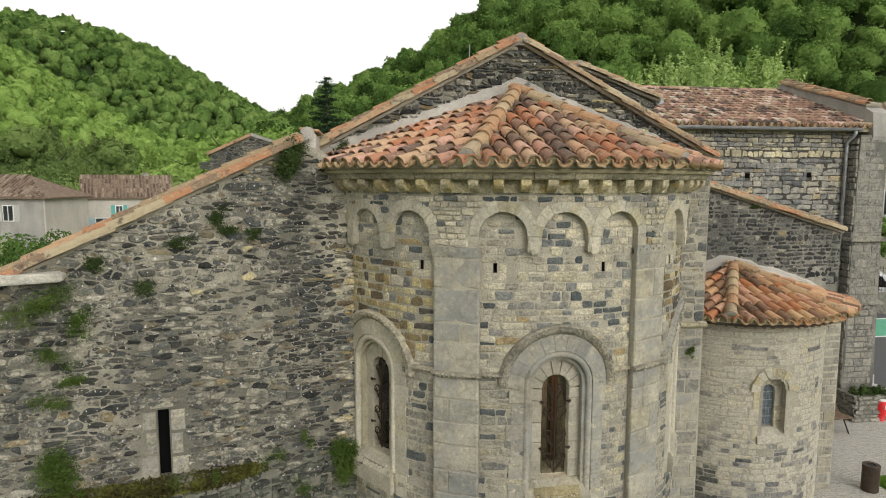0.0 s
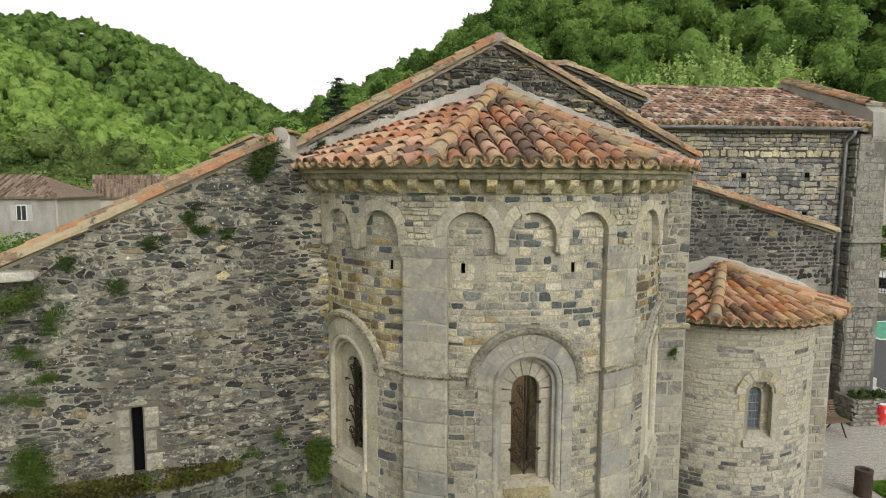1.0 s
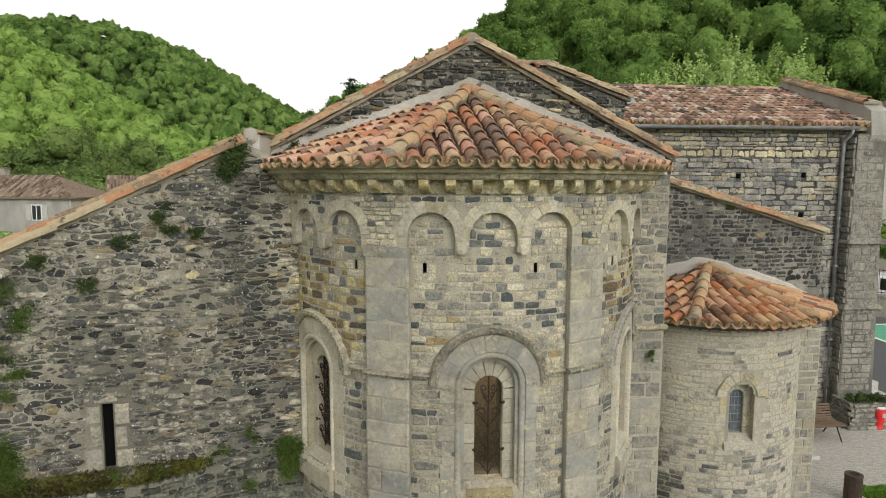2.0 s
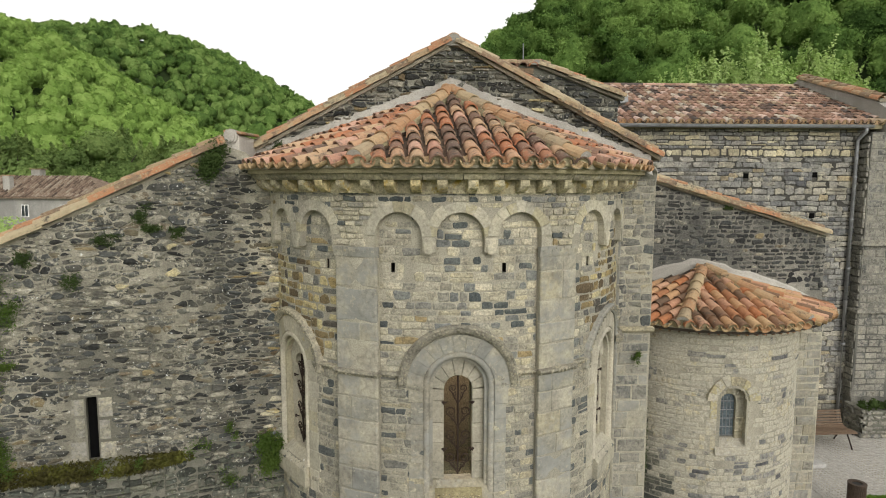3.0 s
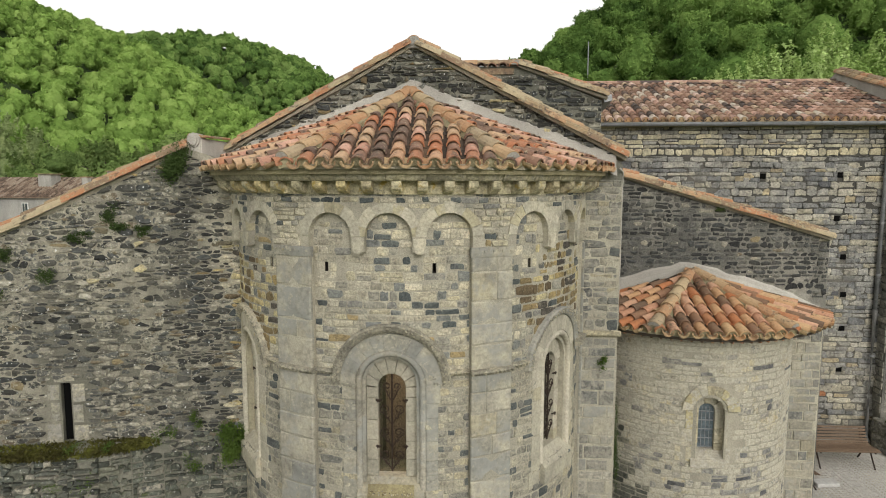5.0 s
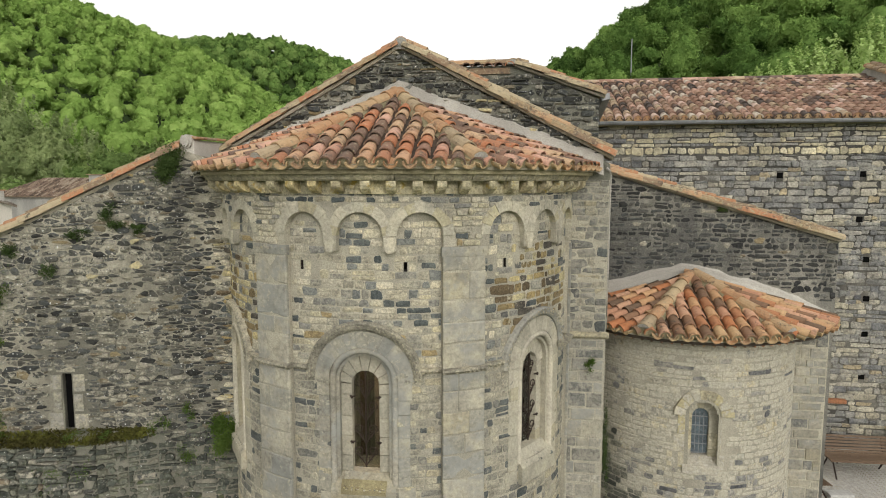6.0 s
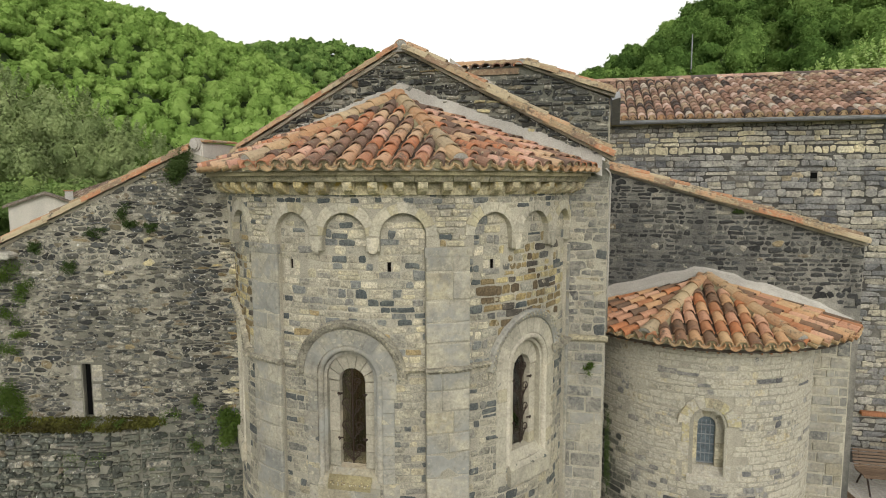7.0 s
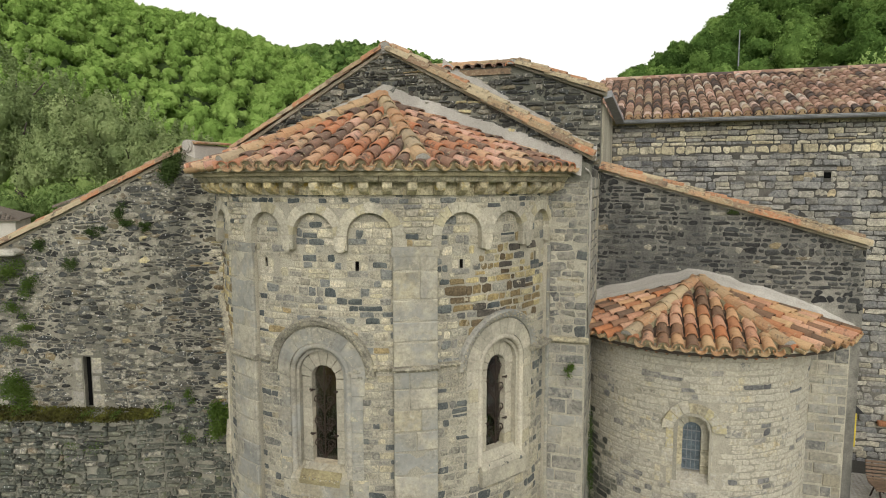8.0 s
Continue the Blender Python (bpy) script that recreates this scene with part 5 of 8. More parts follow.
def tile_coping(name, label, p0, p1, inward, material="cope_tile", bed="cope_mortar", width=0.3, layers=2, group=""):
    """Canal tiles laid one after another up a sloping wall top from p0 to p1, on a bed that shows below them. inward: across the wall."""
    cope = thing(name, label, "coping", group=group)
    p0, p1, inward = Vector(p0), Vector(p1), Vector(inward).normalized()
    way = p1 - p0
    L = way.length
    up = inward.cross(way).normalized()
    if up.z < 0:
        up = -up
    m = slope_pose(p0, -way, up)
    s = Soup()
    n = max(4, int(L / 0.35))
    sx = 1 if (m.to_3x3() @ Vector((1, 0, 0))).dot(inward) > 0 else -1
    pr = [(-0.02, -0.06), (-0.04, -0.015), (0.05, 0.03), (width, 0.03), (width, -0.06)]
    for i in range(n + 1):
        s.v += [m @ Vector((sx * (x + (RNG.uniform(-0.01, 0.01) if x < 0.1 else 0)), L * i / n, z + RNG.uniform(-0.006, 0.006))) for x, z in pr]
    for i in range(n):
        s.f += [(i * 5 + j, i * 5 + 5 + j, i * 5 + 5 + (j + 1) % 5, i * 5 + (j + 1) % 5) for j in range(5)]
    s.f += [(0, 1, 2, 3, 4), tuple(n * 5 + j for j in (4, 3, 2, 1, 0))]
    child("bed", s.mesh("bed", bed), cope)
    for layer in range(layers):
        t = 0.1 * layer
        while t < L - 0.1:
            k = min(1.0, (L - t) / 0.5)
            child("tile", tile_mesh(material, "cope"), cope, m @ pose(sx * (0.0 + 0.15 * layer), t, 0.0 + 0.06 * layer, -2.2 + RNG.uniform(-1.5, 1.5), RNG.uniform(-4, 4), RNG.uniform(-1.5, 1.5)) @ Matrix.Diagonal((1, k, 1, 1)))
            t += 0.40
    return cope


def face(wall, m, name, kind, layout, material, depth, proud, rng, limit=300, rank=None, tilt=2.0):
    stones = []
    for u, z, w, h in layout:
        mat = material(u, z) if callable(material) else material
        mm = m @ Matrix.Translation((u, -proud + rng.uniform(-0.5, 0.5) * proud, z)) @ pose(0, 0, 0, rng.uniform(-tilt, tilt), rng.uniform(-tilt, tilt) * 1.6, rng.uniform(-tilt, tilt))
        stones.append((mm, w, depth, h, mat, rank(u, z) if rank else 0))
    lay(wall, name, kind, stones, limit)


# left wall: dark rubble, sloping tiled top, a slit window and a mossy ledge
rngL = random.Random(21)
LA, LB = (-7.2, 7.905), (-0.05, 9.735)
LLEN = math.hypot(LB[0] - LA[0], LB[1] - LA[1])


def lw_u(x):
    return (x - LA[0]) / (LB[0] - LA[0]) * LLEN


def lw_top(u):
    x = LA[0] + u / LLEN * (LB[0] - LA[0])
    return 7.60 + (x + 0.85) * 0.505 - (0.0 if x < -0.85 else (x + 0.85) * 0.75)


U_SLIT = lw_u(-2.825)
left_wall, LM = flat_wall("wall_left", "dark rubble stone wall with pale mortar and a sloping top", LA, LB,
                          [(0, -0.2), (LLEN, -0.2), (LLEN, lw_top(lw_u(-0.85)) - 0.55), (lw_u(-0.55), lw_top(lw_u(-0.85)) - 0.1), (lw_u(-0.85), lw_top(lw_u(-0.85))), (0, lw_top(0))], 0.6, "rubble_mortar",
                          holes=((U_SLIT - 0.075, 2.80, U_SLIT + 0.075, 3.80),))


def keep_left(u, z, w, h):
    if z < 2.45:
        return False
    if w > 0.11 and math.sin(u * 2.3 + 1) * math.sin(z * 1.9 + u * 0.7) > 0.35 and rngL.random() < 0.15:
        return False
    if abs(u - U_SLIT) < 0.25 + w / 2 and 2.70 < z < 3.86:
        return False
    return True


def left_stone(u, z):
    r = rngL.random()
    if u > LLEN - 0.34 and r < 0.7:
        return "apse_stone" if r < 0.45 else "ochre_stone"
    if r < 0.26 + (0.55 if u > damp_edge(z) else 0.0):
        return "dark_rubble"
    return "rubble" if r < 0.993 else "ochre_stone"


TOP_EDGE = [(lw_u(-0.85), lw_top(lw_u(-0.85)) + 0.03, -0.45, 1.0), (lw_u(-0.85), lw_top(lw_u(-0.85)) - 0.1, 0.45, 1.0), (LLEN, 3, 1, 0)]
TOP_EDGE[0] = (*TOP_EDGE[0][:2], -(lw_top(2.0) - lw_top(1.0)), 1.0)
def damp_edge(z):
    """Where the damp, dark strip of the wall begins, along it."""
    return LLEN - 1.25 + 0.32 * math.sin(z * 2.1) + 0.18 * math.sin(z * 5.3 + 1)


cells = rubble_cells(rngL, 2.0, LLEN - 0.7, 2.35, 7.85, 0.18, 0.078, lambda u, z, w, h: keep_left(u, z, w, h) and u < damp_edge(z), 0.022, 0.03, 0.45, TOP_EDGE, (0.1, 0.28), (0.40, 0.36), 0.5)
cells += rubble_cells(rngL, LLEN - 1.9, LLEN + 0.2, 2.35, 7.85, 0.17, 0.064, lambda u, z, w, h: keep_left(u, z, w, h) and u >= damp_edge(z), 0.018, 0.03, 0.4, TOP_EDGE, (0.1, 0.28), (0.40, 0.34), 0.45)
chips = rubble_cells(rngL, 2.0, LLEN, 2.45, 7.6, 0.10, 0.05, keep_left, 0.016, 0.62, 0.3, TOP_EDGE, (0.1, 0.3))
rubble_face(left_wall, LM, "chip", chips, lambda u, z: "rubble" if rngL.random() < 0.6 else "dark_rubble", rngL, 0.03, 0.006, 0, None, 1.5, "chip_rest")
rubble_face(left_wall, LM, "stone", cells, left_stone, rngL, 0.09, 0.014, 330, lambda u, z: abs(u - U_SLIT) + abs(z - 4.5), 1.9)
# pale dressed frame of the slit
slit = thing("window_4", "narrow slit window framed in pale dressed stone", "window", "structure")
for u0, z0, u1, z1 in ((-0.33, 2.80, -0.075, 3.14), (-0.26, 3.145, -0.075, 3.50), (-0.30, 3.505, -0.075, 3.80), (0.075, 2.80, 0.34, 3.10), (0.075, 3.105, 0.27, 3.45), (0.075, 3.455, 0.31, 3.80), (-0.19, 3.805, 0.16, 3.99), (-0.34, 2.68, 0.35, 2.795)):
    s = Soup()
    s.box(U_SLIT + u0 + 0.003, -0.008 - RNG.uniform(0, 0.008), z0 + 0.002, U_SLIT + u1 - 0.003, 0.3, z1 - 0.002)
    child("block", bevelled(s.mesh("block", "slit_stone"), 0.022, 2), slit, LM)
# black plate just behind the face, painted as the slit's dark depth
s = Soup()
s.box(U_SLIT - 0.074, 0.10, 2.81, U_SLIT + 0.074, 0.16, 3.79)
child("dark_inside", s.mesh("dark_inside", "hole_black"), slit, LM)
# ledge and the thicker wall below it
ledge = thing("wall_lower_left", "lower rubble wall standing proud under a mossy ledge", "wall", "structure")
UL0, UL1 = 0.0, lw_u(-1.3)
s = Soup()
n = 24
for i in range(n + 1):
    u = UL0 + (UL1 - UL0) * i / n
    fade = min(1.0, (UL1 - u) / 1.1)
    out = 0.31 * fade
    s.v += [Vector((u, 0.02, 2.80 - 0.04 * (1 - fade))), Vector((u, -out * 0.5, 2.76 + RNG.uniform(-0.02, 0.02))), Vector((u, -out, 2.66 + RNG.uniform(-0.02, 0.02))), Vector((u, -out - 0.005, -0.2)), Vector((u, 0.02, -0.2))]
for i in range(n):
    s.f += [(i * 5 + j, i * 5 + j + 1, i * 5 + j + 6, i * 5 + j + 5) for j in range(4)]
s.f.append(tuple(n * 5 + j for j in range(5)))
child("core", s.mesh("core", "dark_mortar"), ledge, LM)


def proud_at(u):
    return 0.34 * min(1.0, max(0.0, (UL1 - u) / 1.1)) + 0.04


for j in range(12):
    ua, ub = 1.8 + j * (LLEN - 1.8) / 12, 1.8 + (j + 1) * (LLEN - 1.8) / 12
    k, k1 = proud_at(ua) - 0.03, proud_at(ub) - 0.03
    turn = math.degrees(math.atan2(k - k1, ub - ua))
    cells = coursed_cells(rngL, ua, ub, 0.5, 2.9, (0.07, 0.14), (0.12, 0.40), 0.022, lambda u, z, w, h: True, [(ua, 1, -1, 0), (ub, 1, 1, 0), (ua, 2.68 if ua < UL1 else 2.84, 0, 1)], 0.26, 0.008, 0.04)
    rubble_face(ledge, LM @ pose(ua, -k, 0, 0, 0, turn) @ pose(-ua, 0, 0), "stone", cells, lambda u, z: "damp_rubble" if rngL.random() < 0.85 else "rubble", rngL, 0.12, 0.024, 36, lambda u, z: -z, 1.8)
# slab let into the wall at its outer end
slab = thing("stone_slab", "pale worn stone slab let into the rubble wall", "slab", "structure")
u1 = lw_u(-3.88)
s = Soup()
s.prism([(0.2, 5.66), (u1 - 0.02, 5.74), (u1 + 0.02, 5.80), (u1 - 0.04, 5.86), (0.2, 5.80)], -0.24, 0.05)
child("slab", bevelled(s.mesh("slab", "slab_stone"), 0.02, 2), slab, LM)

a = LM @ Vector((0.0, 0.0, lw_top(0) + 0.06))
b = LM @ Vector((lw_u(-0.83), 0.0, lw_top(lw_u(-0.83)) + 0.06))
tile_coping("wall_coping", "sloping coping of overlapping orange canal tiles on mortar", a, b, LM.to_3x3() @ Vector((0, 1, 0)), width=0.55)

# gable over the apse
GX, GZ, GY = 2.725, 9.37, 10.60
GL, GR = -0.95, 6.30
SL = (GZ - 7.47) / (GR - GX)
gable, GM = flat_wall("wall_gable", "gable wall of dark rough stone above the apse roof", (GL, GY), (GR, GY),
                      [(0, -0.2), (GR - GL, -0.2), (GR - GL, 7.36), (GX - GL, GZ), (0, GZ - (GX - GL) * SL)], 0.5, "dark_mortar")
rngG = random.Random(31)


def keep_gable(u, z, w, h):
    x = u + GL
    roof = 8.52 - abs(x - 2.66) * (1.25 / 3.45)
    return z - h / 2 > roof + 0.20


cells = coursed_cells(rngG, 0.0, GR - GL, 6.9, 9.5, (0.045, 0.11), (0.08, 0.28), 0.014, keep_gable, [(GX - GL, GZ, SL, 1), (GX - GL, GZ, -SL, 1), (GR - GL, 7, 1, 0)], 0.3, 0.012, 0.05)
rubble_face(gable, GM, "stone", cells, lambda u, z: "dark_rubble" if rngG.random() < 0.7 else ("rubble" if rngG.random() < 0.85 else "ochre_stone"), rngG, 0.08, 0.03, 300, None, 2.0)
s = Soup()
s.box(5.43, GY - 0.004, -0.2, GR - 0.002, GY + 0.2, 7.1)
child("pier_core", s.mesh("pier_core", "apse_mortar"), gable)
cells = coursed_cells(rngG, 5.42 - GL, GR - GL, 4.48, 7.15, (0.09, 0.20), (0.14, 0.42), 0.013, lambda *c: True, [(5.42 - GL, 5, -1, 0), (GR - GL - 0.01, 5, 1, 0), (0, 7.1, 0, 1)], 0.16, 0.004, 0.04)
rubble_face(gable, GM, "stone", cells, lambda u, z: rngG.choice(("grey_limestone", "pier_stone", "pier_stone")), rngG, 0.06, 0.012, 120, None, 0.8, "stone_rest", 0.008)
layout = courses(rngG, 5.42 - GL, GR - GL - 0.02, 0.3, 4.42, (0.16, 0.30), (0.3, 0.6), 0.010, lambda u, z, w, h: True, 0.002)
face(gable, GM, "block", "dressed", layout, lambda u, z: "pier_stone" if rngG.random() < 0.6 else "ashlar", 0.05, 0.014, rngG, 120, None, 0.4)
# grey mortar flashing where the roof meets the gable
s = Soup()
pts_u, pts_l = [], []
for i in range(33):
    x = GL + 0.1 + (GR - 0.12 - GL - 0.1) * i / 32
    roof = 8.52 - abs(x - 2.66) * (1.27 / 3.45)
    j = RNG.uniform(-0.025, 0.03)
    s.v += [Vector((x, GY + 0.01, roof + 0.31 + j)), Vector((x, GY - 0.035, roof + 0.27 + j)), Vector((x, GY - 0.07, roof + 0.10)), Vector((x, GY - 0.16, roof - 0.05))]
for i in range(32):
    s.f += [(i * 4 + j, i * 4 + j + 1, i * 4 + j + 5, i * 4 + j + 4) for j in range(3)]
child("flashing", s.mesh("flashing", "pale_mortar"), gable, None, "grey mortar flashing along the roof line")
s = Soup()
s.prism([(0.0, 0.0), (0.0, 0.07), (-0.06, 0.055), (-0.075, 0.0), (-0.05, -0.03), (0, -0.05)], 0, 0.95)
child("string_course", bevelled(s.mesh("string_course", "cornice_stone"), 0.008), gable, pose(5.4, GY - 0.005, 4.41) @ pose(0, 0, 0, 0, 0, -90) @ pose(0, 0, 0, 0, 0, 0) @ Matrix.Diagonal((-1, 1, 1, 1)))
for sx, x_end in ((1, GR + 0.06), (-1, GL + 0.1)):
    z_end = GZ - abs(x_end - GX) * SL + 0.05
    tile_coping("rake_coping", "rake of weathered canal tiles along the gable", (x_end, GY - 0.05, z_end), (GX + sx * 0.03, GY - 0.05, GZ + 0.05), (0, 1, 0), width=0.55)
ridge_cap = thing("ridge_cap", "terracotta ridge tile closed with grey mortar at the gable top", "tile")
child("tile", tile_mesh("hip_tile", "hip"), ridge_cap, pose(GX, GY - 0.08, GZ + 0.07))
s = Soup()
s.prism([(0.11 * math.cos(math.pi * k / 10), 0.10 * math.sin(math.pi * k / 10)) for k in range(11)] + [(-0.16, -0.10), (0.16, -0.10)], 0.0, 0.1)
child("mortar_plug", s.mesh("mortar_plug", "plaster"), ridge_cap, pose(GX, GY - 0.085, GZ + 0.07))

# plastered block at the gable's foot, with a tile on it
kneeler = thing("kneeler", "narrow white plastered stub wall with a tile cap at the gable foot", "kneeler", "structure")
s = Soup()
s.prism([(-0.11, 7.05), (0.11, 7.05), (0.11, 7.77), (-0.11, 7.80)], 0, 1.02)
child("block", bevelled(s.mesh("block", "lime_plaster"), 0.02, 2), kneeler, pose(-0.76, 9.60, 0))
for k in range(3):
    child("tile", box_mesh("tile", 0.30, 0.36, 0.045, "hip_tile", 0.012), kneeler, pose(-0.75, 9.80 + 0.33 * k, 7.795 + 0.008 * k, 1.5, 6, RNG.uniform(-2, 2)))
s = Soup()
s.prism([(0.105 * math.cos(6.283 * k / 14), 0.125 * math.sin(6.283 * k / 14)) for k in range(14)], 0, 0.3)
child("round_end", bevelled(s.mesh("round_end", "pale_mortar"), 0.03, 2), kneeler, pose(-0.77, 9.53, 7.74), "rounded mortar end")
# crumbled mortar between the stub and the eaves
s = Soup()
s.prism([(-0.14, 6.95), (0.42, 6.95), (0.42, 7.18), (0.24, 7.26), (0.05, 7.34), (-0.12, 7.36)], 0, 0.9)
child("mortar_fill", bevelled(s.mesh("mortar_fill", "cope_mortar"), 0.03, 2), kneeler, pose(-0.72, 9.68, 0), "crumbled mortar beside the eaves")

# the body behind the gable, closed with roofs
body = thing("choir_body", "plain stone body behind the gable", "building", "structure")
s = Soup()
s.prism([(GL, -0.2), (GR, -0.2), (GR, 7.30), (GX, GZ - 0.15), (GL, 7.2)], GY + 0.5, 12.6)
s.prism([(2.6, -0.2), (6.28, -0.2), (6.28, 8.70), (4.5, 9.25), (2.6, 9.3)], 13.3, 17.0)
child("core", s.mesh("core", "nave_mortar"), body)

# second, higher wall further back
SY = 12.92
second, SM = flat_wall("wall_second_gable", "dark stone wall of the higher roof behind", (2.55, SY), (6.30, SY),
                       [(0, 5.0), (3.75, 5.0), (3.75, 8.74), (2.0, 9.46), (0, 9.44)], 0.5, "dark_mortar")
cells = coursed_cells(rngG, 0.0, 3.75, 7.2, 9.6, (0.07, 0.14), (0.14, 0.42), 0.02, lambda u, z, w, h: True, [(2.0, 9.27, 0, 1), (2.0, 9.44, 0.41, 1), (3.75, 8, 1, 0)], 0.25, 0.01, 0.03)
rubble_face(second, SM, "stone", cells, lambda u, z: "dark_rubble" if rngG.random() < 0.75 else "rubble", rngG, 0.09, 0.03, 200, None, 2.0)
s = Soup()
s.box(2.6, SY - 0.05, 9.28, 4.50, SY + 0.2, 9.40)
child("brick_course", s.mesh("brick_course", "cope_tile"), second)
s = Soup()
for i in range(17):
    x = 3.05 + 3.2 * i / 16
    z = 9.56 - (x - 3.12) * 0.585 + RNG.uniform(-0.025, 0.025)
    s.v += [Vector((x, SY + 0.01, z + 0.06)), Vector((x, SY - 0.04, z + 0.03)), Vector((x, SY - 0.10, z - 0.16)), Vector((x, SY - 0.22, z - 0.26))]
for i in range(16):
    s.f += [(i * 4 + j, i * 4 + j + 1, i * 4 + j + 5, i * 4 + j + 4) for j in range(3)]
child("flashing", s.mesh("flashing", "pale_mortar"), second, None, "grey mortar fillet along the roof line")
tile_coping("rake_coping", "rake of weathered canal tiles along the gable", (6.42, SY - 0.06, 8.80), (4.60, SY - 0.06, 9.48), (0, 1, 0), width=0.5)
eave = thing("tile_eave", "row of terracotta canal tile ends along the roof edge", "roof", "structure")
for k in range(9):
    child("tile", tile_mesh("apse_tile"), eave, pose(2.72 + k * 0.222, SY - 0.12, 9.41 + 0.006 * (k % 3), 8, 0, RNG.uniform(-2, 2)))
    child("ridge_tile", tile_mesh("cope_tile", "cope"), eave, slope_pose((2.85 + k * 0.222, SY + 0.22, 9.52), (1, 0, 0), (0, 0, 1))) if k % 2 == 0 else None
child("tile", tile_mesh("hip_tile", "hip"), eave, pose(4.56, SY - 0.13, 9.46))
s = Soup()
s.prism([(0.11 * math.cos(math.pi * k / 10), 0.10 * math.sin(math.pi * k / 10)) for k in range(11)], 0.0, 0.1)
child("mortar_plug", s.mesh("mortar_plug", "plaster"), eave, pose(4.56, SY - 0.125, 9.46))

# return wall between the second gable and the nave, light plaster corner
side = thing("wall_return", "pale mortared return wall up to the eaves", "wall", "structure")
s = Soup()
s.box(5.9, SY + 0.45, 5.0, 6.34, 17.0, 8.66)
child("core", s.mesh("core", "apse_mortar"), side)
valley = thing("zinc_flashing", "grey zinc gutter along the roof verge", "gutter")
s = Soup()
s.add([(6.30, SY - 0.02, 8.83), (6.50, SY - 0.02, 8.86), (6.52, SY - 0.02, 8.74), (6.36, SY - 0.02, 8.70), (6.40, 16.9, 8.66), (6.62, 16.9, 8.70), (6.64, 16.9, 8.56), (6.44, 16.9, 8.54)],
      [(0, 1, 2, 3), (7, 6, 5, 4), (0, 4, 5, 1), (1, 5, 6, 2), (2, 6, 7, 3), (3, 7, 4, 0)])
child("trough", s.mesh("trough", "zinc"), valley)

# shoulder wall over the chapel
shoulder, HM = flat_wall("wall_shoulder", "dark coursed stone wall with a sloping tiled top", (6.0, SY + 0.02), (10.98, SY + 0.02),
                         [(0, -0.2), (4.98, -0.2), (4.98, 5.90), (0.3, 7.28), (0, 7.28)], 0.5, "shoulder_mortar")


def keep_shoulder(u, z, w, h):
    x = u + 6.0
    fl = 5.46 - abs(x - 8.14) * 0.285
    return z - h / 2 > fl - 0.02


cells = coursed_cells(rngG, 0.1, 5.0, 4.6, 7.4, (0.08, 0.14), (0.11, 0.30), 0.020, keep_shoulder, [(0.3, 7.27, 0.2949, 1), (4.97, 6, 1, 0)], 0.26, 0.008, 0.04)
rubble_face(shoulder, HM, "stone", cells, lambda u, z: "shoulder_stone" if rngG.random() < 0.9 else "rubble", rngG, 0.08, 0.012, 300, None, 1.2)
tile_coping("shoulder_coping", "sloping coping of overlapping orange canal tiles on mortar", (11.01, SY - 0.03, 5.95), (6.30, SY - 0.03, 7.36), (0, 1, 0), width=0.55)
s = Soup()
for i in range(25):
    x = 6.3 + 4.55 * i / 24
    top = 5.43 - abs(x - 8.14) * 0.275 - 0.2 * max(0.0, (x - 9.9) / 0.95) + RNG.uniform(-0.03, 0.03)
    roof = 5.22 - abs(x - 8.16) * (0.335 if x < 8.16 else 0.262)
    s.v += [Vector((x, SY + 0.03, top + 0.02)), Vector((x, SY - 0.02, top - 0.03)), Vector((x, SY - 0.04, (top + roof) / 2)), Vector((x, SY - 0.14, roof - 0.03))]
for i in range(24):
    s.f += [(i * 4 + j, i * 4 + j + 1, i * 4 + j + 5, i * 4 + j + 4) for j in range(3)]
child("flashing", s.mesh("flashing", "pale_mortar"), shoulder, None, "pale mortar flashing along the chapel roof")

# return wall from the gable's corner back to the shoulder wall
ret = thing("wall_corner_return", "stone return wall beside the small apse", "wall", "structure")
s = Soup()
s.box(5.85, GY + 0.3, -0.2, GR - 0.002, SY + 0.2, 7.25)
child("core", s.mesh("core", "apse_mortar"), ret)
layout = courses(rngG, 0.02, 2.3, 0.3, 7.2, (0.13, 0.24), (0.24, 0.5), 0.014, lambda u, z, w, h: True, 0.003)
face(ret, pose(GR, GY, 0) @ pose(0, 0, 0, 0, 0, 90), "block", "dressed", layout, lambda u, z: "pier_stone" if rngG.random() < 0.5 else "ashlar", 0.05, 0.012, rngG, 120, None, 0.6)

corner_pipe = thing("corner_pipe", "thin crooked off-white pipe down the stone corner", "pipe")
s = Soup()
s.tube([(6.24, 10.52, 7.30), (6.30, 10.57, 7.24), (6.322, 10.66, 7.16), (6.322, 10.70, 7.02), (6.318, 10.70, 6.4), (6.322, 10.70, 5.6), (6.318, 10.70, 4.52)], 0.017, 8)
child("tube", s.mesh("tube", "pale_mortar", True), corner_pipe)
for z in (6.9, 6.1, 5.2):
    s = Soup()
    s.tube([(6.32, 10.70, z), (6.32, 10.70, z + 0.03)], 0.024, 8)
    child("clip", s.mesh("clip", "pale_mortar"), corner_pipe)

# ---- the small apse ----
HX, HY, HR = 8.10, 12.92, 2.04


def ch_pose(deg, r, z):
    a = radians(deg)
    return Matrix.Translation((HX + r * math.sin(a), HY - r * math.cos(a), z)) @ Matrix.Rotation(a, 4, "Z")


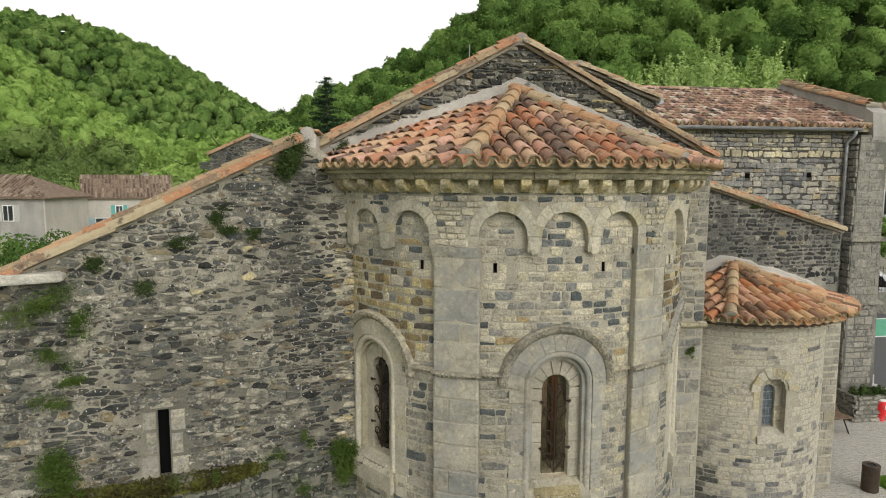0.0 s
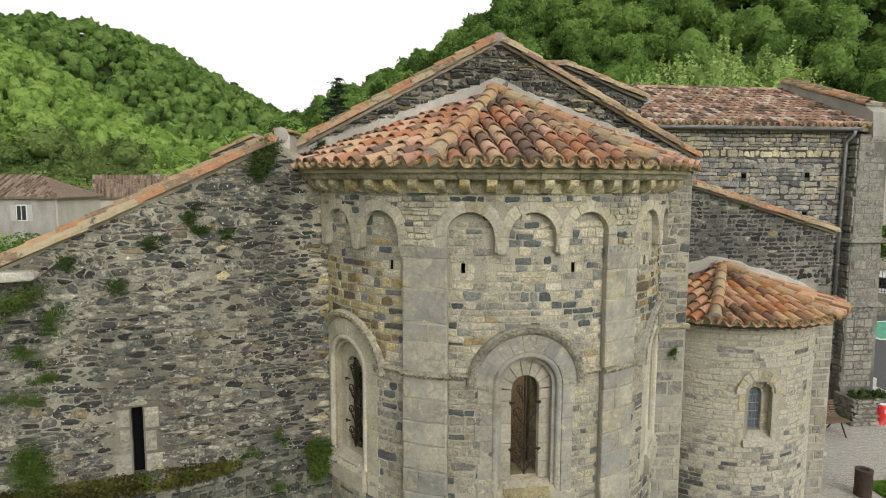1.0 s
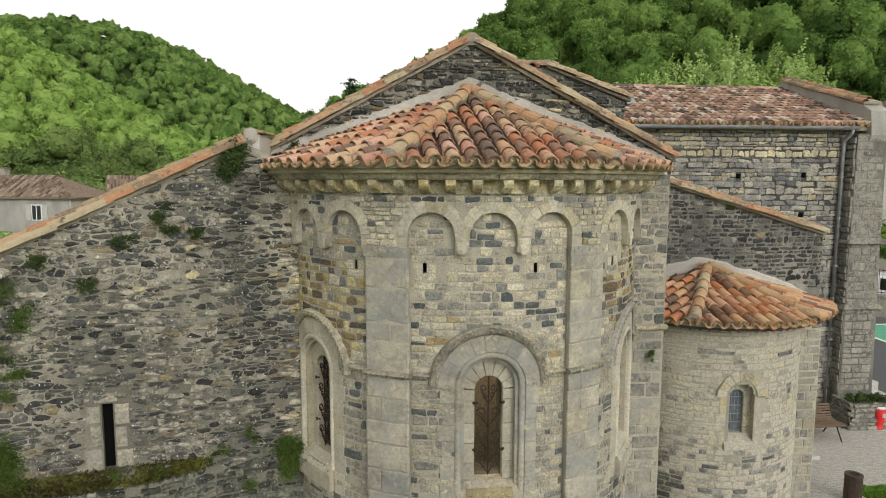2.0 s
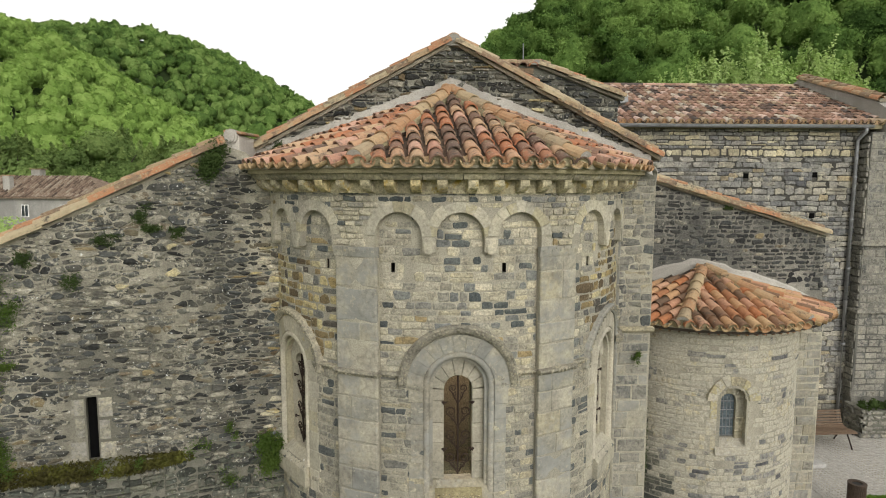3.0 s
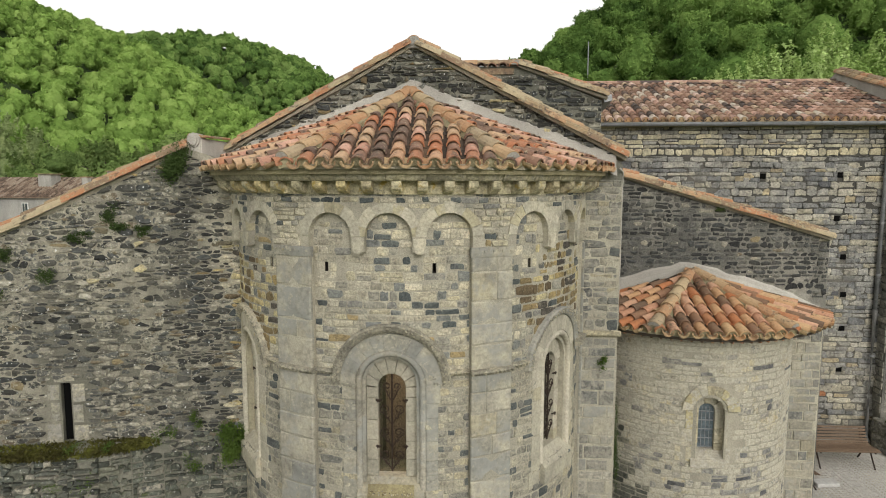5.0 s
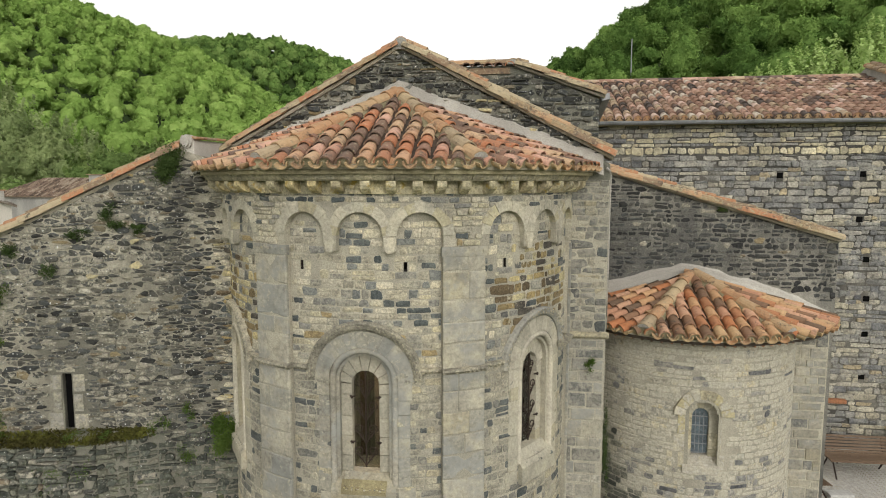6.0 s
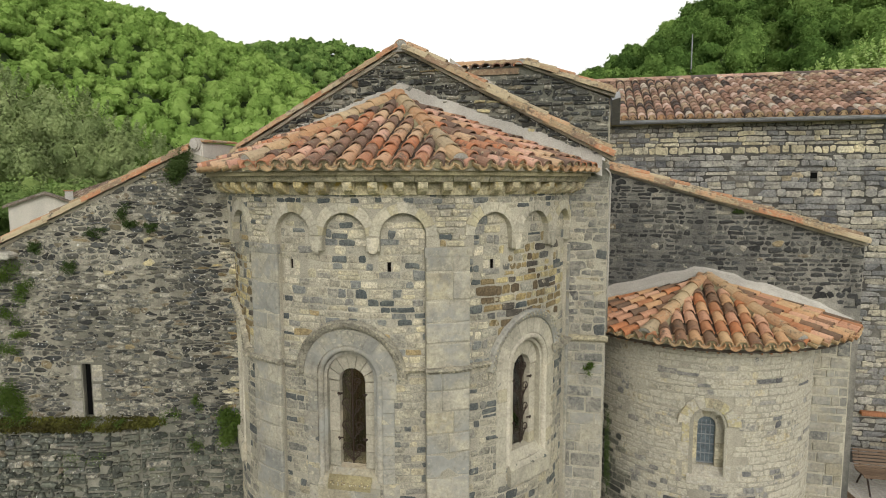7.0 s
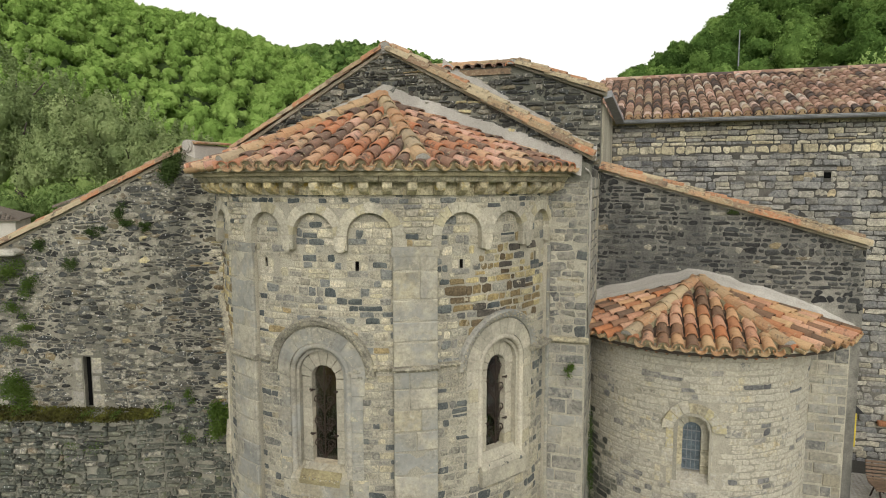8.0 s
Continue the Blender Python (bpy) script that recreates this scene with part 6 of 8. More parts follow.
chapel = thing("small_apse", "small round apse of pale coursed limestone", "apse", "structure")
core = Soup()
CW = -1.4
angs = [-88 + 1.0 * i for i in range(177)]
hts = [-0.2 + 0.05 * i for i in range(92)]
base = 0
core.v += [Vector((HX + (HR - 0.004) * math.sin(radians(a)), HY - (HR - 0.004) * math.cos(radians(a)), z)) for a in angs for z in hts]
for i in range(176):
    for j in range(91):
        if not in_arch(radians(angs[i] + 0.5 - CW) * HR, hts[j] + 0.025, 0.25, 2.06, 2.96):
            core.f.append((i * 92 + j, (i + 1) * 92 + j, (i + 1) * 92 + j + 1, i * 92 + j + 1))
child("core", core.mesh("core", "apse_mortar"), chapel)
def keep_chapel(u, z, w, h):
    return not in_arch(u - radians(CW) * HR, z, 0.42 + w / 3, 1.98, 2.96)


rngC = random.Random(41)


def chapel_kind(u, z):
    """Stones darkened over a slanting patch: black algae, and the corner's shade put into their colour."""
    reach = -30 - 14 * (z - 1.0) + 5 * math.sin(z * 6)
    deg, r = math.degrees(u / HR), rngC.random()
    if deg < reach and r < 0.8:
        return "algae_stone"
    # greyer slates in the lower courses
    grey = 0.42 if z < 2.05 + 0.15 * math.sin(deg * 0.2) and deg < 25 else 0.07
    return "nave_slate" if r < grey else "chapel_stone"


stones = coursed_cells(rngC, radians(-86) * HR, radians(86) * HR, 0.2, 4.4, (0.075, 0.16), (0.12, 0.40), 0.012, keep_chapel, [(0, 4.36, 0, 1)], 0.13, 0.004)
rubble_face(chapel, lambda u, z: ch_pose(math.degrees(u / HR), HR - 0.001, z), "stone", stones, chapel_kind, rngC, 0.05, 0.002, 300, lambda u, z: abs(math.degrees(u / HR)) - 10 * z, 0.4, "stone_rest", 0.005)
def chapel_bent(s):
    """Bends a flat soup round the small apse's curve."""
    for v in s.v:
        v.y += HR - math.sqrt(max(HR * HR - v.x * v.x, 0.1)) - 0.01
    return s


win = thing("window_5", "small round-headed chapel window with a leaded pane", "window", "structure")
win.matrix_basis = ch_pose(CW, HR, 0)
n = 9
for k in range(n):
    a0, a1 = math.pi * k / n + 0.006, math.pi * (k + 1) / n - 0.006
    seg = [a0, (a0 + a1) / 2, a1]
    far = 0.47 + RNG.uniform(-0.03, 0.05)
    ring = [(-far * math.cos(a), 2.96 + far * math.sin(a)) for a in seg] + [(-0.30 * math.cos(a), 2.96 + 0.30 * math.sin(a)) for a in reversed(seg)]
    s = Soup()
    s.prism(ring, -0.002 + RNG.uniform(-0.003, 0.003), 0.3)
    child("voussoir", bevelled(s.mesh("voussoir", "cream_stone" if k in (4, 5) else "window_stone"), 0.006), win)
for side in (-1, 1):
    z = 1.98
    while z < 2.94:
        h = min(RNG.uniform(0.2, 0.34), 2.955 - z)
        if 2.955 - z - h < 0.1:
            h = 2.955 - z
        w = RNG.choice((0.12, 0.18, 0.28, 0.4))
        s = Soup()
        s.box(min(side * 0.298, side * (0.298 + w)), 0.004 + 0.02 * w, z + 0.002, max(side * 0.298, side * (0.298 + w)), 0.3, z + h - 0.003)
        child("jamb_block", bevelled(chapel_bent(s).mesh("jamb_block", "cream_stone" if RNG.random() < 0.3 else "window_stone"), 0.006), win)
        s = Soup()
        s.box(min(side * 0.145, side * 0.30), 0.20, z + 0.003, max(side * 0.145, side * 0.30), 0.5, z + h - 0.003)
        child("jamb_block", bevelled(s.mesh("jamb_block", "cream_stone" if RNG.random() < 0.4 else "pale_ashlar"), 0.006), win)
        z += h
n = 5
for k in range(n):
    a0, a1 = math.pi * k / n + 0.012, math.pi * (k + 1) / n - 0.012
    seg = [a0, (a0 + a1) / 2, a1]
    ring = [(-0.31 * math.cos(a), 2.955 + 0.31 * math.sin(a)) for a in seg] + [(-0.145 * math.cos(a), 2.89 + 0.145 * math.sin(a)) for a in reversed(seg)]
    s = Soup()
    s.prism(ring, 0.20, 0.5)
    child("voussoir", bevelled(s.mesh("voussoir", "pale_ashlar"), 0.006), win)
s = Soup()
s.add([(-0.30, 0.5, 2.18), (0.30, 0.5, 2.18), (-0.30, 0.2, 2.15), (0.30, 0.2, 2.15), (-0.32, -0.02, 2.03), (0.32, -0.02, 2.03), (-0.32, -0.02, 1.9), (0.32, -0.02, 1.9), (-0.3, 0.5, 1.9), (0.3, 0.5, 1.9)],
      [(0, 2, 3, 1), (2, 4, 5, 3), (4, 6, 7, 5), (0, 8, 6, 4, 2), (1, 3, 5, 7, 9), (0, 1, 9, 8), (6, 8, 9, 7)])
child("window_sill", s.mesh("window_sill", "window_stone"), win)
s = Soup()
s.prism([(-0.145, 2.17), (0.145, 2.17), (0.145, 2.89)] + [(0.145 * math.cos(math.pi * k / 8), 2.89 + 0.145 * math.sin(math.pi * k / 8)) for k in range(1, 8)] + [(-0.145, 2.89)], 0.27, 0.28)
child("pane", s.mesh("pane", "leaded_pane"), win)
s = Soup()
s.box(-0.3, 0.5, 1.9, 0.3, 0.54, 3.3)
child("dark_inside", s.mesh("dark_inside", "dark_room"), win)
for k in range(5):
    s = Soup()
    s.box(-0.145, 0.255, 2.18 + 0.17 * k, 0.145, 0.268, 2.195 + 0.17 * k)
    child("lead_bar", s.mesh("lead_bar", "zinc"), win)
for x in (-0.07, 0.0, 0.07):
    s = Soup()
    s.box(x - 0.004, 0.258, 2.18, x + 0.004, 0.266, 2.96)
    child("lead_bar", s.mesh("lead_bar", "zinc"), win)
# flat ashlar strip between the small apse and the shoulder wall's end
strip = thing("wall_chapel_end", "flat ashlar strip beside the small apse", "wall", "structure")
s = Soup()
s.box(9.7, 12.36, -0.2, 10.66, SY + 0.2, 4.36)
child("core", s.mesh("core", "apse_mortar"), strip)
layout = courses(rngC, 0.0, 0.95, 0.0, 4.34, (0.14, 0.27), (0.22, 0.5), 0.01, lambda u, z, w, h: True, 0.002)
face(strip, pose(9.7, 12.36, 0), "block", "dressed", layout, lambda u, z: "ashlar" if rngC.random() < 0.9 else "pier_stone", 0.06, 0.015, rngC, 120, None, 0.5)

# ---- the nave ----
NY, NX0, NX1 = 17.05, 6.3, 15.35
nave, NM = flat_wall("wall_nave", "long nave wall of thin coursed grey and beige stones", (NX0, NY), (NX1, NY), [(0, -0.2), (NX1 - NX0, -0.2), (NX1 - NX0, 8.62), (0, 8.62)], 0.7, "nave_mortar")
rngN = random.Random(51)
NPUT = [(4.99, 7.24), (6.97, 7.27), (2.3, 5.6), (6.95, 6.12), (7.18, 5.09), (7.25, 4.07), (7.27, 3.14), (7.27, 2.0)]


def keep_nave(u, z, w, h):
    return not any(abs(u - a) < w / 2 + 0.03 and abs(z - b) < h / 2 + 0.03 for a, b in NPUT)


cells = coursed_cells(rngN, 0.05, 8.3, 0.3, 7.76, (0.10, 0.20), (0.18, 0.62), 0.012, keep_nave, [(8.3, 1, 1, 0), (0.05, 1, -1, 0), (0, 7.77, 0, 1)], 0.13, 0.006, 0.0)
for a, b in NPUT:
    for u0, u1 in ((a - 0.5, a - 0.08), (a + 0.08, a + 0.5)):
        cells += coursed_cells(rngN, u0, u1, b - 0.16, b + 0.1, (0.12, 0.14), (0.16, 0.3), 0.012, lambda *c: True, [(u0, b, -1, 0), (u1, b, 1, 0)], 0.13, 0.004, 0.0)


def nave_kind(u, z):
    slate = 0.85 if z > 7.36 else (0.3 if z > 7.0 else 0.5 + 0.35 * math.sin(z * 9.0) + 0.2 * math.sin(u * 1.3 + z))
    return "nave_slate" if rngN.random() < slate else "nave_stone"


rubble_face(nave, NM, "stone", cells, nave_kind, rngN, 0.07, 0.02, 300, lambda u, z: -z, 1.2, "stone_rest", 0.008)
cells = coursed_cells(rngN, 0.2, 8.3, 7.78, 7.9, (0.195, 0.21), (0.15, 0.38), 0.022, lambda *c: True, [(8.3, 1, 1, 0)], 0.12, 0.004, 0.0, 0.0)
rubble_face(nave, NM, "cream_block", cells, lambda u, z: "cream_stone" if rngN.random() < 0.92 else "nave_stone", rngN, 0.07, 0.02, 60, None, 1.0)
cells = coursed_cells(rngN, 0.1, 8.3, 7.99, 8.55, (0.09, 0.16), (0.14, 0.5), 0.014, lambda *c: True, [(8.3, 1, 1, 0), (0, 8.58, 0, 1)], 0.14, 0.004, 0.0)
rubble_face(nave, NM, "stone", cells, lambda u, z: rngN.choice(("cream_stone", "nave_stone", "nave_stone", "nave_slate")), rngN, 0.07, 0.018, 120, None, 1.2)
# no recess here: flat black plates painted as the holes' shade
for u, z in NPUT:
    s = Soup()
    s.box(u - 0.075, 0.0, z - 0.07, u + 0.075, 0.01, z + 0.07)
    child("putlog_hole", s.mesh("putlog_hole", "hole_black"), nave, NM @ Matrix.Translation((0, -0.012, 0)))
NE_Y, NE_Z, NR_Y, NR_Z = 16.74, 8.66, 20.92, 10.24
nave_roof = thing("nave_roof", "long roof of mixed brown and red canal tiles over the nave", "roof", "structure")
s = Soup()
s.add([(5.75, NE_Y + 0.06, NE_Z), (15.1, NE_Y + 0.06, NE_Z), (15.1, NR_Y, NR_Z), (5.75, NR_Y, NR_Z), (5.75, NE_Y + 0.06, NE_Z - 0.12), (15.1, NE_Y + 0.06, NE_Z - 0.12), (15.1, NR_Y + 4.2, 8.6), (5.75, NR_Y + 4.2, 8.6)],
      [(0, 1, 2, 3), (0, 4, 5, 1), (3, 2, 6, 7), (4, 7, 6, 5), (0, 3, 7, 4), (1, 5, 6, 2)])
child("deck", s.mesh("deck", "roof_mortar"), nave_roof)
down = Vector((0, NE_Y - NR_Y, NE_Z - NR_Z)).normalized()
nrm = Vector((0, down.z, -down.y))
L = math.hypot(NR_Y - NE_Y, NR_Z - NE_Z)
rest, chan = Soup(), Soup()
plug = mesh_of("eave_plug", *half_disc(0.09, 0.08), "eave_tile")
count = 0
for row in range(15):
    for col in range(41):
        x = 5.824 + col * 0.228
        p = Vector((x, NE_Y, NE_Z)) - down * (row * 0.315)
        if row * 0.315 > L - 0.2 or x > 14.95:
            continue
        m = slope_pose(p, down, nrm, 0.045) @ pose(RNG.uniform(-0.008, 0.008), RNG.uniform(-0.02, 0.02), RNG.uniform(-0.004, 0.006), -3.8 + RNG.uniform(-1, 1), RNG.uniform(-3, 3), RNG.uniform(-2, 2))
        if row == 0:
            child("eave_plug", plug, nave_roof, m @ Matrix.Translation((0, 0.02, 0)))
        if row < 8 and count < 300:
            count += 1
            child("tile", tile_mesh("nave_tile"), nave_roof, m)
        else:
            rest.add(*canal_tile(), m)
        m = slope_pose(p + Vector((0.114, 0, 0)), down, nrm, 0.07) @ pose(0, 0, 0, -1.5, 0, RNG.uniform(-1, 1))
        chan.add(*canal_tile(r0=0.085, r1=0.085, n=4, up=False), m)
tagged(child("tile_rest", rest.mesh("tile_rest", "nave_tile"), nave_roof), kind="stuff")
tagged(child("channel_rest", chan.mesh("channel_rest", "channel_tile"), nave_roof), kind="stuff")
for k in range(25):
    child("ridge_tile", tile_mesh("nave_tile", "hip"), nave_roof, slope_pose((5.9 + k * 0.37, NR_Y, NR_Z + 0.03), (-1, 0, 0), (0, 0, 1)) @ pose(0, 0, 0, 1.5, 0, RNG.uniform(-2, 2)))
gutter = thing("gutter", "dark grey zinc half-round gutter below the nave eaves", "gutter")
s = Soup()
prof = [(0.075 * math.cos(math.pi + math.pi * k / 8), 0.075 * math.sin(math.pi + math.pi * k / 8)) for k in range(9)] + [(0.068 * math.cos(2 * math.pi - math.pi * k / 8), 0.068 * math.sin(2 * math.pi - math.pi * k / 8)) for k in range(9)]
s.prism(prof, 0, 8.2, pose(6.42, 16.72, 8.62) @ pose(0, 0, 0, 0, 0, -90))
child("trough", s.mesh("trough", "zinc"), gutter)
s = Soup()
s.tube([(6.42, 16.645, 8.625), (14.62, 16.645, 8.625)], 0.013, 6)
child("lip", s.mesh("lip", "zinc"), gutter)
for k in range(12):
    s = Soup()
    s.tube([(6.6 + 0.7 * k, 16.72 + 0.078 * math.cos(math.pi + math.pi * i / 8), 8.62 + 0.078 * math.sin(math.pi + math.pi * i / 8)) for i in range(9)], 0.008, 5)
    child("bracket", s.mesh("bracket", "zinc"), gutter)
pipe = thing("downpipe", "grey metal downpipe on the nave wall", "pipe")
s = Soup()
s.tube([(14.44, 16.72, 8.56), (14.44, 16.74, 8.46), (14.36, 16.92, 8.25), (14.36, 16.94, 8.1), (14.34, 16.95, 3.6)], 0.05, 10)
child("tube", s.mesh("tube", "zinc", True), pipe)
s = Soup()
s.tube([(14.34, 16.94, 3.7), (14.34, 16.94, 0.15), (14.34, 16.82, 0.05)], 0.06, 10)
child("boot", s.mesh("boot", "concrete", True), pipe, None, "pale lower section of the pipe")
for z in (7.2, 6.0, 4.6, 2.4):
    s = Soup()
    s.tube([(14.35, 16.945, z), (14.35, 16.945, z + 0.05)], 0.066, 10)
    child("collar", s.mesh("collar", "zinc"), pipe)
# raised verge wall at the roof's end, and the buttress below it
verge = thing("wall_verge", "plastered verge wall with a tile coping at the roof end", "wall", "structure")
s = Soup()
s.add([(14.95, NE_Y - 0.1, 8.40), (14.95, NE_Y - 0.02, 9.1), (14.95, 17.1, 9.32), (14.95, NR_Y, 10.53), (14.95, NR_Y + 4.2, 9.0), (14.95, NR_Y + 4.2, 8.0), (14.95, NE_Y, 8.0)] +
      [(15.5, NE_Y - 0.1, 8.40), (15.5, NE_Y - 0.02, 9.1), (15.5, 17.1, 9.32), (15.5, NR_Y, 10.53), (15.5, NR_Y + 4.2, 9.0), (15.5, NR_Y + 4.2, 8.0), (15.5, NE_Y, 8.0)],
      [tuple(range(7)), tuple(reversed(range(7, 14)))] + [(i, i + 7, (i + 1) % 7 + 7, (i + 1) % 7) for i in range(7)])
child("core", s.mesh("core", "plaster"), verge)
tile_coping("verge_coping", "sloping coping of pale canal tiles on the verge wall", (14.98, 17.0, 9.36), (14.98, NR_Y, 10.59), (1, 0, 0), width=0.5)
pier = thing("corner_buttress", "tall stone corner buttress with weathered ledges", "buttress", "structure")
s = Soup()
s.prism([(14.52, -0.2), (15.62, -0.2), (15.55, 3.35), (15.50, 5.2), (15.46, 8.44), (14.58, 8.44)], 16.68, 17.4)
child("core", s.mesh("core", "shoulder_mortar"), pier)
rngP = random.Random(61)
layout = courses(rngP, 0.06, 0.98, 0.9, 8.4, (0.14, 0.28), (0.26, 0.6), 0.012, lambda u, z, w, h: u + w / 2 < 1.08 - z * 0.016, 0.003)
face(pier, pose(14.52, 16.68, 0), "block", "dressed", layout, "pier_stone", 0.06, 0.012, rngP, 200, None, 0.5)
layout = courses(rngP, 0.0, 0.68, 0.9, 8.4, (0.14, 0.28), (0.26, 0.6), 0.012, lambda *c: True, 0.003)
face(pier, pose(14.512, 17.37, 0) @ pose(0, 0, 0, 0, 0, -90), "block", "dressed", layout, "pier_stone", 0.06, 0.012, rngP, 100, None, 0.5)
for z in (3.38, 5.30):
    s = Soup()
    s.prism([(14.44, z), (15.70, z), (15.66, z + 0.09), (15.5, z + 0.16), (14.6, z + 0.16), (14.47, z + 0.09)], 16.58, 17.35)
    child("ledge", bevelled(s.mesh("ledge", "pier_stone"), 0.01), pier, None, "weathered projecting ledge")
s = Soup()
s.box(14.36, 15.92, -0.1, 15.60, 16.70, 0.78)
child("foot", s.mesh("foot", "dark_mortar"), pier)
cells = coursed_cells(rngP, 0, 1.24, 0.0, 0.8, (0.10, 0.2), (0.16, 0.4), 0.03, lambda *c: True, [(1.24, 0, 1, 0), (0, 0, -1, 0), (0, 0.8, 0, 1)], 0.25, 0.01)
rubble_face(pier, pose(14.36, 15.92, 0), "foot_stone", cells, "pier_stone", rngP, 0.1, 0.03, 60, None, 2.0)
cells = coursed_cells(rngP, 0, 0.78, 0.0, 0.8, (0.10, 0.2), (0.16, 0.4), 0.03, lambda *c: True, [(0.78, 0, 1, 0), (0, 0, -1, 0), (0, 0.8, 0, 1)], 0.25, 0.01)
rubble_face(pier, pose(14.36, 16.70, 0, 0, 0, -90), "foot_stone", cells, "pier_stone", rngP, 0.1, 0.03, 60, None, 2.0)

# ---- ground ----
ground = thing("ground", "gravelly and grassy ground of the valley", "ground", "structure")
s = Soup()
s.add([(-2500, -2500, -0.06), (2500, -2500, -0.06), (2500, 2500, -0.06), (-2500, 2500, -0.06)], [(0, 1, 2, 3)])
child("sheet", s.mesh("sheet", "meadow"), ground)
# unseen yard, coloured dark so that little light bounces up the walls
s = Soup()
s.box(-7, -12, -0.08, 10.2, 18, -0.012)
child("yard", s.mesh("yard", "low_bounce_ground"), ground)

# ---- hills and woods ----
NRNG = np.random.default_rng(5)


def ridge_of(table, az):
    return np.interp(az, [p[0] for p in table], [p[1] for p in table])


def hill_height(table, d0, d1, az, dist):
    """Height over the valley at a bearing (degrees) and distance: a slope that rises to the skyline."""
    k = np.clip((dist - d0) / (d1 - d0), 0, 1)
    k = k * k * (3 - 2 * k) * 0.35 + k * 0.65
    top = np.tan(np.radians(ridge_of(table, az) - 0.32)) * d1 + 7.0
    lump = 0.05 * np.sin(az * 0.9 + dist * 0.021) * np.sin(dist * 0.017 + az * 0.35) + 0.035 * np.sin(az * 2.3 - dist * 0.04)
    return top * (k + lump * k * (1 - k) * 4) - 0.5


def hill(name, label, table, d0, d1, material):
    az = np.linspace(table[0][0], table[-1][0], 60)
    ds = np.concatenate([np.linspace(d0, d1, 30), [d1 * 1.25, d1 * 1.6]])
    v = []
    for a in az:
        for d in ds:
            z = float(hill_height(table, d0, d1, a, d)) if d <= d1 else float(hill_height(table, d0, d1, a, d1)) * (0.85 if d < d1 * 1.4 else -0.02)
            v.append((d * math.sin(radians(a)), d * math.cos(radians(a)), z - d1 * 0.006))
    n = len(ds)
    f = [(i * n + j, i * n + n + j, i * n + n + j + 1, i * n + j + 1) for i in range(59) for j in range(n - 1)]
    ob = new(name, mesh_of(name, v, f, material, True))
    return tagged(ob, label, "hill", kind="structure")


def ico(level):
    """Unit icosphere: directions and triangles as arrays."""
    bm = bmesh.new()
    bmesh.ops.create_icosphere(bm, subdivisions=level, radius=1.0)
    v = np.array([p.co[:] for p in bm.verts])
    f = np.array([[p.index for p in q.verts] for q in bm.faces])
    bm.free()
    return v, f


ICO_V, ICO_F = ico(2)


def crown_shape(rng, level, lumps):
    """A full crown as the outer skin of many boughs, open below: directions, vertices, triangles."""
    d, f = ico(level)
    c = rng.normal(size=(lumps, 3))
    c[:, 2] = np.abs(c[:, 2]) * 1.1 - 0.35
    c /= np.linalg.norm(c, axis=1)[:, None]
    c *= rng.uniform(0.42, 0.78, (lumps, 1))
    r = rng.uniform(0.18, 0.42, lumps)
    c, r = np.vstack([c, [(0, 0, 0)]]), np.append(r, 0.5)
    b = d @ c.T
    disc = b * b - (c * c).sum(1)[None] + (r * r)[None]
    far = np.where(disc > 0, b + np.sqrt(np.maximum(disc, 0)), 0).max(1) * rng.uniform(0.88, 1.08, len(d))
    v = d * far[:, None]
    keep = (v[f][:, :, 2] > -0.42).any(1)
    f = f[keep]
    used, back = np.unique(f, return_inverse=True)
    return d[used], v[used], back.reshape(f.shape)


def tri_mesh(name, verts, tris, material, tint, smooth=True):
    tris = np.asarray(tris).reshape(-1, 3)
    me = bpy.data.meshes.new(name)
    me.vertices.add(len(verts))
    me.vertices.foreach_set("co", np.asarray(verts, dtype=np.float32).ravel())
    me.loops.add(len(tris) * 3)
    me.loops.foreach_set("vertex_index", np.asarray(tris, dtype=np.int32).ravel())
    me.polygons.add(len(tris))
    me.polygons.foreach_set("loop_start", np.arange(0, len(tris) * 3, 3, dtype=np.int32))
    me.polygons.foreach_set("use_smooth", [smooth] * len(tris))
    me.materials.append(MATS[material])
    me.update(calc_edges=True)
    me.attributes.new("tint", "FLOAT", "POINT").data.foreach_set("value", np.asarray(tint, dtype=np.float32))
    return me


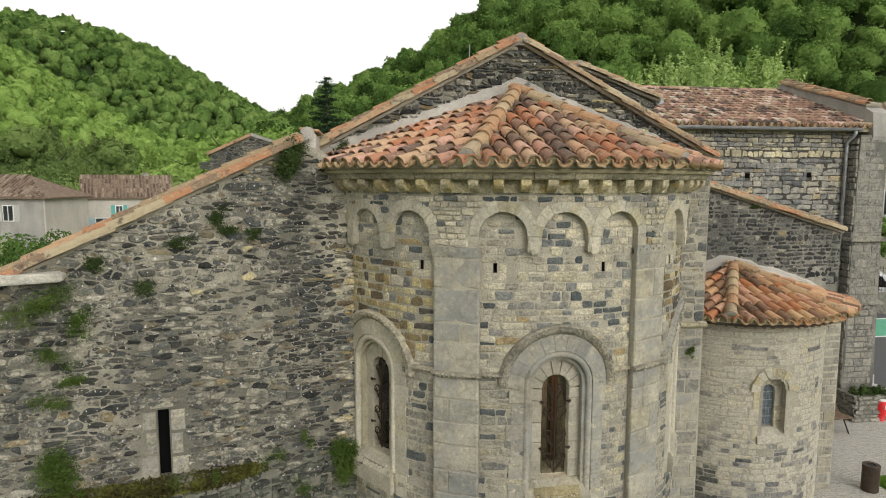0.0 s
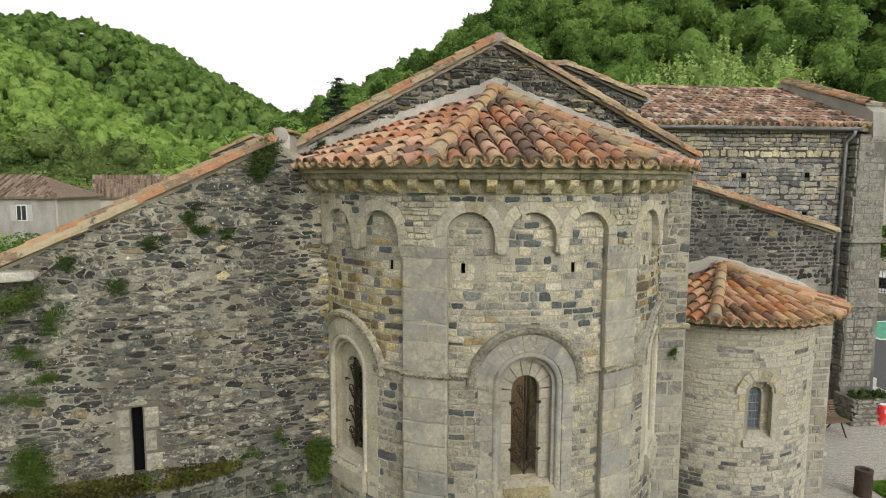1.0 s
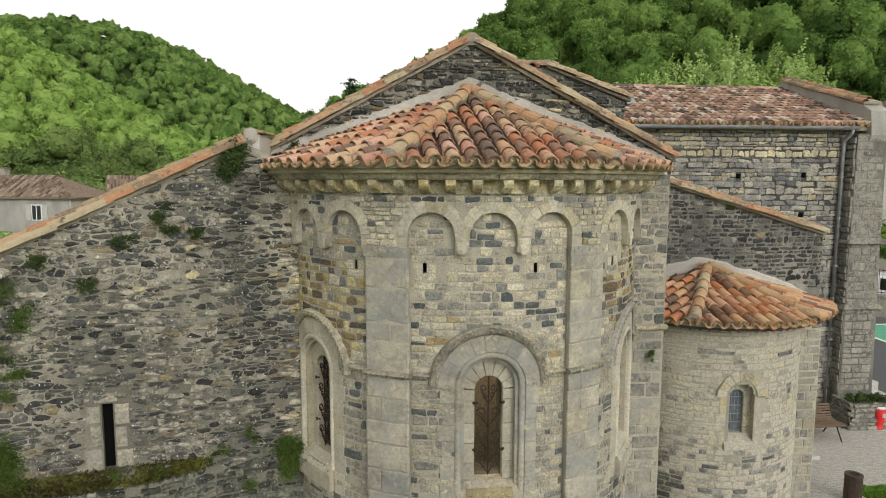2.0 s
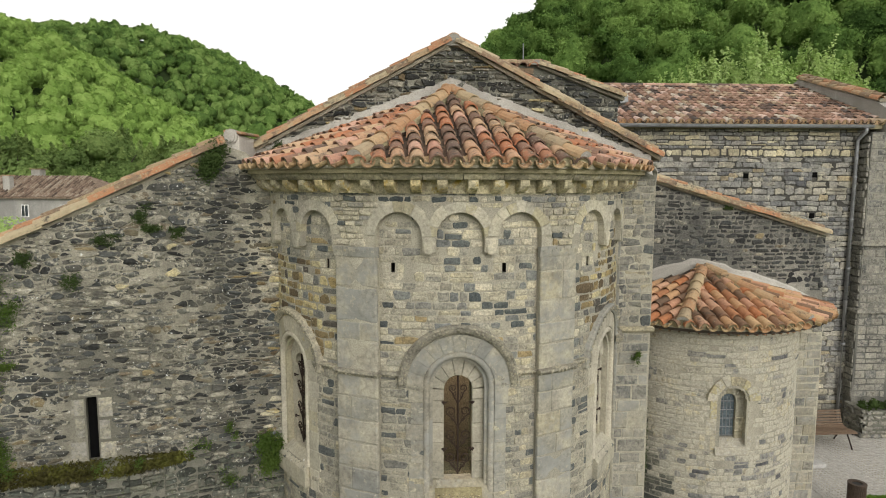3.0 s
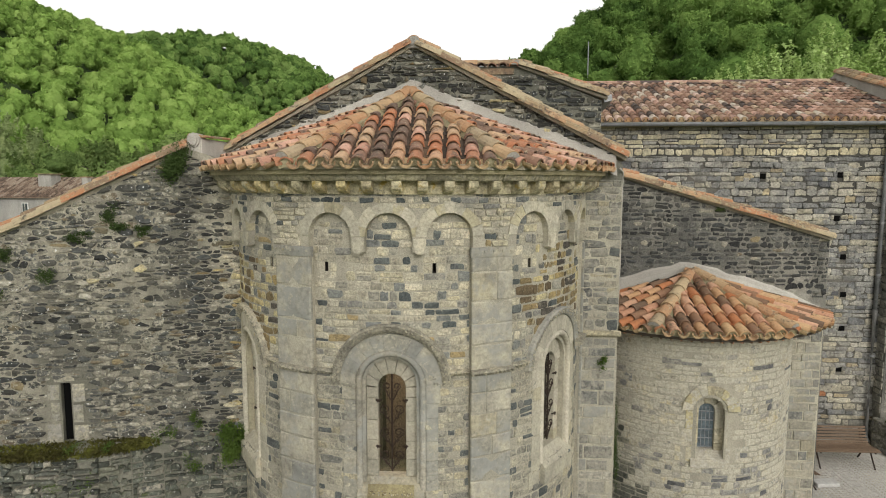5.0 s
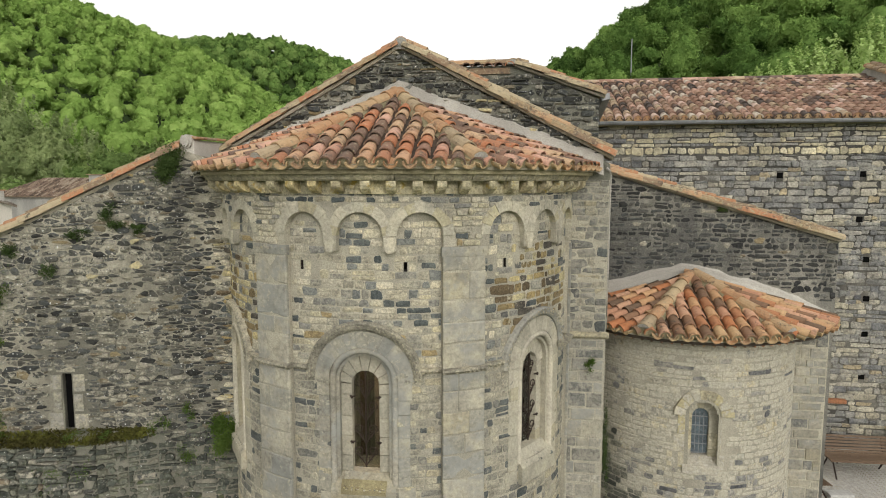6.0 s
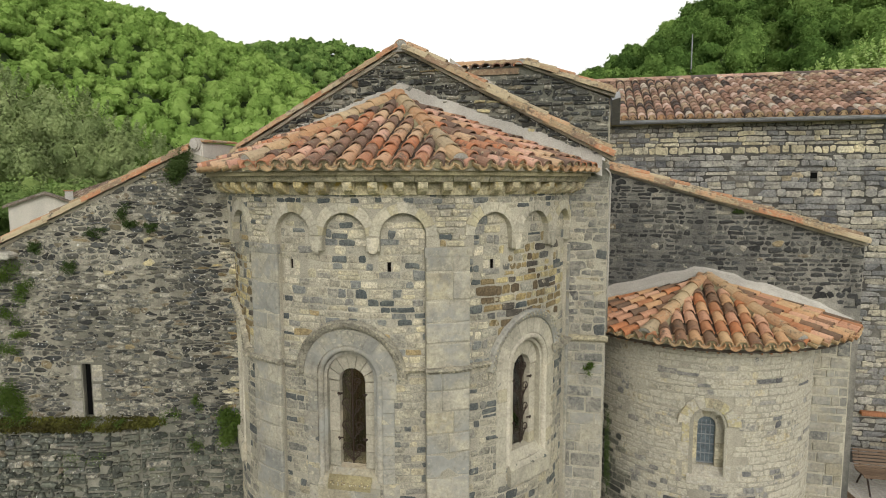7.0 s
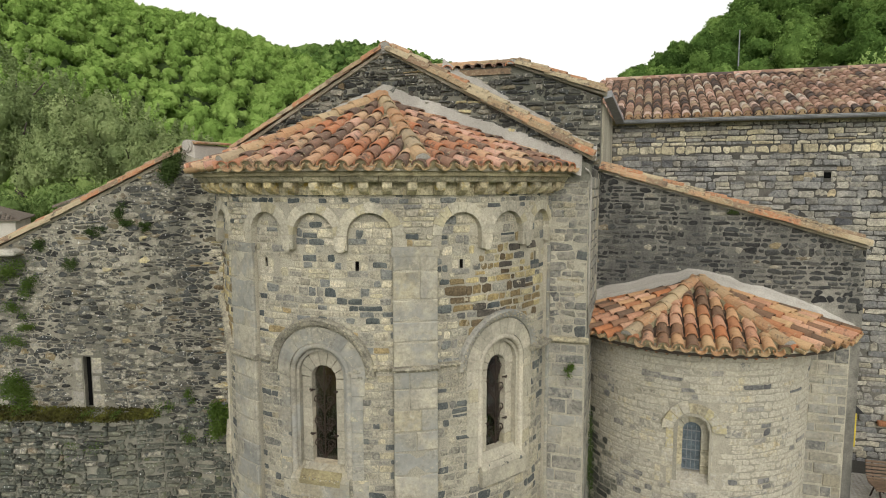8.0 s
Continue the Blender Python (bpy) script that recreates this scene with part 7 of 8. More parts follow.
def crown_leaves(x, y, z, radius, high, count, size, rng, lumps=7, spread=0.40, shade=None, tints=None, inner=0.76, fluff=0.05):
    """Leaf clumps on the skins of several lumps that make a crown; their faces look outwards. shade collects the leafy masses inside."""
    c = rng.normal(size=(lumps, 3)) * spread * radius
    c = np.clip(c, -0.6 * radius, 0.6 * radius) * np.array([1, 1, min(1.0, high / radius)])
    c[0] = 0
    r = rng.uniform(0.40, 0.66, lumps) * radius * min(1.0, (8 / lumps) ** 0.4)
    r[0] = 0.64 * radius
    pick = rng.choice(lumps, count, p=r ** 2 / (r ** 2).sum())
    d = rng.normal(size=(count, 3))
    d[:, 2] = np.abs(d[:, 2]) * 0.9 - 0.3
    d /= np.linalg.norm(d, axis=1)[:, None]
    p = c[pick] + d * (r[pick] * rng.normal(1.0, fluff, count))[:, None] * np.array([1, 1, high / radius])
    p += np.array([x, y, z])
    nrm = d + rng.normal(size=(count, 3)) * (0.1 + 3 * fluff)
    nrm /= np.linalg.norm(nrm, axis=1)[:, None]
    a = np.cross(nrm, rng.normal(size=(count, 3)))
    a /= np.linalg.norm(a, axis=1)[:, None]
    b = np.cross(nrm, a)
    s = size * rng.uniform(0.6, 1.4, (count, 1))
    hue = np.clip(0.62 * rng.random() + rng.uniform(0, 0.38, lumps), 0, 1)
    if tints is not None:
        tints.append(hue[pick])
    if shade is not None:
        for k in range(lumps):
            shade.append((hue[k], ICO_V * rng.uniform(0.86, 1.08, (len(ICO_V), 1)) * np.array([r[k], r[k], r[k] * high / radius]) * inner + c[k] + np.array([x, y, z])))
    return np.stack([p - a * s - b * s * 0.5, p + a * s - b * s * 0.5, p + b * s * 0.9], 1).reshape(-1, 3)


def shade_mesh(name, shade, material):
    """The leafy masses inside a crown, one lump each."""
    v = np.concatenate([b for _, b in shade])
    f = (ICO_F[None] + len(ICO_V) * np.arange(len(shade))[:, None, None]).reshape(-1, 3)
    me = mesh_of(name, v.tolist(), f.tolist(), material, True)
    set_tint(me, np.array([a for a, _ in shade]))
    return me


def woods(name, label, table, d0, d1, cell, radius, leaves, size, material, az_range, near=0.0, level=2, boughs=14, loose=0.06, scatter=0.3):
    """A wood on a hill: too many trees to count. leaves: sprays on each crown; size: theirs for each metre of distance."""
    shapes = [crown_shape(NRNG, level, boughs) for _ in range(10)]
    verts, tris, tints, sprays, spray_tints, base = [], [], [], [], [], 0
    d = d0 + near
    while d < d1 * 1.01:
        step = math.degrees(cell / d)
        for a in np.arange(az_range[0], az_range[1], step):
            aa, dd = a + NRNG.uniform(-0.48, 0.48) * step, d + NRNG.uniform(-0.5, 0.5) * cell
            z = float(hill_height(table, d0, d1, aa, min(dd, d1)))
            r = radius * NRNG.choice([0.62, 0.78, 0.92, 1.05, 1.35])
            high = r * NRNG.uniform(0.95, 1.5)
            way, v, f = shapes[NRNG.integers(0, 10)]
            spin = NRNG.uniform(0, 6.283)
            turn = np.array([[math.cos(spin), -math.sin(spin), 0], [math.sin(spin), math.cos(spin), 0], [0, 0, 1]])
            middle = np.array([dd * math.sin(radians(aa)), dd * math.cos(radians(aa)), z + r * 0.45 + NRNG.uniform(-1.6, 3.2) * radius / 6])
            span = np.array([r * NRNG.uniform(0.8, 1.3), r * NRNG.uniform(0.8, 1.3), high])
            put = (v * span @ turn.T) * 0.93 + middle
            hue = np.clip(NRNG.normal(0.52, 0.3), 0, 1)
            verts.append(put)
            tris.append(f + base)
            tints.append(np.clip(hue + NRNG.normal(0, 0.05, len(v)), 0, 1))
            base += len(v)
            # leaf sprays all over the boughs, some standing off
            n = int(leaves * (r / radius) ** 2)
            pick = f[NRNG.integers(0, len(f), n)]
            w = NRNG.dirichlet((1, 1, 1), n)[:, :, None]
            out = (way[pick] * w).sum(1) @ turn.T
            p = (put[pick] * w).sum(1) + out * (np.abs(NRNG.normal(0, loose, n)) * r)[:, None]
            nrm = out + NRNG.normal(0, scatter, (n, 3))
            nrm /= np.linalg.norm(nrm, axis=1)[:, None]
            e = np.cross(nrm, NRNG.normal(size=(n, 3)))
            e /= np.linalg.norm(e, axis=1)[:, None]
            g = np.cross(nrm, e)
            s = size * dd * NRNG.uniform(0.6, 1.4, (n, 1))
            sprays.append(np.stack([p - e * s - g * s * 0.5, p + e * s - g * s * 0.5, p + g * s * 0.9], 1).reshape(-1, 3))
            spray_tints.append(np.repeat(np.clip(hue + NRNG.normal(0.03, 0.11, n), 0, 1), 3))
        d += cell * 0.92
    ob = tagged(new(name, tri_mesh(name, np.concatenate(verts), np.concatenate(tris), material, np.concatenate(tints))), label, "woods", kind="stuff")
    sprays = np.concatenate(sprays)
    child("leaf_sprays", tri_mesh("leaf_sprays", sprays, np.arange(len(sprays)), material, np.concatenate(spray_tints), False), ob)["kind"] = "stuff"
    return ob


FAR = [(-60, 11.0), (-40, 11.4), (-31, 11.4), (-27, 11.85), (-22.5, 11.9), (-20, 11.5), (-17, 10.3), (-14.4, 9.0), (-11.3, 7.5), (-8.1, 5.8), (-5, 4.2), (0, 2.5), (8, 1.5)]
SPUR = [(-100, 13.0), (-70, 14.5), (-48, 14.6), (-42, 13.9), (-38.9, 13.6), (-35, 12.6), (-32, 11.7), (-28.5, 10.3), (-24, 7.8), (-20, 5.6), (-15, 3.6), (-10, 2.0), (-4, 1.0)]
RIGHT = [(-9, 4.0), (-6, 5.2), (-3.7, 6.6), (0.3, 8.4), (3.3, 9.8), (6.3, 11.2), (7.8, 12.4), (10.9, 14.0), (14, 15.2), (20, 17.5), (30, 19), (45, 19), (60, 17), (90, 12)]
hill("hill_far", "wooded far hill above the valley", FAR, 300, 720, "shaded_hill_soil")
hill("hill_spur", "wooded spur that falls to the valley", SPUR, 190, 520, "shaded_hill_soil")
hill("hill_near", "steep wooded hill behind the church", RIGHT, 85, 215, "shaded_hill_soil")
woods("far_woods", "dense bright green broadleaf woods on the far hill", FAR, 300, 720, 8.4, 5.2, 150, 0.0020, "ridge_leaf", (-34, 1), 0.0, 2, 16, 0.05)
woods("spur_woods", "dense light green broadleaf woods on the spur", SPUR, 190, 520, 5.7, 3.8, 140, 0.0020, "far_leaf", (-55, -12), 0.0, 2, 14, 0.085, 0.42)
woods("near_woods", "dense dark green woods on the steep hill", RIGHT, 85, 215, 4.8, 3.2, 700, 0.0020, "hill_leaf", (-8, 44), 26, 3, 28, 0.11, 0.6)


def leaf_mesh(name, v, material, tints=None):
    """Three-cornered leaf sprays as one mesh."""
    return tri_mesh(name, v, np.arange(len(v)), material, np.repeat(np.concatenate(tints), 3) if tints else np.full(len(v), 0.5), False)


def shoot_leaves(mid, radius, high, shoots, reach, size, rng, tints):
    """Leafy shoots that stand up and outwards from a crown, each a tapered plume of sprays."""
    out = []
    for _ in range(shoots):
        a, e = rng.uniform(0, 6.283), rng.uniform(-0.35, 1.5)
        d = np.array([math.cos(a) * math.cos(e), math.sin(a) * math.cos(e), math.sin(e)])
        foot = d * np.array([radius, radius, high]) * rng.uniform(0.72, 0.95) + np.array([0, 0, mid])
        way = d * np.array([0.7, 0.7, 0.5]) + np.array([0, 0, 0.75]) + rng.normal(0, 0.16, 3)
        long = reach * rng.uniform(0.5, 1.25)
        n = 90
        k = rng.uniform(0, 1, n) ** 1.3
        p = foot + way * long * k[:, None] + rng.normal(0, 0.16, (n, 3)) * long * (1.12 - k)[:, None]
        nrm = rng.normal(size=(n, 3)) * 0.5 + d
        nrm /= np.linalg.norm(nrm, axis=1)[:, None]
        g = np.cross(nrm, rng.normal(size=(n, 3)))
        g /= np.linalg.norm(g, axis=1)[:, None]
        b = np.cross(nrm, g)
        s = size * rng.uniform(0.6, 1.3, (n, 1))
        out.append(np.stack([p - g * s - b * s * 0.5, p + g * s - b * s * 0.5, p + b * s * 0.9], 1).reshape(-1, 3))
        tints.append(np.clip(rng.uniform(0.35, 0.9) + rng.normal(0, 0.1, n), 0, 1))
    return out


def tree(x, y, height, radius, material, count, size, label, base=0.0, crown_from=0.35, name="tree", lumps=12, seed=0, fluff=0.07, shoots=0, reach=1.0):
    rng = np.random.default_rng(seed + int(abs(x) * 7 + abs(y) * 3))
    t = thing(name, label, "tree")
    t.location = (x, y, base)
    s = Soup()
    lean = rng.normal(size=2) * 0.04 * height
    spine = [(lean[0] * k * k, lean[1] * k * k, height * 0.8 * k) for k in (0, 0.25, 0.5, 0.75, 1.0)]
    s.tube(spine, [height * 0.028 * q for q in (1.3, 0.95, 0.7, 0.45, 0.12)], 8)
    child("trunk", s.mesh("trunk", "bark", True), t)
    for k in range(6):
        a, h = k * 1.05 + rng.uniform(0, 0.6), height * rng.uniform(0.3, 0.62)
        s = Soup()
        q = radius * rng.uniform(0.5, 0.85)
        s.tube([(0, 0, h), (0.4 * q * math.cos(a), 0.4 * q * math.sin(a), h + height * 0.09), (q * math.cos(a), q * math.sin(a), h + height * 0.2)], [height * 0.013, height * 0.009, height * 0.003], 6)
        child("limb", s.mesh("limb", "bark", True), t)
    mid = height * (1 + crown_from) / 2
    shade, tints = [], []
    v = crown_leaves(0, 0, mid, radius, height * (1 - crown_from) / 2 * 0.95, count, size, rng, lumps, 0.42, shade, tints, 0.66, fluff)
    if shoots:
        v = np.concatenate([v] + shoot_leaves(mid, radius * 0.95, height * (1 - crown_from) / 2 * 0.92, shoots, reach, size, rng, tints))
    crown = child("crown", leaf_mesh("crown", v, material, tints), t)
    child("inner_foliage", shade_mesh("inner_foliage", shade, material), crown)
    return t


for x, y, h, r in ((20.4, 48.0, 14.4, 3.0), (23.6, 47.2, 15.8, 3.2), (27.0, 46.2, 16.9, 3.4), (30.6, 46.0, 16.6, 3.3), (33.6, 47.0, 15.6, 3.0)):
    tree(x, y, h, r, "bright_leaf", 12000, 0.11, "tall light green leafy tree behind the nave", seed=2, lumps=30, fluff=0.09, shoots=110, reach=1.4)
for x, y, h, r in ((-121, 114, 34, 12), (-110, 121, 28, 10), (-104, 127, 22, 8), (-98, 132, 17.5, 7), (-128, 106, 38, 12), (-137, 99, 40, 12), (-116, 106, 24, 8)):
    tree(x, y, h, r, "willow_leaf", 15000, 0.31, "broad grey-green willow by the river", crown_from=-0.05, seed=3, lumps=26, fluff=0.05, shoots=50, reach=3.0)
for x, y, h, r in ((-61.7, 136.7, 18.0, 9.0), (-53, 140, 16.2, 7.5), (-69, 133, 15, 7.5), (-78, 128, 15.5, 8), (-88, 122, 14, 8), (-45.5, 143, 11.8, 5.5), (-37, 145, 10, 5)):
    tree(x, y, h, r, "river_leaf" if x != -45.5 else "far_leaf", 11000, 0.32, "broad pale green tree behind the houses", crown_from=-0.05, seed=4, lumps=24, fluff=0.05, shoots=45, reach=2.2)
for x, y, h, r in ((-24, 117.6, 18.5, 6.5), (-19, 118.3, 19.0, 5.5), (-13.9, 119, 20.2, 5.5), (-9.6, 120, 21, 5), (-2.6, 121, 23.5, 5), (2.5, 124, 22, 5.5), (-29, 116, 14, 6)):
    tree(x, y, h, r, "hill_leaf" if x > -12 else "far_leaf", 4000, 0.32, "full green broadleaf tree at the foot of the hill", crown_from=0.1, seed=6, lumps=30)


mast = thing("mast", "thin grey pole standing among the trees on the hill", "pole")
s = Soup()
s.tube([(24.5, 140, 22.0), (24.5, 140, 37.4)], [0.16, 0.10], 8)
child("pole", s.mesh("pole", "zinc"), mast)

# low trees behind the houses, placed to fill the camera's view below the willows
out, shade, tints = [], [], []
for k in range(70):
    a, d = -62 + k * 0.75 + NRNG.uniform(-0.4, 0.4), NRNG.uniform(88, 112)
    r = NRNG.uniform(2.6, 4.6)
    out.append(crown_leaves(d * math.sin(radians(a)), d * math.cos(radians(a)), r * 0.8, r, r * 1.1, 850, 0.25, NRNG, 7, 0.4, shade, tints, 0.62, 0.08))
hedgerow = tagged(new("riverside_scrub", leaf_mesh("riverside_scrub", np.concatenate(out), "river_leaf", tints)), "low grey-green scrub along the river", "scrub", kind="stuff")
child("inner_foliage", shade_mesh("inner_foliage", shade, "river_leaf"), hedgerow)["kind"] = "stuff"


def conifer(x, y, height):
    rng = np.random.default_rng(9)
    t = thing("conifer", "dark spreading cedar standing above the other trees", "tree")
    t.location = (x, y, 0)
    s = Soup()
    s.tube([(0, 0, 0), (0.1, 0, height * 0.5), (0, 0, height)], [0.5, 0.3, 0.04], 8)
    child("trunk", s.mesh("trunk", "bark"), t)
    pts = []
    for k in range(46):
        h = height * (0.4 + 0.6 * (k / 46) ** 0.9) + rng.uniform(-0.3, 0.3)
        reach = (height - h) * 0.36 + 0.5
        a = k * 2.4 + rng.uniform(-0.3, 0.3)
        q = reach * rng.uniform(0.55, 1.25)
        s = Soup()
        s.tube([(0, 0, h), (q * math.cos(a), q * math.sin(a), h + q * 0.05)], [0.06, 0.015], 5)
        child("limb", s.mesh("limb", "bark"), t)
        n = int(45 * q) + 24
        u = rng.uniform(0.1, 1.0, n)
        pts.append(np.stack([u * q * math.cos(a) + rng.normal(0, 0.4, n) * (0.4 + u), u * q * math.sin(a) + rng.normal(0, 0.4, n) * (0.4 + u), h + u * q * 0.05 + rng.normal(0, 0.13, n)], 1))
    pts = np.concatenate(pts)
    v = leaf_cloud(pts, np.full(len(pts), 0.2), rng)
    child("crown", quads_mesh("crown", v, "conifer_leaf"), t)


conifer(-5.6, 112, 25.0)

# ---- houses of the village ----
def house(label, ax, ay, bx, by, deep, eave, ridge, hip=True, wall="render_wall", roof="far_tile", windows=(), chimneys=(), gable_front=False):
    """A house whose front runs from a to b (plan), deep metres behind it. windows: (along, sill, width, height, shutter material or '')."""
    h = thing("house", label, "house")
    a, b = Vector((ax, ay, 0)), Vector((bx, by, 0))
    L = (b - a).length
    m = Matrix.Translation(a) @ Matrix.Rotation(math.atan2(by - ay, bx - ax), 4, "Z")
    h.matrix_basis = m
    s = Soup()
    if gable_front:
        s.prism([(0, -0.1), (L, -0.1), (L, eave), (L / 2, ridge), (0, eave)], 0, deep)
    else:
        s.box(0, 0, -0.1, L, deep, eave)
        if not hip:
            for x0, x1 in ((0, 0.25), (L - 0.25, L)):
                s.add([(x0, 0, eave), (x1, 0, eave), (x1, deep, eave), (x0, deep, eave), (x0, deep / 2, ridge), (x1, deep / 2, ridge)], [(0, 1, 5, 4), (2, 3, 4, 5), (0, 4, 3), (1, 2, 5), (0, 3, 2, 1)])
    child("wall", s.mesh("wall", wall), h)
    o = 0.35
    s = Soup()
    slopes = []
    if gable_front:
        slopes = [[(-o, -o, eave - 0.1), (-o, deep + o, eave - 0.1), (L / 2, deep + o, ridge + 0.1), (L / 2, -o, ridge + 0.1)], [(L + o, deep + o, eave - 0.1), (L + o, -o, eave - 0.1), (L / 2, -o, ridge + 0.1), (L / 2, deep + o, ridge + 0.1)]]
    else:
        i = deep / 2 if hip else -o
        slopes = [[(-o, -o, eave), (L + o, -o, eave), (L - i, deep / 2, ridge + 0.1), (i, deep / 2, ridge + 0.1)], [(L + o, deep + o, eave), (-o, deep + o, eave), (i, deep / 2, ridge + 0.1), (L - i, deep / 2, ridge + 0.1)]]
        if hip:
            slopes += [[(-o, deep + o, eave), (-o, -o, eave), (i, deep / 2, ridge + 0.1)], [(L + o, -o, eave), (L + o, deep + o, eave), (L - i, deep / 2, ridge + 0.1)]]
    for p in slopes:
        n = len(p)
        s.add(p + [(x, y, z - 0.12) for x, y, z in p], [tuple(range(n)), tuple(reversed(range(n, 2 * n)))] + [(k, k + n, (k + 1) % n + n, (k + 1) % n) for k in range(n)])
    child("roof", s.mesh("roof", roof), h)
    # tile rows as real ribs on the two main slopes
    s = Soup()
    for p in slopes[:2]:
        q = [Vector(c) for c in p]
        e = (q[1] - q[0])
        n = int(e.length / 0.3)
        up = ((q[3] + q[2]) / 2 - (q[0] + q[1]) / 2)
        nrm = e.cross(up).normalized() * (1 if e.cross(up).z > 0 else -1)
        for k in range(n):
            t = (k + 0.5) / n
            base = q[0] + e * t
            # clip at the hips
            along = e.normalized()
            t0, t1 = (q[3] - q[0]).dot(along) / e.length, (q[2] - q[0]).dot(along) / e.length
            frac = 1.0
            if t0 > 0.01 and t < t0:
                frac = t / t0
            if t1 < 0.99 and t > t1:
                frac = (1 - t) / (1 - t1)
            dirn = up - along * up.dot(along)
            if frac > 0.05:
                for j in range(5):
                    s.tube([base + dirn * frac * j / 5, base + dirn * frac * (j + 1.02) / 5], [0.10, 0.08], 6, False)
    tagged(child("tile_rest", s.mesh("tile_rest", roof), h), kind="stuff")
    for u, z, w, t, shutter in windows:
        win = child("window", box_mesh("window", w, 0.06, t, "white_paint", 0.01), h, pose(u, -0.02, z))
        child("pane", box_mesh("pane", w - 0.16, 0.02, t - 0.16, "dark_glass"), win, pose(0, -0.035, 0.08))
        child("mullion", box_mesh("mullion", 0.06, 0.04, t - 0.14, "white_paint"), win, pose(0, -0.04, 0.07))
        if shutter:
            for sd in (-1, 1):
                child("shutter", box_mesh("shutter", w * 0.5, 0.05, t, shutter, 0.006), h, pose(u + sd * (w * 0.78), -0.05, z))
    for u, v, z, w, t in chimneys:
        ch = child("chimney", box_mesh("chimney", w, w * 0.8, t, "plaster", 0.02), h, pose(u, v, z))
        child("chimney_cap", box_mesh("chimney_cap", w * 1.25, w, 0.08, "cope_tile", 0.01), ch, pose(0, 0, t))
    return h


house("long village house with a hipped tile roof and grey shutters", -50.9, 57.16, -25.4, 54.4, 6.4, 5.65, 7.4, windows=((22.7, 3.7, 0.9, 1.35, "concrete"), (13.1, 4.0, 0.7, 1.1, ""), (15.8, 4.1, 0.7, 1.0, ""), (18.6, 3.9, 0.7, 1.1, ""), (10.4, 4.0, 0.7, 1.1, "")), chimneys=((16.4, 1.0, 5.9, 0.65, 1.6), (17.3, 3.6, 7.0, 0.9, 1.1), (11.4, 2.0, 6.2, 1.5, 1.6)))
q = tagged(new("stone_facing", box_mesh("stone_facing", 25.4, 0.04, 5.5, "house_stone")), "rough grey stone facing of the long house", "wall", kind="structure")
q.matrix_basis = pose(-38.155, 55.785, 0, 0, 0, -6.17)
house("village house with teal shutters and a tile roof", -26.6, 64.6, -19.4, 67.27, 5.0, 5.35, 7.5, hip=False, windows=((3.0, 3.55, 0.7, 1.05, "teal_paint"), (1.6, 1.9, 1.5, 1.5, "pale_blue_paint")), chimneys=((5.6, 2.6, 6.9, 0.6, 0.9),))
house("small house with a pale gable behind the others", -17.2, 77.0, -13.0, 78.0, 6.0, 6.4, 7.9, hip=False, gable_front=True, chimneys=((1.2, 2.0, 7.4, 0.7, 1.2),))
house("white rendered house with its gable towards the church", -39.0, 39.4, -35.6, 42.9, 8.0, 5.3, 6.15, gable_front=True, roof="old_tile", windows=((3.4, 3.6, 0.5, 0.5, ""),), chimneys=((4.2, 1.0, 5.2, 0.6, 1.2),))
house("low cream house with a dark tile roof", -46.5, 30.5, -40.2, 36.6, 8.0, 4.25, 5.9, roof="old_tile", windows=((5.0, 2.2, 0.8, 1.3, ""), (2.4, 2.2, 0.8, 1.3, "")))

# stone gable of the church's far side
far_gable = thing("far_gable", "stone gable of the church's far side with a white coping", "building")
s = Soup()
s.prism([(-6.9, 0), (-2.8, 0), (-2.8, 8.45), (-5.0, 9.15), (-6.9, 8.25)], 30.4, 34)
child("wall", s.mesh("wall", "dark_mortar"), far_gable)
rngF = random.Random(71)
cells = rubble_cells(rngF, 0.05, 4.05, 6.2, 9.15, 0.3, 0.14, lambda u, z, w, h: z + h / 2 < 9.14 - abs(u - 1.9) * (0.47 if u < 1.9 else 0.32), 0.02, 0.03)
rubble_face(far_gable, pose(-6.9, 30.4, 0), "stone", cells, "dark_rubble", rngF, 0.08, 0.02, 200)
s = Soup()
s.prism([(-5.05, 9.14), (-2.7, 8.40), (-2.7, 8.52), (-5.0, 9.28)], 30.3, 34)
child("coping", s.mesh("coping", "plaster"), far_gable)
s = Soup()
s.prism([(-7.0, 8.22), (-5.0, 9.14), (-5.05, 9.27), (-7.05, 8.34)], 30.25, 34)
child("tile_edge", s.mesh("tile_edge", "cope_tile"), far_gable)


def shrub(name, x, y, z, radius, high, material, count, size, label, seed=0, category="shrub"):
    rng = np.random.default_rng(seed + int(abs(x) * 31 + abs(z) * 17))
    ob = new(name, leaf_mesh(name, crown_leaves(0, 0, 0, radius, high, count, size, rng, 9, 0.42), material))
    ob.location = (x, y, z)
    return tagged(ob, label, category)


for x, y, z, r in ((-19.2, 37.5, 2.9, 2.0), (-17.6, 38.2, 2.3, 1.6), (-21.5, 37, 3.1, 2.1)):
    shrub("garden_shrub", x, y, z, r, r * 0.95, "bright_leaf" if x < -21 else "hill_leaf", 2600, 0.09, "dense dark green garden shrub", 3)

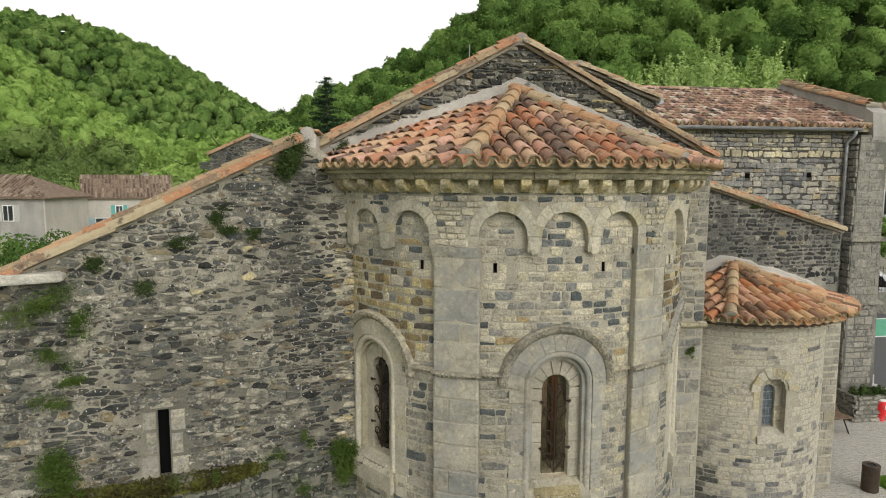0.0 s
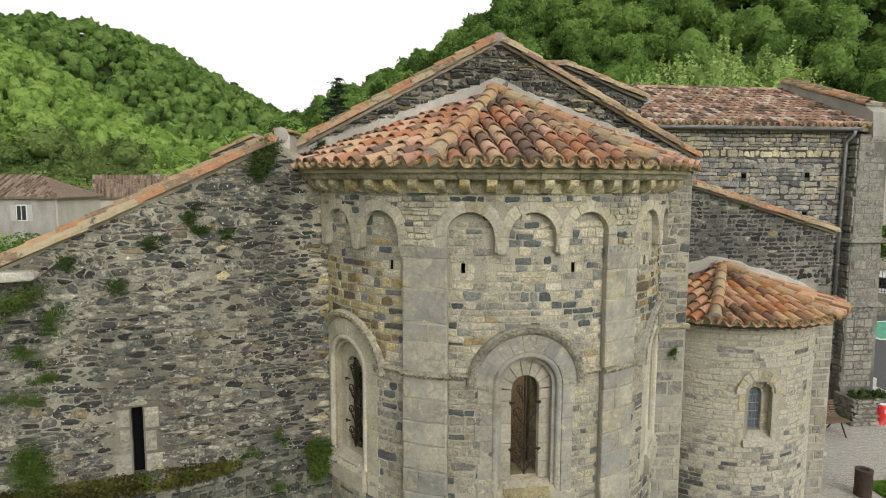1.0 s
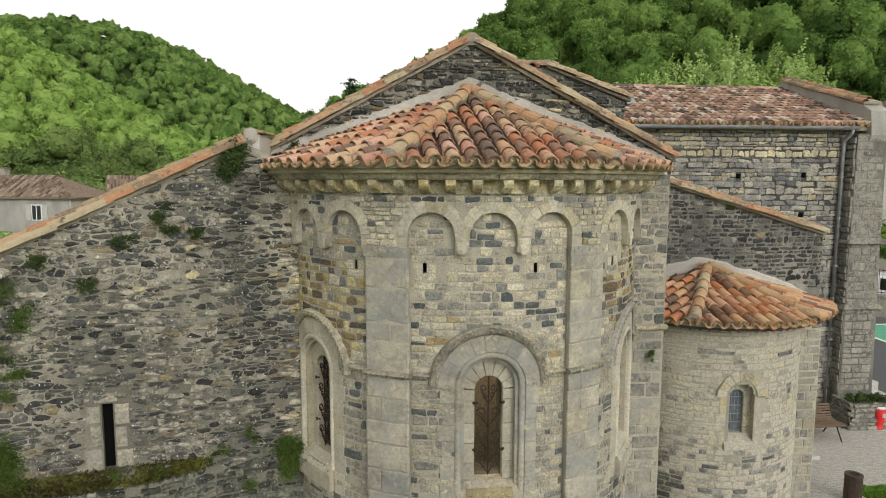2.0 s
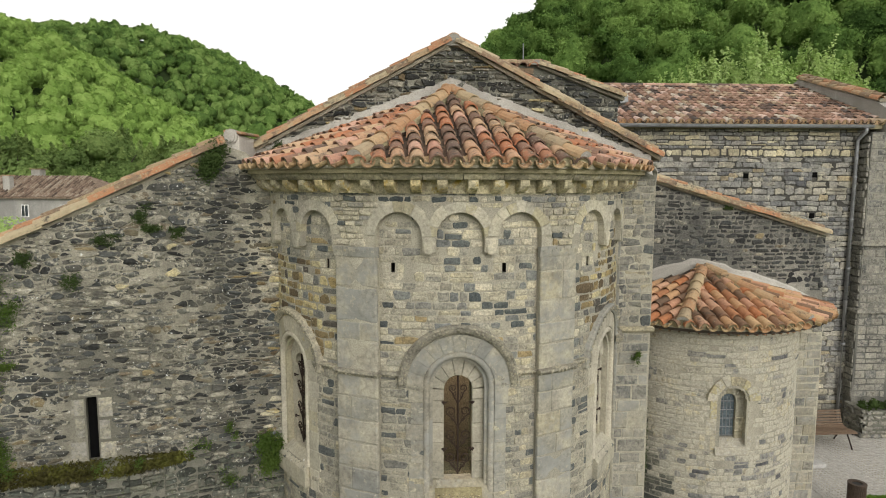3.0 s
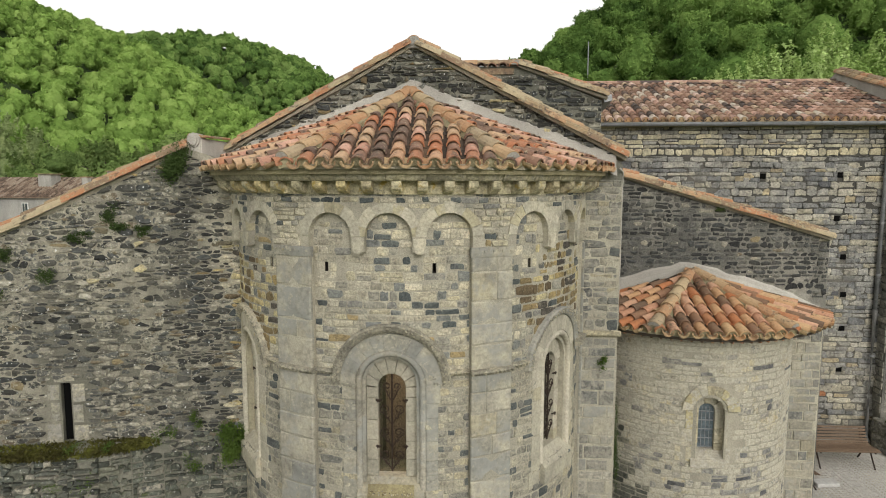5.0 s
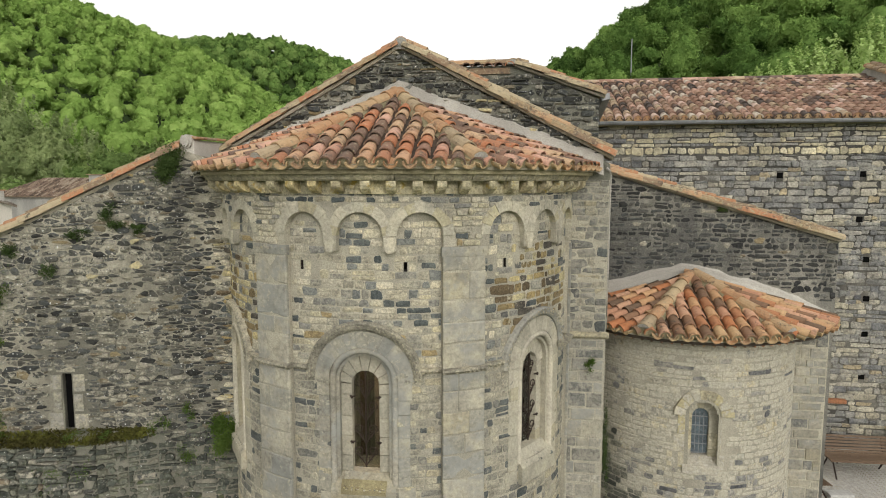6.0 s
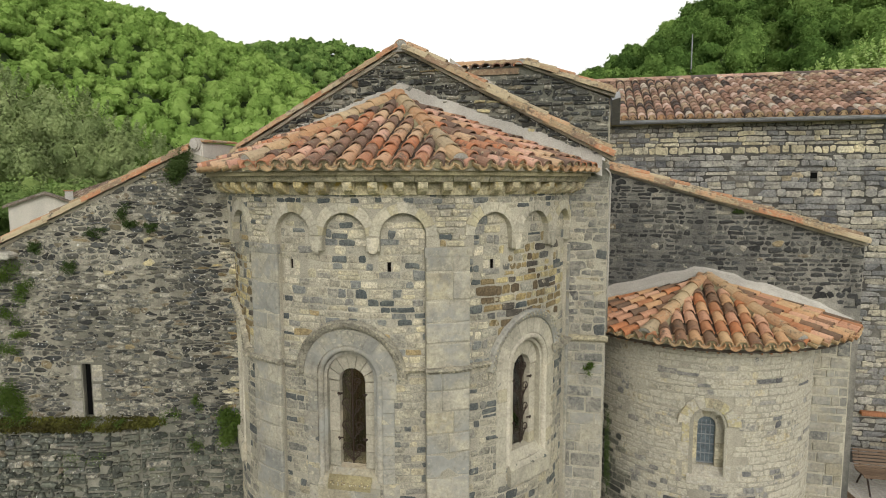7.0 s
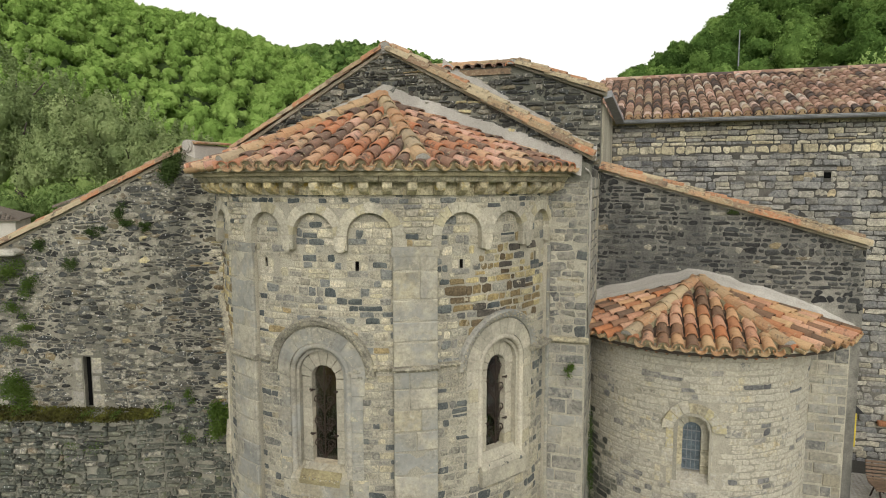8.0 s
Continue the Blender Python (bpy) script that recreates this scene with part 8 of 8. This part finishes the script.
# ---- the small square beside the church ----
pavement = thing("pavement", "pale stone paving laid in fans", "pavement", "structure")
s = Soup()
s.box(9.0, 9.0, -0.06, 17.0, 24.0, -0.004)
child("bed", s.mesh("bed", "apse_mortar"), pavement)
setts = Soup()
rngS = random.Random(81)
for j in range(-6, 82):
    for i in range(74):
        x = 9.6 + i * 0.098
        swing = (x / 1.5) % 1.0 - 0.5
        y = 10.8 + j * 0.098 - 1.7 * swing * swing + rngS.uniform(-0.008, 0.008)
        if 10.8 < y < 18.5 and not (13.9 < x and y > 16.4):
            setts.box(-0.043, -0.042, -0.03, 0.043, 0.042, rngS.uniform(0.0, 0.008), Matrix.Translation((x + rngS.uniform(-0.006, 0.006), y, 0.002)) @ Matrix.Rotation(-math.atan(2.27 * swing), 4, "Z"))
tagged(child("sett", setts.mesh("sett", "paving"), pavement), kind="stuff")
tagged(new("lawn_edge", quads_mesh("lawn_edge", leaf_cloud(np.stack([NRNG.uniform(12.0, 13.8, 6000), NRNG.uniform(9.6, 12.75, 6000), NRNG.uniform(0.02, 0.07, 6000)], 1), np.full(6000, 0.035), NRNG), "grass")), "patch of short bright grass beside the paving", "grass", kind="stuff")
s = Soup()
s.box(11.95, 9.5, -0.02, 13.9, 12.8, 0.018)
tagged(new("lawn_soil", s.mesh("lawn_soil", "grass")), "bright green turf bed beside the paving", "grass", kind="structure")
road = thing("road", "grey asphalt street with a painted green patch", "road", "structure")
s = Soup()
s.add([(17.35, 5, -0.05), (25.2, 5, -0.05), (29.5, 34, -0.05), (18.6, 34, -0.05)], [(0, 1, 2, 3)])
child("surface", s.mesh("surface", "asphalt"), road)
s = Soup()
s.add([(23.6, 25.4, -0.042), (27.4, 25.4, -0.042), (28.0, 28.6, -0.042), (23.9, 28.6, -0.042)], [(0, 1, 2, 3)])
child("green_patch", s.mesh("green_patch", "green_paint"), road, None, "faded green painted patch with white edge")
s = Soup()
s.add([(23.4, 25.2, -0.046), (27.4, 25.2, -0.046), (28.0, 28.8, -0.046), (23.6, 28.8, -0.046)], [(0, 1, 2, 3)])
child("white_line", s.mesh("white_line", "white_paint"), road)
for k in range(14):
    kerb = tagged(new("kerb_stone", box_mesh("kerb_stone", 0.22, 0.98, 0.15, "concrete", 0.02)), "pale stone kerb along the street", "kerb", "kerb along the street", "structure")
    kerb.matrix_basis = pose(17.0 + 0.09 * k, 10.5 + k * 1.0, -0.11, 0, 0, -5.1)
bollard = thing("bollard", "square pale concrete bollard by the kerb", "bollard")
child("block", box_mesh("block", 0.42, 0.42, 0.5, "concrete", 0.02, 2), bollard, pose(17.2, 18.75, 0, 0, 0, 10))

bin_thing = thing("litter_bin", "round litter bin clad in dark brown wooden slats", "litter bin")
bin_thing.location = (11.55, 12.2, 0)
bin_thing.scale = (0.82, 0.82, 0.96)
s = Soup()
s.tube([(0, 0, 0.0), (0, 0, 0.62)], 0.185, 20)
child("liner", s.mesh("liner", "bin_brown"), bin_thing)
for k in range(26):
    a = 6.28319 * k / 26
    child("slat", box_mesh("slat", 0.040, 0.022, 0.60, "bin_brown", 0.005), bin_thing, pose(0.205 * math.cos(a), 0.205 * math.sin(a), 0.02, 0, 0, math.degrees(a) + 90))
s = Soup()
prof = [(0.125, 0.62), (0.125, 0.655), (0.225, 0.655), (0.225, 0.62)]
for k in range(24):
    a = 6.28319 * k / 24
    s.v += [Vector((r * math.cos(a), r * math.sin(a), z)) for r, z in prof]
for k in range(24):
    for j in range(4):
        s.f.append((k * 4 + j, k * 4 + (j + 1) % 4, (k + 1) % 24 * 4 + (j + 1) % 4, (k + 1) % 24 * 4 + j))
child("rim", s.mesh("rim", "bin_brown"), bin_thing, None, "dark metal rim")
s = Soup()
s.tube([(0, 0, 0.625), (0, 0, 0.63)], 0.125, 20)
child("mouth", s.mesh("mouth", "black_rubber"), bin_thing)

hydrant = thing("fire_hydrant", "red painted barrel-shaped fire hydrant", "hydrant")
hydrant.location = (15.28, 15.98, 0)
s = Soup()
s.tube([(0, 0, z) for z in (0.0, 0.04, 0.05, 0.25, 0.45, 0.60, 0.64)], [0.13, 0.13, 0.115, 0.15, 0.175, 0.16, 0.15], 16)
child("barrel", s.mesh("barrel", "red_paint", True), hydrant)
s = Soup()
s.tube([(0, 0, z) for z in (0.64, 0.67, 0.68)], [0.165, 0.165, 0.13], 16)
child("lid", s.mesh("lid", "white_paint"), hydrant, None, "pale grey lid")
child("plate", box_mesh("plate", 0.09, 0.012, 0.12, "concrete"), hydrant, pose(0.02, -0.172, 0.40))
child("foot", box_mesh("foot", 0.34, 0.34, 0.02, "concrete"), hydrant)


def bench(m, label):
    b = thing("bench", label, "bench", group="slatted benches")
    b.matrix_basis = m
    prof = [(-0.36, 0.42), (-0.29, 0.44), (-0.22, 0.445), (-0.15, 0.44), (-0.08, 0.43), (-0.01, 0.42), (0.06, 0.415), (0.13, 0.42), (0.19, 0.45), (0.24, 0.50), (0.28, 0.565), (0.31, 0.635), (0.335, 0.705), (0.355, 0.775), (0.37, 0.845)]
    for (y0, z0), (y1, z1) in zip(prof, prof[1:]):
        a = math.degrees(math.atan2(z1 - z0, y1 - y0))
        child("slat", box_mesh("slat", 1.6, 0.052, 0.028, "slat_wood", 0.005), b, pose(0, (y0 + y1) / 2, (z0 + z1) / 2, a))
    for x in (-0.66, 0.66):
        s = Soup()
        s.tube([(x, y, z - 0.01) for y, z in prof], 0.018, 6)
        child("support", s.mesh("support", "iron"), b)
        s = Soup()
        s.tube([(x, -0.38, 0.0), (x, -0.12, 0.41)], 0.02, 6)
        child("leg", s.mesh("leg", "iron"), b)
        s = Soup()
        s.tube([(x, 0.34, 0.0), (x, 0.08, 0.40)], 0.02, 6)
        child("leg", s.mesh("leg", "iron"), b)
    return b


bench(pose(12.92, 15.55, 0, 0, 0, 2), "brown slatted bench against the nave wall")
bench(pose(11.12, 14.6, 0, 0, 0, 100), "brown slatted bench beside the small apse")
block = thing("stone_block", "low pale stone block lying on the paving", "block")
child("slab", box_mesh("slab", 0.55, 0.28, 0.1, "concrete", 0.015), block, pose(11.95, 14.3, 0, 0, 0, 8))
shelf = thing("book_box", "small yellow book box with a dark roof on the wall", "shelf")
shelf.location = (11.85, 16.85, 0.78)
for z in (0, 0.28, 0.56, 0.82):
    child("shelf_board", box_mesh("shelf_board", 0.56, 0.24, 0.03, "yellow_paint"), shelf, pose(0, 0, z))
for x in (-0.28, 0.28):
    child("side_board", box_mesh("side_board", 0.03, 0.24, 0.85, "yellow_paint"), shelf, pose(x, 0, 0))
child("back_board", box_mesh("back_board", 0.56, 0.02, 0.85, "bin_brown"), shelf, pose(0, 0.11, 0))
s = Soup()
s.prism([(-0.4, 0.86), (0.42, 0.86), (0.30, 0.98), (-0.3, 0.98)], -0.22, 0.16)
child("roof", s.mesh("roof", "black_rubber"), shelf, None, "small dark sloping roof")
for r in range(3):
    for k in range(7):
        if (k + r) % 5:
            child("book", box_mesh("book", 0.045, 0.15, RNG.uniform(0.16, 0.22), "book_cover"), shelf, pose(-0.22 + 0.07 * k, -0.02, 0.03 + 0.28 * r, 0, RNG.uniform(-8, 8), 0))
beam = thing("wooden_lintel", "short brown timber set in the nave wall", "beam")
child("timber", box_mesh("timber", 0.55, 0.2, 0.11, "old_wood", 0.015), beam, pose(12.93, 17.0, 1.28))

# across the street: low wall, railing, a parked van, a hedge and a house
fence_wall = thing("wall_street", "low stone wall across the street under a railing", "wall", "structure")
s = Soup()
s.box(0, 0, -0.2, 12, 0.4, 1.0)
s.box(-0.05, -0.05, 1.0, 12, 0.45, 1.12)
FW = pose(24.5, 32.2, 0, 0, 0, -35)
child("core", s.mesh("core", "pier_stone"), fence_wall, FW)
rail = thing("railing", "dark iron railing on the street wall", "railing")
for z in (1.25, 2.45):
    s = Soup()
    s.tube([(0, 0.2, z), (12, 0.2, z)], 0.02, 6)
    child("rail", s.mesh("rail", "iron"), rail, FW)
for k in range(80):
    s = Soup()
    s.tube([(0.15 * k + 0.05, 0.2, 1.12), (0.15 * k + 0.05, 0.2, 2.55)], 0.012, 5)
    child("bar", s.mesh("bar", "iron"), rail, FW)
van = thing("van", "white parked van behind the railing", "van")
van.matrix_basis = FW @ pose(3.2, 2.6, 0)
s = Soup()
s.prism([(-2.4, 0.35), (2.4, 0.35), (2.45, 1.0), (1.9, 1.25), (1.35, 1.95), (-2.3, 2.0), (-2.45, 1.2)], -0.9, 0.9)
child("body", bevelled(s.mesh("body", "car_paint"), 0.08, 3), van)
s = Soup()
s.prism([(0.2, 1.2), (1.6, 1.2), (1.25, 1.8), (0.2, 1.82)], -0.915, -0.9)
child("side_window", s.mesh("side_window", "dark_glass"), van)
s = Soup()
s.prism([(-2.0, 1.2), (-0.1, 1.2), (-0.1, 1.82), (-2.0, 1.82)], -0.915, -0.9)
child("side_window", s.mesh("side_window", "dark_glass"), van)
for x in (-1.5, 1.5):
    s = Soup()
    s.tube([(x, -0.92, 0.33), (x, -0.72, 0.33)], 0.33, 18)
    w = child("wheel", s.mesh("wheel", "black_rubber"), van)
    s = Soup()
    s.tube([(x, -0.935, 0.33), (x, -0.9, 0.33)], 0.2, 14)
    child("rim", s.mesh("rim", "zinc"), w)
for k in range(7):
    p = FW @ Vector((0.8 + k * 1.5, 4.6, 3.6))
    shrub("hedge", p.x, p.y, p.z, 1.25, 1.5, "hill_leaf", 1500, 0.12, "tall clipped green hedge across the street", k)
p0, p1 = FW @ Vector((-1, 9, 0)), FW @ Vector((13, 9, 0))
house("grey rendered house with white small-paned windows", p0.x, p0.y, p1.x, p1.y, 8, 10.5, 12.5, windows=tuple((u, z, 1.2, 1.7, "") for u in (1.6, 4.2, 6.8, 9.4, 12.0) for z in (4.9, 8.0)))

# ---- plants on the walls ----
def wall_plant(name, label, u, z, wide, high, material, count, size, out=0.08, m=None, seed=0):
    rng = np.random.default_rng(seed + int(u * 100) + int(z * 10))
    m = m or LM
    count, size = int(count * 2.2), size * 0.62
    g = rng.normal(size=(count, 3)) * 0.5
    sub = rng.normal(size=(6, 3)) * 0.85
    g += sub[rng.integers(0, 6, count)]
    p = np.stack([g[:, 0] * wide * 0.33, -np.abs(g[:, 1]) * out - 0.03, g[:, 2] * high * 0.33], 1)
    v = leaf_cloud(p, np.full(count, size), rng)
    ob = new(name, quads_mesh(name, v, material))
    ob.matrix_basis = m @ Matrix.Translation((u, 0, z))
    return tagged(ob, label, "plant", kind="stuff")


wall_plant("ivy", "dark ivy clump hanging from the wall top", lw_u(-0.98), 7.27, 0.42, 0.50, "ivy_leaf", 1500, 0.028, 0.09)
for x, z, w, h in ((-2.02, 6.55, 0.34, 0.34), (-1.85, 6.32, 0.26, 0.2), (-2.52, 6.18, 0.34, 0.2), (-3.05, 5.55, 0.28, 0.34), (-3.6, 5.95, 0.34, 0.2), (-1.55, 6.30, 0.2, 0.14)):
    wall_plant("wall_weed", "small dark green weed growing from the wall joints", lw_u(x), z, w * 0.85, h * 0.85, "ivy_leaf", 260, 0.022, 0.05)
for x, z, w, h in ((-4.0, 5.55, 0.7, 0.35), (-3.75, 5.2, 0.3, 0.3), (-4.35, 5.3, 0.6, 0.3), (-4.1, 4.75, 0.4, 0.3), (-3.85, 4.4, 0.3, 0.16), (-4.2, 4.1, 0.4, 0.2)):
    wall_plant("wall_weed", "trailing green weed below the stone slab", lw_u(x), z, w, h, "weed_leaf", 520 if z > 5 else 300, 0.022, 0.12)
wall_plant("wall_shrub", "bright green creeper on the wall", lw_u(-4.08), 3.05, 0.55, 0.62, "weed_leaf", 2400, 0.026, 0.14)
wall_plant("wall_shrub", "bright green shrub rooted in the wall corner", lw_u(-0.36), 2.66, 0.40, 0.42, "weed_leaf", 1500, 0.03, 0.16)
for x, z, w, h in ((-1.35, 2.85, 0.3, 0.3), (-1.0, 2.3, 0.3, 0.25), (-0.9, 3.1, 0.2, 0.22), (-2.5, 2.35, 0.3, 0.2), (-3.1, 2.2, 0.3, 0.2), (-2.9, 2.05, 0.2, 0.2)):
    wall_plant("wall_weed", "small green weed growing from the wall joints", lw_u(x), z, w, h, "weed_leaf", 170, 0.022, 0.06 + proud_at(lw_u(x)) * 0.6)
# moss along the ledge
n = 9000
u = NRNG.uniform(lw_u(-4.6), lw_u(-1.45), n)
k = np.array([proud_at(a) for a in u])
t = NRNG.uniform(0, 1, n) ** 0.8
thick = np.sin(u * 5.1) + np.sin(u * 11.3 + 1) * 0.7 + NRNG.normal(0, 0.6, n) > -1.0
u, k, t, n = u[thick], k[thick], t[thick], int(thick.sum())
pts = np.stack([u, -t * k * 1.05 - 0.01, 2.80 - 0.11 * t + NRNG.normal(0, 0.018, n)], 1)
ob = new("moss", quads_mesh("moss", leaf_cloud(pts, NRNG.uniform(0.015, 0.035, n), NRNG), "moss"))
ob.matrix_basis = LM
tagged(ob, "olive and yellow moss along the ledge", "moss", kind="stuff")
for x in (-3.9, -2.75, -2.2):
    wall_plant("ledge_weed", "yellow-green weed tuft on the mossy ledge", lw_u(x), 2.78, 0.2, 0.06, "weed_leaf", 150, 0.02, 0.2)
wall_plant("wall_weed", "yellow-green weed on the stone corner", 6.05 - GL, 3.95, 0.16, 0.16, "weed_leaf", 240, 0.02, 0.05, GM)
wall_plant("wall_weed", "small dark green weed growing from the wall joints", -0.32 - GL, 7.62, 0.22, 0.2, "ivy_leaf", 300, 0.022, 0.05, GM)
wall_plant("wall_weed", "small dark green weed growing from the wall joints", 8.75 - 6.0, 6.55, 0.14, 0.1, "ivy_leaf", 160, 0.02, 0.04, HM)
wall_plant("corner_creeper", "green creeper in the corner beside the small apse", 0.35, 2.2, 0.2, 1.1, "ivy_leaf", 600, 0.022, 0.04, pose(GR + 0.02, GY, 0) @ pose(0, 0, 0, 0, 0, 90))
for k in range(5):
    shrub("buttress_plant", 14.55 + 0.22 * k, 16.1, 0.82 + 0.08 * (k % 2), 0.18, 0.16, "ivy_leaf", 260, 0.03, "low green plant on the buttress foot", k, "plant")
